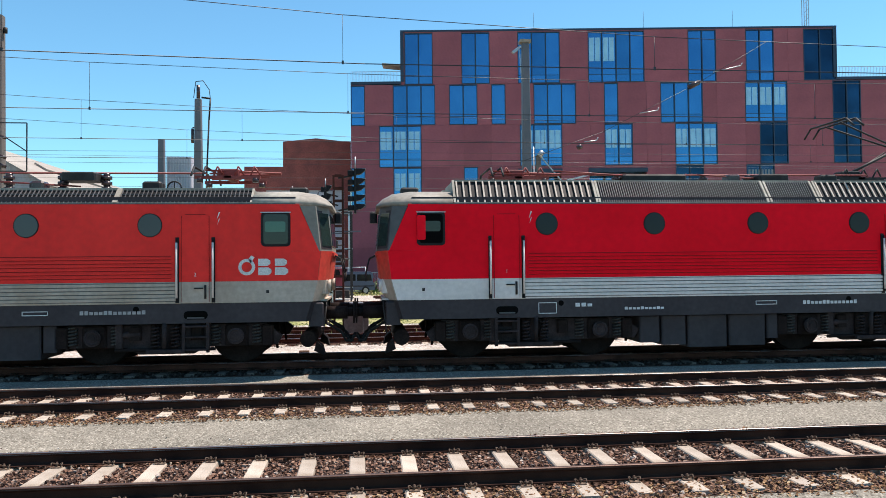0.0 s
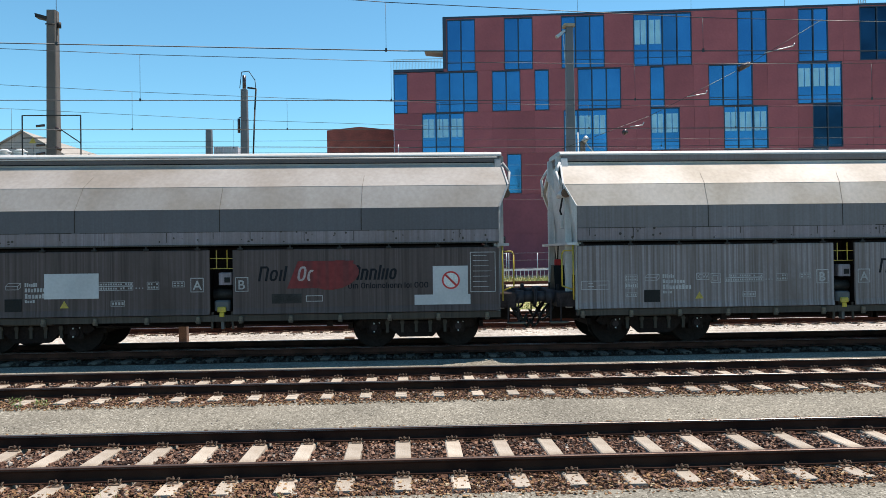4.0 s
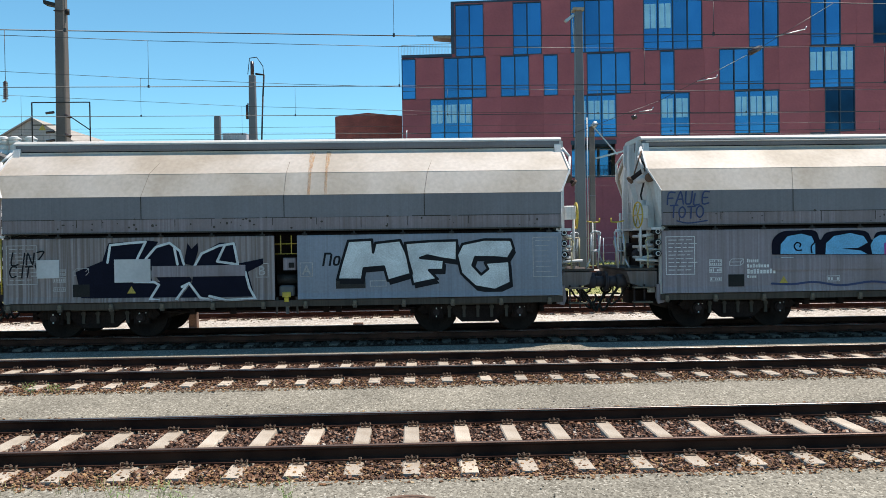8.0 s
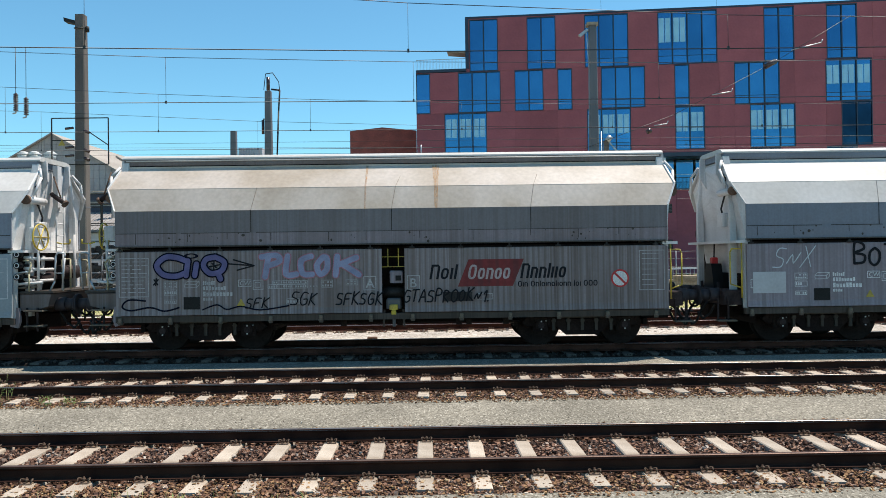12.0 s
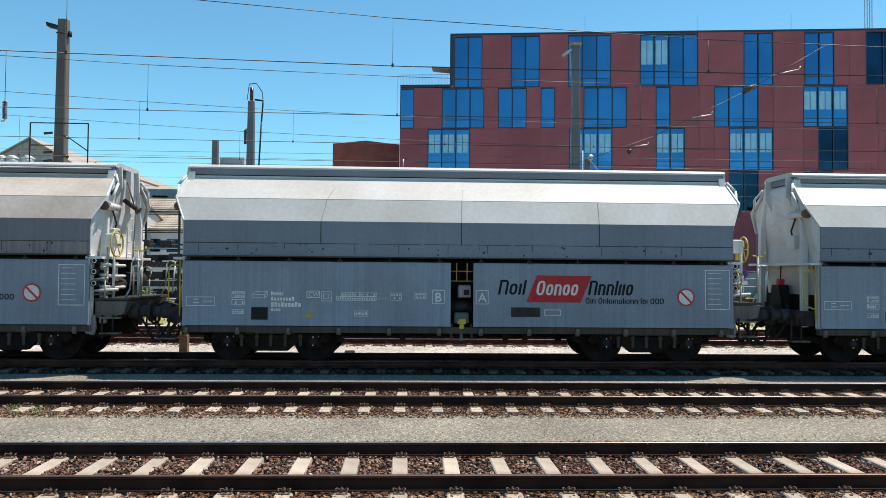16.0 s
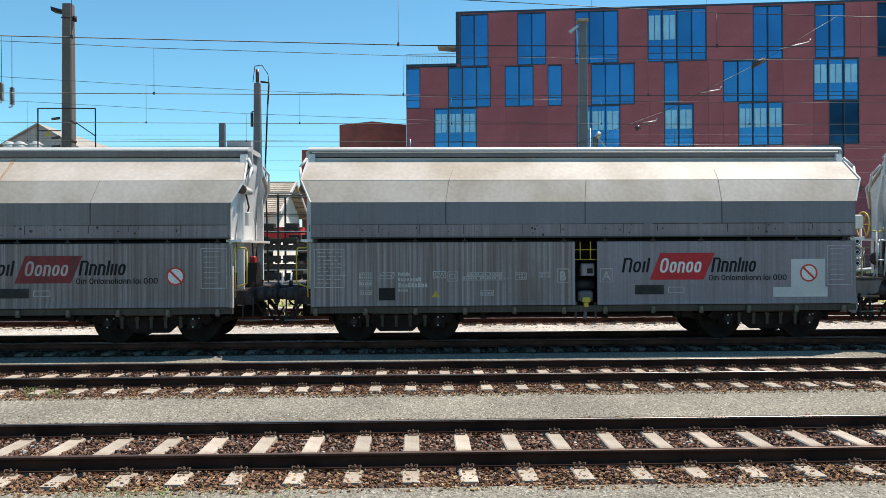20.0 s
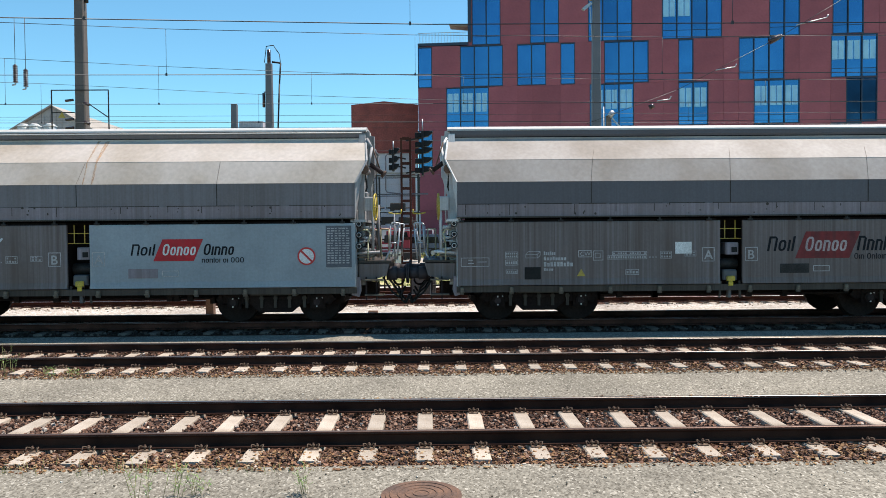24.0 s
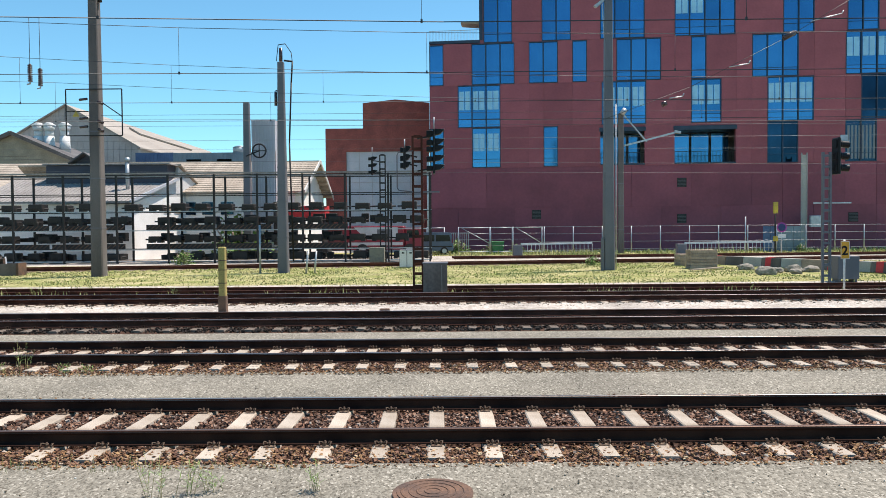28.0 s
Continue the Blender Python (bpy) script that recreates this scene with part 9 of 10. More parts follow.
for k in range(3):
    z = 4.45 + 0.45 * k
    hd = part("lamp_hood", Mesh().cyl((0.42, -0.1, z), (0.78, -0.1, z - 0.03), 0.13, 12, caps=False).cyl((0.42, -0.1, z), (0.5, -0.1, z), 0.14, 12).box(0.24, 0.3, -0.22, 0.02, z - 0.13, z + 0.13), "black", sig_r, "black lamp hood")
    part("hood_edge", Mesh().box(0.62, 0.8, -0.14, -0.06, z + 0.1, z + 0.125), "galv", hd)
part("head_arm", Mesh().beam((0.1, 0, 4.4), (0.32, 0, 4.4), 0.05, 0.05).beam((0.1, 0, 4.95), (0.32, 0, 4.95), 0.05, 0.05), "steel_dark", sig_r)
part("signal_cap", Mesh().box(0.5, 0.75, -0.1, 0.0, 5.36, 5.7), "galv", sig_r)
part("cross_arm", Mesh().beam((-0.5, 0, 3.1), (0.95, 0, 3.1), 0.05, 0.05), "galv", sig_r)
cab_r = thing("relay_cabinet", "dark grey cabinet beside the signal post", "cabinet", at=pose(15.75, 29.2, 0.13))
part("body", Mesh().cham(-0.42, 0.42, -0.3, 0.3, 0.12, 1.02, 0.02).box(-0.36, -0.28, -0.25, 0.25, 0, 0.12).box(0.28, 0.36, -0.25, 0.25, 0, 0.12), "mast_steel", cab_r)
lat_r = lattice("lattice_mast", "tall grey lattice mast by the red wall", 31.45, 65.0, 0.24, 8.5, 0.46, "concrete")
part("web", Mesh().box(-0.2, 0.2, 0.0, 0.05, 0, 8.3), "concrete", lat_r)
part("mast_box", Mesh().cham(0.4, 1.4, -0.4, 0.0, 2.0, 3.0, 0.05), "galv", lat_r)
board = thing("track_sign", "yellow signboard with a black figure on a white post", "sign", at=pose(13.33, 24.75, 0.13))
part("post", Mesh().cyl((0, 0, -0.1), (0, 0, 1.75), 0.035, 8), "white", board)
part("board", Mesh().cham(-0.15, 0.15, -0.06, -0.04, 1.1, 1.7, 0.005), "sign_amber", board, "amber board")
part("board_edge", outline_box(Mesh(), -0.15, 0.15, 1.1, 1.69, -0.064, 0.015), "pale", board)
lettering("2", 0.42, "ink", -0.12, 1.24, -0.066, "figure", board, 0.012)
stub = thing("marker_post", "yellowish square timber post in the gravel", "post", at=pose(-5.93, 19.6, 0.19))
part("shaft", Mesh().cham(-0.09, 0.09, -0.09, 0.09, -0.1, 1.72, 0.02), "boards_yellow", stub)
part("foot", Mesh().box(-0.1, 0.1, -0.1, 0.1, -0.1, 0.42), "rust", stub)
for z in (0.75, 1.1, 1.35):
    part("band", Mesh().box(-0.095, 0.095, -0.095, 0.095, z, z + 0.02), "rust", stub)


def wire(label, pts, r=0.012, material="wire", name="overhead_wire"):
    t = tagged(part(name, Mesh().tube(pts, r, 5), material), label, "wire", "overhead wires")
    return t


def catenary(y, zc, fall, low, x0, bow, phase, gap, label):
    """Contact wire, sagging messenger and droppers over one track; the messenger hangs lowest at x0."""
    xs = [phase + k * gap for k in range(-16, 27)]
    zc_at = lambda x: zc + fall * min(0.0, x)
    zm_at = lambda x: low + bow * ((x - x0 + 32) % 64 - 32) ** 2
    t = thing("catenary", label, "overhead line", "overhead wires")
    part("contact_wire", Mesh().tube([(x, y, zc_at(x)) for x in (xs[0], 0, xs[-1])], 0.0095, 5), "wire", t)
    for a, b in zip(xs, xs[1:]):
        part("messenger_wire", Mesh().cyl((a, y, zm_at(a)), (b, y, zm_at(b)), 0.007, 5), "wire", t)
    for x in xs:
        part("dropper", Mesh().tube([(x, y, zc_at(x)), (x, y, zm_at(x))], 0.005, 4).box(x - 0.018, x + 0.018, y - 0.015, y + 0.015, zc_at(x) - 0.02, zc_at(x) + 0.04), "wire", t)
    return t


catenary(13.1, 5.98, -0.02, 6.45, 13.0, 0.0022, -0.39, 5.7, "overhead line above the second track")
catenary(17.1, 5.94, -0.004, 6.77, 7.0, 0.00139, -0.4, 5.7, "overhead line above the train")
catenary(23.0, 6.28, -0.004, 6.95, 12.0, 0.00125, -8.45, 4.7, "overhead line beyond the train")
catenary(26.9, 6.28, -0.004, 6.9, 12.0, 0.00124, -6.3, 7.8, "overhead line above the siding")
for y, z, sl in ((35.6, 7.9, 0.0), (37.3, 7.55, -0.004), (40, 7.2, 0.0), (42, 8.5, -0.01), (46, 7.3, -0.006), (52, 7.0, -0.012), (56, 6.6, -0.01)):
    # the farther wires take the grey that is lightened as sunlit
    wire("thin feeder wire across the yard", [(-60, y, z - 60 * sl), (90, y, z + 90 * sl)], 0.0075, "wire" if y < 40 else "wire_lit")
guy = wire("slanting anchor wire in front of the red block", [(6.23, 30.0, 6.63), (9.88, 30.0, 7.96), (13.85, 30.0, 9.96), (17.23, 30.0, 11.95)], 0.011)
part("strain_insulator", Mesh().cyl((13.66, 30.0, 9.89), (14.09, 30.0, 10.11), 0.11, 12).cyl((14.09, 30.0, 10.11), (14.17, 30, 10.15), 0.06, 10), "insul", guy, "dark strain insulator")
part("strain_insulator", Mesh().cyl((8.78, 30.0, 7.27), (8.94, 30.0, 7.35), 0.1, 12), "insul", guy, "dark strain insulator")
for a, b in (((14.75, 30.0, 10.56), (15.99, 30.0, 10.86)), ((11.47, 30.0, 8.76), (12.26, 30.0, 8.89)), ((9.08, 30.0, 7.53), (9.6, 30.0, 7.6))):
    wire("pale registration arm on the overhead line", [a, b, (b[0] + 0.06, b[1], b[2] + 0.12)], 0.022, "galv", "registration_arm")
for x, top in ((-17.85, 9.58), (-17.41, 9.39)):
    t = thing("hanging_insulator", "blue-brown ribbed insulator hanging from a wire", "insulator", "hanging insulators")
    part("suspension_wire", Mesh().cyl((x, 32, 11.54), (x, 32, top), 0.012, 5), "wire", t)
    ins = Mesh()
    for k in range(8):
        ins.cyl((x, 32, top - 0.75 + k * 0.093), (x, 32, top - 0.7 + k * 0.093), 0.1, 10).cyl((x, 32, top - 0.7 + k * 0.093), (x, 32, top - 0.65 + k * 0.093), 0.05, 8)
    part("ribbed_body", ins, "insul", t)
    part("foot_hook", Mesh().tube([(x, 32, top - 0.75), (x, 32, top - 0.85), (x - 0.14, 32, top - 0.87)], 0.03, 6), "galv", t)

# ---- storage rack with stacked machine parts ----
rack = thing("storage_rack", "long dark steel rack with several shelves", "rack")
RX = [-28.1, -24.8, -21.35, -18.0, -15.0, -12.2, -9.25, -6.5, -3.7, -1.0]
for x in RX:
    for y in (48.0, 50.5):
        part("post", Mesh().box(x - 0.06, x + 0.06, y - 0.06, y + 0.06, 0.2, 6.0), "rack_black", rack)
for z in (5.95, 4.72, 3.60, 2.36, 1.12, 0.36):
    for y in (48.0, 50.5):
        part("beam", Mesh().box(-31, -0.9, y - 0.05, y + 0.05, z - 0.028, z + 0.028), "rack_black" if z > 4 or y > 49 else "galv", rack)
for y in (48.0, 50.5):
    part("top_rail", Mesh().box(-31, -0.9, y - 0.1, y + 0.1, 6.02, 6.12), "roof_grey", rack, "weathered top rail")


def machine_part(x, z, rs):
    t = thing("machine_part", "dark oily machine part stored on the rack", "machine part", "stored machine parts", at=pose(x, 49.0 + rs.uniform(-0.2, 0.2), z))
    w = rs.uniform(0.38, 0.5)
    top = rs.uniform(0.42, 0.56)
    part("housing", Mesh().cham(-w, w, -0.4, 0.4, 0.2, top, 0.04).box(-w * 0.6, w * 0.6, -0.3, 0.3, 0.08, 0.2), "rack_black", t)
    part("shaft", Mesh().cyl((-w - 0.28, -0.1, 0.22), (w + 0.28, -0.1, 0.22), 0.05, 8), "rack_black", t)
    for s in (-0.75, 0.75):
        part("foot", Mesh().cham(s * w - 0.13, s * w + 0.13, -0.35, 0.35, 0.0, 0.24, 0.03), "rack_black", t)


for z in (3.64, 2.74, 1.56, 0.4):
    x = -30.2
    rs = random.Random(int(z * 100))
    while x < -1.5:
        if rs.random() < 0.9 and not (z < 3 and -20.9 < x < -19.3):
            machine_part(x, z, rs)
        x += rs.uniform(1.35, 1.75) if z > 3 else rs.uniform(1.15, 1.6)
for z in (0.42, 1.66, 2.84):
    for x0, x1 in ((-30.4, -25.2), (-24.6, -21.6), (-19.2, -15.3), (-14.7, -9.6), (-8.9, -4.2)):
        rs = random.Random(int(z * 50 - x0 * 10))
        row = thing("parts_row", "row of dark oily machine parts at the back of the rack", "machine part", "stored machine parts", at=pose(x0, 50.1, z))
        x = 0.0
        while x < x1 - x0 - 0.2:
            wd = rs.uniform(0.3, 0.8)
            part("casting", Mesh().cham(x, min(x1 - x0, x + wd), -0.3, 0.3, 0.0, rs.uniform(0.22, 0.6), 0.03), "rack_black", row)
            x += wd + rs.uniform(0.02, 0.15)
for z in (2.4, 1.16):
    for x0, x1 in ((-30.6, -26.0), (-25.8, -21.0), (-19.6, -15.2), (-15.0, -11.4), (-10.6, -6.4)):
        tr = thing("girder", "rust-red lattice girder lying on the rack", "girder", "stored girders", at=pose(x0, 48.4, z))
        part("chord", Mesh().box(0, x1 - x0, 0.0, 0.05, 0, 0.34), "rack_black", tr)
        for k in range(int((x1 - x0) / 0.3)):
            part("brace", Mesh().beam((k * 0.3, 0, 0.05), (k * 0.3 + 0.3, 0, 0.3), 0.05, 0.05), "rust", tr)

# ---- sheds and houses behind the rack ----
def gabled(name, label, x0, x1, y0, y1, eave, ridge, wall_m, roof_m, along="y", base=0.2):
    """A plain house; the ridge runs along y (gable to the camera) or along x."""
    t = thing(name, label, "building")
    if along == "y":
        c = (x0 + x1) / 2
        part("wall", Mesh().prism([(x0, base), (x1, base), (x1, eave), (c, ridge), (x0, eave)], y0, y1, "y"), wall_m, t)
        for s, xe in ((-1, x0), (1, x1)):
            part("roof", Mesh().sheet([(c, y0 - 0.4, ridge + 0.02), (xe + s * 0.4, y0 - 0.4, eave - 0.4 * (ridge - eave) / (c - x0) + 0.02), (xe + s * 0.4, y1 + 0.4, eave - 0.4 * (ridge - eave) / (c - x0) + 0.02), (c, y1 + 0.4, ridge + 0.02)], (0, 0, 0.18)), roof_m, t)
    else:
        c = (y0 + y1) / 2
        part("wall", Mesh().prism([(y0, base), (y1, base), (y1, eave), (c, ridge), (y0, eave)], x0, x1, "x"), wall_m, t)
        for ye, s in ((y0, -1), (y1, 1)):
            dz = 0.4 * (ridge - eave) / (c - y0)
            part("roof", Mesh().sheet([(x0 - 0.3, c, ridge + 0.02), (x1 + 0.3, c, ridge + 0.02), (x1 + 0.3, ye + s * 0.4, eave - dz + 0.02), (x0 - 0.3, ye + s * 0.4, eave - dz + 0.02)], (0, 0, 0.18)), roof_m, t)
    return t


# long shed: the ridge runs along x and ends in a gable that faces the sun
SHED_E, SHED_F, SHED_B, SHED_EAVE, SHED_RIDGE = -12.0, 59.0, 73.0, 5.55, 8.35
long_shed = thing("long_shed", "long low white shed with a sandy tiled roof", "building")
mid = (SHED_F + SHED_B) / 2
part("wall", Mesh().prism([(SHED_F, 0.2), (SHED_B, 0.2), (SHED_B, SHED_EAVE), (mid, SHED_RIDGE - 0.05), (SHED_F, SHED_EAVE)], -44, SHED_E), "render_white", long_shed, "white rendered wall")
part("rear_roof", Mesh().sheet([(-44, mid, SHED_RIDGE), (SHED_E + 0.9, mid, SHED_RIDGE), (SHED_E + 0.9, SHED_B + 0.5, SHED_EAVE - 0.1), (-44, SHED_B + 0.5, SHED_EAVE - 0.1)], (0, 0, 0.15)), "tile", long_shed)
course = Mesh()
rise = (SHED_RIDGE - SHED_EAVE + 0.25) / 15
step = (mid - SHED_F + 0.6) / 15
course.prism([(0, 0.0), (step + 0.08, rise + 0.02), (step + 0.08, rise + 0.07), (0, 0.07)], -44, SHED_E + 0.9)
COURSE = course.data("tile_course", M["tile"])
for k in range(15):
    part("tile_course", COURSE, "tile", long_shed, at=pose(0, SHED_F - 0.6 + k * step, SHED_EAVE - 0.25 + k * rise + 0.03))
lump = Mesh()
for k in range(110):
    lump.prism([(0, 0.07), (0.05, 0.07), (0.05, 0.11), (0, 0.1)], -24.5 + k * 0.12, -24.44 + k * 0.12)
LUMPS = lump.data("tile_nib", M["tile"])
for k in range(0, 15):
    tagged(part("tile_nibs", LUMPS, "tile", long_shed, at=pose(0.03 * (k % 2), SHED_F - 0.6 + k * step, SHED_EAVE - 0.25 + k * rise + 0.03)), kind="stuff")
for s, ye in ((-1, SHED_F - 0.6), (1, SHED_B + 0.6)):
    part("barge_board", Mesh().beam((SHED_E + 0.92, mid, SHED_RIDGE + 0.08), (SHED_E + 0.92, ye, SHED_EAVE - 0.18), 0.08, 0.28), "white", long_shed, "white barge board")
    for k in range(7):
        f = (k + 0.7) / 7.5
        part("purlin", Mesh().box(SHED_E, SHED_E + 0.85, mid + (ye - mid) * f - 0.07, mid + (ye - mid) * f + 0.07, SHED_RIDGE + (SHED_EAVE - 0.2 - SHED_RIDGE) * f - 0.22, SHED_RIDGE + (SHED_EAVE - 0.2 - SHED_RIDGE) * f - 0.06), "wood", long_shed, "dark purlin end under the verge")
for x in (-20.4, -18.9, -17.4):
    part("window", Mesh().box(x - 0.5, x + 0.5, SHED_F - 0.06, SHED_F - 0.002, 3.6, 4.6), "pane_dark", long_shed, "small dark window")
# white wing in front, its east wall in the sun
wing = thing("white_wing", "low white wing with a grey sheet roof and a slate monitor", "building")
part("wall", Mesh().add([(x, y, z) for z in (0.2, 4.3) for x, y in ((-33, 53), (-22.5, 53), (-20.2, 60.6), (-33, 60.6))], [(3, 2, 1, 0), (4, 5, 6, 7), (0, 1, 5, 4), (1, 2, 6, 5), (2, 3, 7, 6), (3, 0, 4, 7)]), "render_white", wing, "white rendered wall")
part("gable", Mesh().sheet([(-22.5, 53, 4.352), (-20.2, 60.6, 4.352), (-20.15, 60.8, 5.85), (-20.95, 58.1, 7.35), (-20.98, 58.0, 6.35)], (-0.2, 0.06, 0)), "pale_sheet", wing, "pale sheet-clad gable")
part("gable_foot", Mesh().sheet([(-22.48, 52.98, 4.3), (-20.18, 60.62, 4.3), (-20.18, 60.62, 5.1), (-20.9, 58.25, 5.1), (-21.7, 55.6, 5.1)], (0.03, -0.01, 0)), "render_white", wing)
part("roof", Mesh().sheet([(-33.5, 52.4, 4.35), (-22.35, 52.4, 4.35), (-20.7, 57.9, 6.4), (-33.5, 57.9, 6.4)], (0, 0, 0.14)), "roof_grey", wing, "grey corrugated sheet roof")
for k in range(34):
    x = -33.2 + k * 0.33
    part("roof_rib", Mesh().beam((x, 52.42, 4.52), (x + 0.15 * (k / 34.0), 57.85, 6.54), 0.05, 0.04), "roof_grey", wing)
part("verge", Mesh().beam((-22.3, 52.35, 4.45), (-20.65, 57.95, 6.5), 0.1, 0.22), "shed_light", wing)
part("rear_roof", Mesh().sheet([(-33.5, 58.05, 7.45), (-20.7, 58.05, 7.45), (-19.95, 61.0, 5.75), (-33.5, 61.0, 5.75)], (0, 0, 0.12)), "tile", wing)
part("monitor", Mesh().box(-30.4, -21.15, 56.4, 58.0, 6.0, 7.38), "slate", wing, "dark sheet-clad roof monitor")
part("monitor_roof", Mesh().box(-30.6, -20.9, 56.2, 58.2, 7.4, 7.5), "roof_grey", wing)
part("dormer", Mesh().prism([(-28.3, 7.5), (-26.3, 7.5), (-27.3, 8.2)], 56.5, 58, "y"), "slate", wing, "small dark dormer gable")
part("dormer_roof", Mesh().beam((-28.5, 56.4, 7.5), (-27.3, 56.4, 8.3), 1.0, 0.1).beam((-27.3, 56.4, 8.3), (-26.1, 56.4, 7.5), 1.0, 0.1), "roof_dark", wing)
part("flue", Mesh().cyl((-23.6, 55.0, 5.2), (-23.6, 55.0, 7.5), 0.14, 10).cyl((-23.6, 55.0, 7.5), (-23.6, 55.0, 7.8), 0.2, 10), "galv", wing, "sheet-metal flue")
for f in (0.5, 0.66):
    x, y = -22.5 + 2.3 * f, 53 + 7.6 * f
    part("window", Mesh().sheet([(x - 0.12, y - 0.4, 3.7), (x + 0.12, y + 0.4, 3.7), (x + 0.12, y + 0.4, 4.3), (x - 0.12, y - 0.4, 4.3)], (0.04, -0.012, 0)), "roof_tan", wing, "small window with a tan blind")
gable_l = gabled("gabled_shed", "old gabled shed with green-grey boards and dark roof", -50.9, -36.5, 75, 84, 9.05, 12.2, "boards", "roof_dark", "y")
for s in (-1, 1):
    part("fascia", Mesh().beam((-43.7, 74.5, 12.35), (-43.7 + s * 7.7, 74.5, 8.95), 0.2, 0.35), "roof_dark", gable_l, "dark fascia along the gable")
for k in range(9):
    part("board_joint", Mesh().box(-50.5, -37.0, 74.97, 75.0, 7.2 + k * 0.35, 7.22 + k * 0.35) if k < 6 else Mesh().box(-43.7 - (9 - k) * 1.4, -43.7 + (9 - k) * 1.4, 74.97, 75.0, 7.2 + k * 0.35, 7.22 + k * 0.35), "roof_dark", gable_l)
for x in (-43.3, -42.15, -40.5):
    v = thing("roof_ventilator", "white sheet-metal roof ventilator", "ventilator", "roof ventilators", at=pose(x, 79, 10.6))
    part("pipe", Mesh().cyl((0, 0, 0), (0, 0, 1.9), 0.55, 14, 0.5).cyl((0, 0, 1.9), (0, 0, 2.5), 0.42, 14).cyl((0, 0, 2.5), (0, 0, 3.0), 0.5, 14, 0.62), "white", v)
    part("cowl", Mesh().cyl((0, 0, 3.0), (0, 0, 3.12), 0.66, 14).cyl((0, 0, 3.12), (0, 0, 3.35), 0.62, 14, 0.3), "white", v)
works = gabled("works_hall", "large grey works hall with a low gable and sandy roof", -57.6, -39.3, 95, 152, 13.1, 18.45, "shed_grey", "roof_sand", "y")
for k in range(24):
    x = -57.2 + k * 0.77
    part("siding_rib", Mesh().box(x, x + 0.06, 94.95, 95.0, 0.2, 13.2 + 5.2 * (1 - abs(x + 48.45) / 9.15)), "shed_grey", works)
part("skylight", Mesh().sheet([(-46.0, 108, 17.3), (-44.4, 108, 16.35), (-44.4, 130, 16.35), (-46.0, 130, 17.3)], (0.1, 0, 0.2)), "roof_sand", works, "low skylight strip")
blue = thing("blue_hall", "low blue sheet-clad hall with roof vents", "building")
part("wall", Mesh().box(-37.6, -33.0, 90, 96, 0.2, 11.85), "shed_blue", blue)
part("wall", Mesh().box(-32.99, -22.5, 90, 96, 0.2, 11.8), "shed_teal", blue, "pale teal sheet wall")
for k in range(30):
    part("sheet_rib", Mesh().box(-37.5 + k * 0.5, -37.4 + k * 0.5, 89.95, 89.998, 9.0, 11.8), "shed_blue" if k < 9 else "shed_teal", blue)
for x in (-30.5, -26.8):
    part("opening", Mesh().box(x - 0.9, x + 0.9, 89.93, 89.949, 10.7, 11.0), "void", blue)
part("roof_vent", Mesh().cyl((-25.2, 91, 11.8), (-25.2, 91, 12.5), 0.8, 14).cyl((-25.2, 91, 12.5), (-25.2, 91, 12.7), 0.85, 14, 0.4), "galv", blue)
silo = thing("sheet_tower", "tall pale blue-grey sheet-clad tower", "building")
part("wall", Mesh().box(-14.75, -12.95, 56.6, 58.0, 0.2, 10.75), "shed_light", silo)
for k in range(9):
    part("rib", Mesh().box(-14.7 + k * 0.2, -14.62 + k * 0.2, 56.54, 56.598, 0.2, 10.75), "shed_light", silo)
truck = thing("fire_engine", "dark red and white fire engine parked behind the rack", "truck", at=pose(-5.2, 58.5, 0.24))
part("body", Mesh().cham(-2.8, 2.0, -1.2, 1.2, 0.5, 2.35, 0.08), "engine_red", truck)
part("side_panel", Mesh().sheet([(-0.9, -1.215, 1.3), (1.5, -1.215, 1.3), (1.5, -1.215, 2.25), (-1.9, -1.215, 2.25)], (0, 0.012, 0)), "plate", truck, "white slanted side panel")
part("locker", Mesh().sheet([(-0.1, -1.22, 1.4), (0.9, -1.22, 1.4), (0.9, -1.22, 2.1), (-0.1, -1.22, 2.1)], (0, 0.004, 0)), "mast_steel", truck, "grey roller shutter")
part("stripe", Mesh().box(-2.7, 1.9, -1.215, -1.202, 0.85, 1.08), "plate", truck, "white side stripe")
part("cab", Mesh().cham(2.02, 3.4, -1.15, 1.15, 0.5, 2.2, 0.12), "engine_red", truck)
part("cab_window", Mesh().sheet([(2.2, -1.16, 1.4), (3.2, -1.16, 1.4), (3.1, -1.16, 2.0), (2.2, -1.16, 2.0)], (0, 0.008, 0)), "cab_glass", truck)
part("roof_rack", Mesh().box(-2.4, 1.8, -0.9, -0.85, 2.4, 2.45).box(-2.4, 1.8, 0.85, 0.9, 2.4, 2.45), "galv", truck)
for x in (-1.25, 2.4):
    tyre = part("wheel", Mesh().cyl((x, -1.22, 0.48), (x, -0.85, 0.48), 0.48, 18).cyl((x, 0.85, 0.48), (x, 1.22, 0.48), 0.48, 18), "rubber", truck)
    part("rim", Mesh().cyl((x, -1.235, 0.48), (x, -1.222, 0.48), 0.26, 14), "galv", tyre)
trailer = thing("skip_container", "red container with posts parked behind the rack", "container", at=pose(-10.2, 56.5, 0.24))
part("body", Mesh().cham(-1.6, 1.2, -1.0, 1.0, 3.0, 3.9, 0.05), "red_paint", trailer)
part("chassis", Mesh().box(-1.5, 1.1, -0.9, 0.9, 2.85, 3.0).box(-1.4, -1.25, -0.9, 0.9, 0.4, 2.85).box(0.9, 1.05, -0.9, 0.9, 0.4, 2.85), "rack_black", trailer)
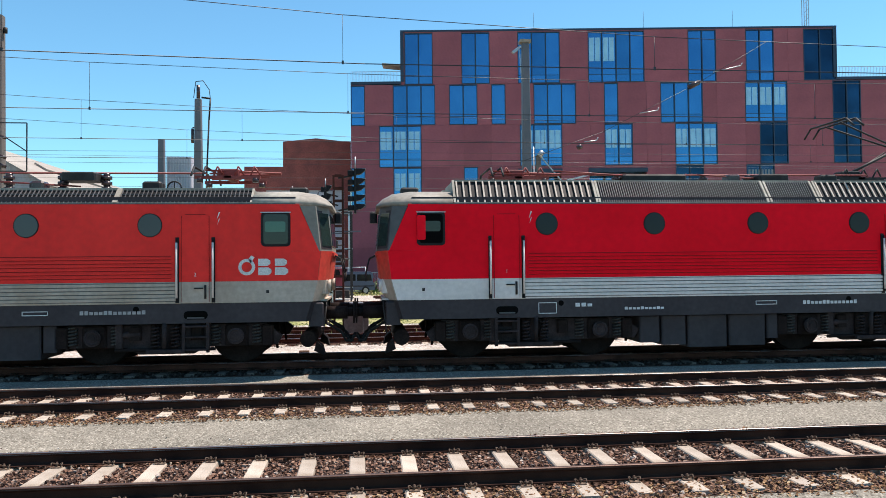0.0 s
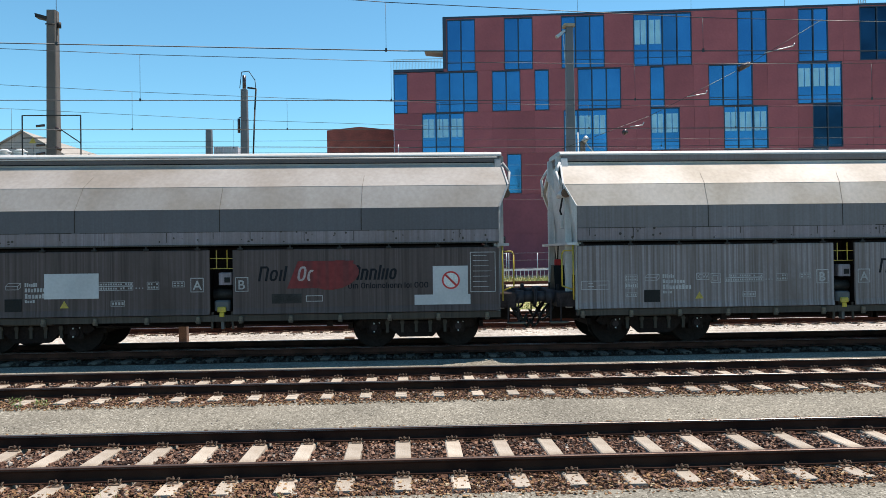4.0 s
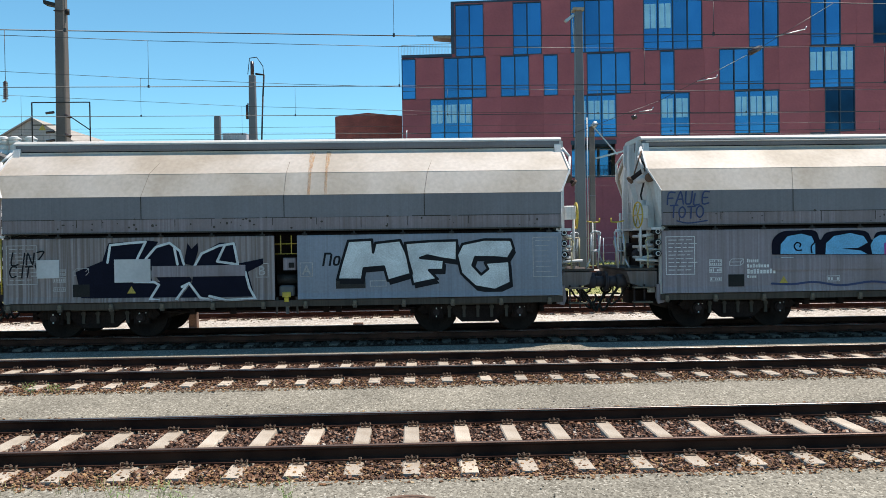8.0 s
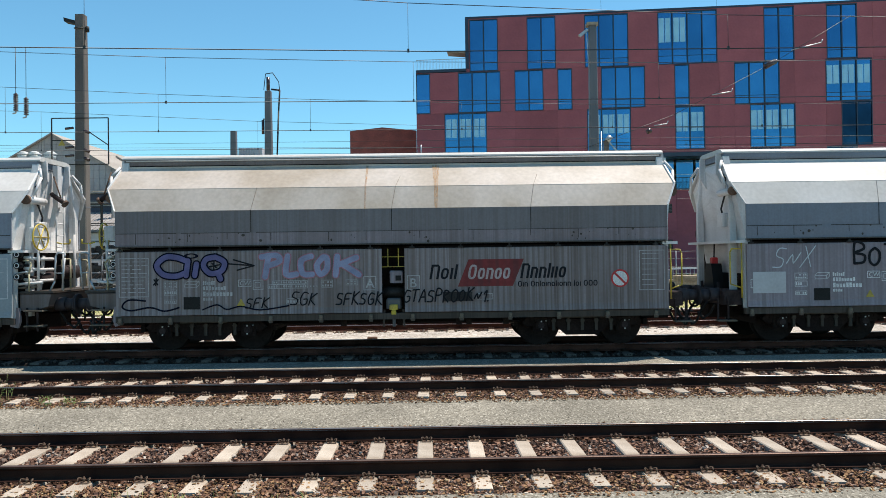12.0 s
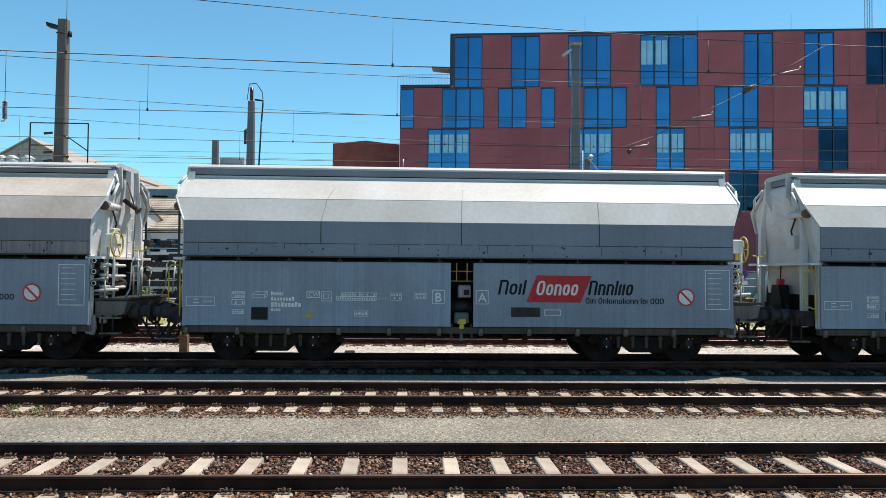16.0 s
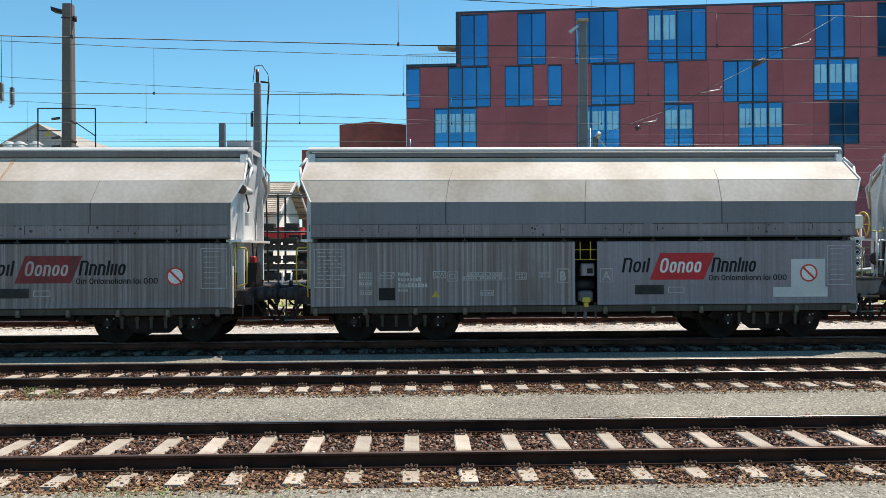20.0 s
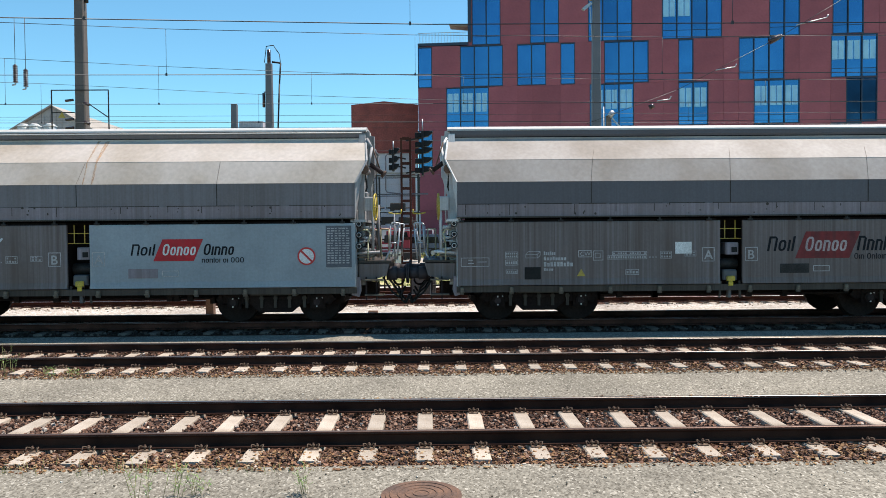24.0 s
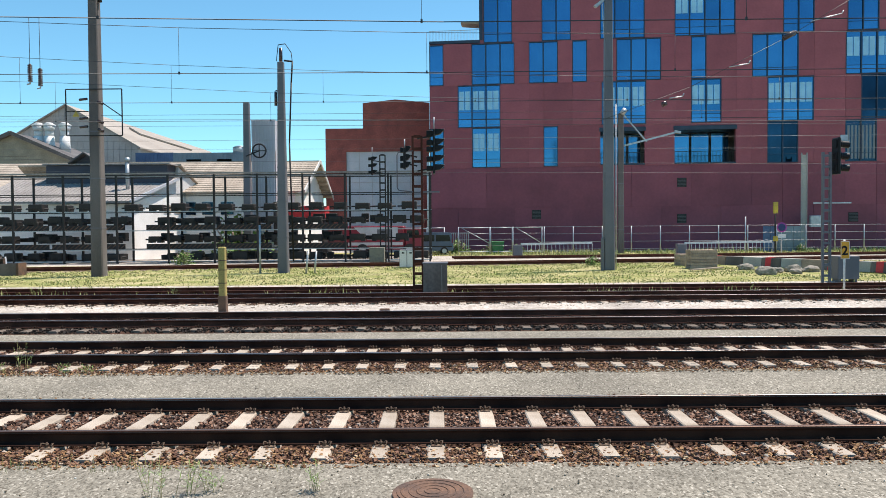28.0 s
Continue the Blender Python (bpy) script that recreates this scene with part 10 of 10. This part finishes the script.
for x in (-1.3, 0.9):
    part("wheel", Mesh().cyl((x, -1.0, 0.45), (x, 1.0, 0.45), 0.45, 16), "rubber", trailer)
van = thing("van", "small blue-grey van parked by the brick hall", "van", at=pose(-1.5, 60.6, 0.24))
part("body", Mesh().prism([(-2.1, 0.32), (2.1, 0.32), (2.14, 0.5), (2.1, 1.05), (1.98, 1.68), (1.8, 1.8), (-0.4, 1.82), (-0.8, 1.74), (-1.35, 1.12), (-2.1, 0.95)], -0.85, 0.85, "y"), "van_blue", van)
part("side_window", Mesh().prism([(0.72, 1.08), (1.9, 1.08), (1.82, 1.58), (0.72, 1.6)], -0.862, -0.852, "y"), "cab_glass", van)
part("door_window", Mesh().prism([(-1.1, 1.08), (0.6, 1.08), (0.6, 1.6), (-0.66, 1.6)], -0.862, -0.852, "y"), "cab_glass", van)
part("side_moulding", Mesh().box(-2.0, 2.05, -0.865, -0.852, 0.62, 0.7), "steel_dark", van)
part("bumper", Mesh().cham(2.02, 2.2, -0.82, 0.82, 0.32, 0.55, 0.04), "steel_dark", van)
part("tail_lamp", Mesh().box(2.0, 2.1, -0.86, -0.7, 0.95, 1.3), "engine_red", van)
for x in (-1.4, 1.4):
    w_ = part("wheel", Mesh().cyl((x, -0.88, 0.31), (x, -0.66, 0.31), 0.31, 16).cyl((x, 0.66, 0.31), (x, 0.88, 0.31), 0.31, 16), "rubber", van)
    part("rim", Mesh().cyl((x, -0.895, 0.31), (x, -0.882, 0.31), 0.19, 14), "galv", w_)
waste = thing("waste_bin", "green plastic waste bin by the gate", "bin", at=pose(4.3, 61.0, 0.24))
part("tub", Mesh().prism([(-0.42, 0.1), (0.42, 0.1), (0.5, 0.95), (-0.5, 0.95)], -0.4, 0.4, "y"), "bin_green", waste)
part("lid", Mesh().cham(-0.53, 0.53, -0.44, 0.42, 0.95, 1.02, 0.03), "bin_green", waste)

for x, y, h in ((-9.3, 37.0, 2.4), (-6.9, 36.5, 1.1), (-6.5, 36.6, 1.1), (23.7, 58.5, 2.9)):
    ps = thing("marker_pole", "slim pale marker pole in the grass", "pole", "marker poles", at=pose(x, y, 0.2, ry=5 if h < 1.5 else 0))
    part("pole", Mesh().cyl((0, 0, -0.1), (0, 0, h), 0.05, 8), "galv", ps)
hoard = thing("hoarding", "blue-grey sheet hoarding by the fence", "fence", at=pose(26.0, 60.6, 0.24))
for k in range(5):
    part("sheet", Mesh().box(k * 0.62, k * 0.62 + 0.6, 0, 0.04, 0, 2.1), "shed_blue" if k < 2 else "shed_teal", hoard)

# ---- fence, barrier, timber, stones ----
fence = thing("wire_fence", "long wire fence on grey posts before the red block", "fence")
for k in range(17):
    x = 8.06 + k * 2.37
    part("post", Mesh().cyl((x, 60.4, 0.2), (x, 60.4, 2.45), 0.045, 6), "galv", fence)
for z in (0.6, 1.2, 1.85, 2.43):
    part("strand", Mesh().cyl((7.86, 60.4, z), (46, 60.4, z), 0.012, 5), "galv", fence)
for x0, x1, brace in ((-1.5, -0.1, 0), (1.06, 3.6, 1), (3.66, 5.42, 0), (5.48, 7.82, 1)):
    gate = thing("yard_gate", "grey tubular gate leaf with wire mesh", "gate", "yard gate leaves", at=pose(x0, 60.0, 0.2))
    wd = x1 - x0
    for x in (0.0, wd):
        part("upright", Mesh().cyl((x, 0, 0), (x, 0, 2.25), 0.045, 6), "galv", gate)
    for z in (0.25, 2.2):
        part("crossbar", Mesh().cyl((0, 0, z), (wd, 0, z), 0.035, 6), "galv", gate)
    for z in (0.75, 1.25, 1.72):
        part("strand", Mesh().cyl((0, 0, z), (wd, 0, z), 0.01, 5), "galv", gate)
    if brace:
        part("brace", Mesh().cyl((0.3, 0, 2.15), (wd, 0, 0.9), 0.03, 6), "galv", gate)
railing = thing("bar_railing", "short railing of upright grey bars behind the gate", "railing", at=pose(0.3, 62.4, 0.24))
part("top_bar", Mesh().box(-0.05, 1.75, -0.02, 0.02, 1.7, 1.75), "galv", railing)
for k in range(10):
    part("bar", Mesh().box(k * 0.18, k * 0.18 + 0.04, -0.018, 0.018, 0, 1.7), "galv", railing)
for x0, x1, yb in ((17.6, 24.0, 54.5), (5.6, 10.9, 55.0)):
    bar = thing("level_crossing_barrier", "white lowered barrier boom with hanging rods", "barrier", "barrier booms")
    part("boom", Mesh().beam((x0, yb, 1.15), (x1, yb, 1.2), 0.14, 0.14), "white", bar)
    part("drive", Mesh().cham(x0 - 0.6, x0 + 0.1, yb - 0.25, yb + 0.25, 0.2, 1.1, 0.04), "mast_steel", bar)
    for k in range(int((x1 - x0) / 0.3)):
        part("rod", Mesh().cyl((x0 + 0.5 + k * 0.3, yb, 0.55), (x0 + 0.5 + k * 0.3, yb, 1.15), 0.018, 5), "white", bar)
for i, (x, y, wd, n) in enumerate(((13.2, 38.2, 0.68, 6), (13.3, 41.2, 0.42, 4))):
    st = thing("timber_stack", "stack of grey sawn timbers in the grass", "timber", "timber stacks", at=pose(x, y, 0.2, rz=4 * i))
    for k in range(n):
        for j in range(3):
            part("timber", Mesh().cham(-wd, wd, -0.45 + j * 0.3, -0.18 + j * 0.3, k * 0.16, k * 0.16 + 0.15, 0.012), "wood", st)
plank = thing("plank", "loose pale plank leaning on the grass", "plank", at=pose(12.9, 36.6, 0.24, rz=40))
part("board", Mesh().box(-1.4, 1.4, -0.12, 0.12, 0, 0.05), "roof_tan", plank)


def rock(x, y, s, seed):
    bm = bmesh.new()
    bmesh.ops.create_icosphere(bm, subdivisions=3, radius=1)
    for v in bm.verts:
        k = 1 + 0.35 * noise.noise(v.co * 1.3 + Vector((seed * 3.1, 0, 0))) + 0.12 * noise.noise(v.co * 4 + Vector((0, seed, 0)))
        v.co = Vector((v.co.x * s * 1.5, v.co.y * s, v.co.z * s * 0.8)) * k
    me = bpy.data.meshes.new("rock")
    bm.to_mesh(me)
    bm.free()
    me.materials.append(M["rock"])
    ob = new("rock", me)
    ob.matrix_basis = pose(x, y, 0.2 + s * 0.35)
    tagged(ob, "grey limestone boulder lying in the grass", "rock", "boulders")


for i, (x, y, s) in enumerate(((14.95, 36.8, 0.26), (14.4, 33.2, 0.30), (15.5, 34.6, 0.2), (16.4, 34.8, 0.28), (17.2, 34.8, 0.24), (13.7, 38.6, 0.2), (15.9, 33.6, 0.18))):
    rock(x, y, s, i + 1)
for k in range(10):
    blk = thing("barrier_block", "low red and white concrete barrier block", "barrier", "barrier blocks", at=pose(15.0 + 0.55 * k, 43.0 - 1.06 * k, 0.2, rz=-63))
    part("block", Mesh().prism([(-0.28, 0), (0.28, 0), (0.2, 0.48), (-0.2, 0.48)], -0.58, 0.58), ("concrete", "wood", "mast", "concrete", "mast")[k % 5], blk)
    if k in (1, 4, 7, 8, 9):
        part("stripe", Mesh().prism([(-0.285, -0.002), (0.285, -0.002), (0.205, 0.484), (-0.205, 0.484)], -0.35, 0.0), "red_paint", blk, "red painted band")
post_s = thing("road_sign", "round red-and-blue no-stopping sign on a post", "sign", at=pose(25.4, 56.0, 0.24))
part("post", Mesh().cyl((0, 0, 0), (0, 0, 2.2), 0.04, 6), "galv", post_s)
part("disc", Mesh().cyl((0, -0.05, 2.0), (0, -0.08, 2.0), 0.38, 20), "tag_magenta", post_s)
part("disc_centre", Mesh().cyl((0, -0.081, 2.0), (0, -0.09, 2.0), 0.28, 20), "tag_blue", post_s)
part("plate", Mesh().box(-0.3, 0.3, -0.08, -0.06, 1.2, 1.5), "white", post_s)
pole = thing("marker_pole", "yellow marker pole by the fence", "pole", at=pose(26.05, 58.5, 0.24))
part("pole", Mesh().cyl((0, 0, 0), (0, 0, 3.6), 0.06, 6), "steel_dark", pole)
part("band", Mesh().box(-0.18, 0.18, -0.1, 0.0, 3.1, 4.0).box(-0.18, 0.18, -0.1, 0.0, 0.9, 1.3), "yellow", pole)
cover = thing("manhole_cover", "round rusty iron manhole cover in the gravel", "manhole cover", at=pose(-0.13, 6.5, 0.0))
part("rim", Mesh().cyl((0, 0, -0.05), (0, 0, 0.012), 0.36, 32), "rust", cover)
lid = part("lid", Mesh().cyl((0, 0, 0.0), (0, 0, 0.02), 0.32, 32), "rust", cover)
for k in range(1, 5):
    part("ring_rib", Mesh().ring((0, 0, 0.02), (0, 0, 1), 0.07 * k, 0.008, 28, 5), "rust", lid)


def weed(x, y, h, seed):
    rs = random.Random(seed)
    t = thing("weed", "tall thin green weed in the gravel", "weed", "weeds", at=pose(x, y, ground_z(y)))
    stems, leaves = Mesh(), Mesh()
    for k in range(7):
        a, l = rs.uniform(0, 6.28), h * rs.uniform(0.5, 1)
        base = Vector((rs.uniform(-0.1, 0.1), rs.uniform(-0.05, 0.05), 0))
        tip = base + Vector((math.cos(a) * l * 0.3, math.sin(a) * l * 0.3, l))
        stems.tube([base, base.lerp(tip, 0.5) + Vector((0, 0, 0.03)), tip], 0.0022, 4)
        for j in range(8):
            p = base.lerp(tip, 0.2 + 0.1 * j)
            b = rs.uniform(0, 6.28)
            d = Vector((math.cos(b), math.sin(b), 0.5)) * rs.uniform(0.04, 0.09)
            s = Vector((-math.sin(b), math.cos(b), 0)) * 0.0045
            leaves.add([p, p + d * 0.5 + s, p + d, p + d * 0.5 - s], [(0, 1, 2, 3)])
    tagged(part("stem", stems, "straw", t), kind="stuff")
    tagged(part("leaves", leaves, "leaf", t), kind="stuff")


for i, (x, y, h) in enumerate(((-2.62, 6.45, 0.4), (-2.35, 6.55, 0.32), (-2.1, 6.6, 0.22), (-1.22, 6.6, 0.3), (-6.95, 12.0, 0.6), (-7.1, 11.7, 0.2), (-6.1, 11.7, 0.2), (-5.75, 11.75, 0.2), (-9.3, 25.3, 0.5), (-14.2, 25.4, 0.55))):
    weed(x, y, h, i)


def bush(x, y, z, s, seed, label):
    rs = random.Random(seed)
    t = thing("bush", label, "bush", at=pose(x, y, z))
    st, lv = Mesh(), Mesh()
    for k in range(9):
        a = rs.uniform(0, 6.28)
        st.cyl((0, 0, 0), (math.cos(a) * s * 0.5, math.sin(a) * s * 0.5, s * rs.uniform(0.5, 1.0)), 0.02 * s, 5)
    for k in range(420):
        a, e, r = rs.uniform(0, 6.28), rs.uniform(0, 1.57), s * rs.uniform(0.35, 1.0) * (0.8 + 0.3 * math.sin(3 * k))
        p = Vector((math.cos(a) * math.cos(e) * r, math.sin(a) * math.cos(e) * r, math.sin(e) * r))
        d = Vector((rs.uniform(-1, 1), rs.uniform(-1, 1), rs.uniform(-0.4, 0.8))).normalized() * s * 0.16
        n_ = d.cross(Vector((rs.uniform(-1, 1), rs.uniform(-1, 1), 1))).normalized() * s * 0.06
        lv.add([p, p + d * 0.5 + n_, p + d, p + d * 0.5 - n_], [(0, 1, 2, 3)])
    part("stem", st, "wood", t)
    part("leaves", lv, "leaf", t)


for i, (x, y, s) in enumerate(((-16.5, 46.5, 0.9), (-15.8, 56.0, 3.2), (-14.2, 57.0, 2.6), (8.3, 42.0, 0.6), (4.0, 61.5, 1.0), (1.0, 62.0, 1.2), (6.0, 62, 0.8), (-0.2, 61.6, 0.9), (38, 60, 0.8), (29, 60.5, 0.7))):
    bush(x, y, 0.2, s, i, "loose green bush by the yard" if s > 1 else "small green weed clump")
debris = thing("scrap_trough", "pale concrete trough heaped with scrap, one end rust-red", "trough", at=pose(-21.25, 36.8, 0.15))
part("trough", Mesh().box(-4.0, 0, -0.35, -0.25, 0, 0.62).box(-4.0, 0, 0.25, 0.35, 0, 0.62).box(-4.0, 0, -0.25, 0.25, 0, 0.1), "mast", debris)
part("end_plate", Mesh().box(0.002, 0.12, -0.36, 0.36, 0.0, 0.66), "rust", debris, "rust-red end plate")
rs = random.Random(3)
for k in range(34):
    x = rs.uniform(-3.8, -0.4)
    part("scrap_bar", Mesh().beam((x, rs.uniform(-0.2, 0.2), 0.45), (x + rs.uniform(-0.6, 0.6), rs.uniform(-0.3, 0.3), rs.uniform(0.7, 0.98)), rs.uniform(0.05, 0.14), 0.06), ("rust", "wood", "rack_black", "pale_sheet")[k % 4], debris)
brickling = thing("brake_shoe", "small dark brake shoe lying in the grit", "brake shoe", at=pose(-1.6, 19.2, 0.19))
part("block", Mesh().cham(-0.13, 0.13, -0.06, 0.06, 0, 0.09, 0.02), "rust", brickling)



def motions():
    """The train rolls past and slows a little; its wheels turn with it."""
    at = (0, 1, 2, 4, 6, 8, 10, 12, 13.5, 15, 17, 19, 20, 21, 22.5, 24, 25, 26, 27, 28)
    lead = (-0.03, 0.0, -0.015, 0.03, 0.045, 0.045, 0.06, 0.06, 0.035, 0.0, -0.05, -0.1, -0.11, -0.1, -0.06, 0.0, 0.07, 0.165, 0.275, 0.42)
    gone = lambda t: 9.9375 * t - 0.01 * t * t + float(np.interp(t, at, lead))
    for ob, s in vehicles:
        walk(ob, [(t, pose(21.992 + s - gone(t), TRAIN_Y, RAIL_Z)) for t in range(0, 29)])
    first = {}
    for ob, s in vehicles:
        for wheel in [c for c in ob.children if c.name.startswith("wheelset")]:
            x, z = round(wheel.location.x, 3), round(wheel.location.z, 3)
            if (x, z) not in first:
                walk(wheel, [(k / 15, pose(x, 0, z, 0, -math.degrees(gone(k / 15) / z), 0)) for k in range(0, 421)])
                first[x, z] = wheel
            else:
                # the same turning for every wheelset that sits at the same place on its vehicle
                wheel.rotation_mode = "QUATERNION"
                keys = wheel.animation_data_create()
                keys.action = first[x, z].animation_data.action
                keys.action_slot = first[x, z].animation_data.action_slot


motions()
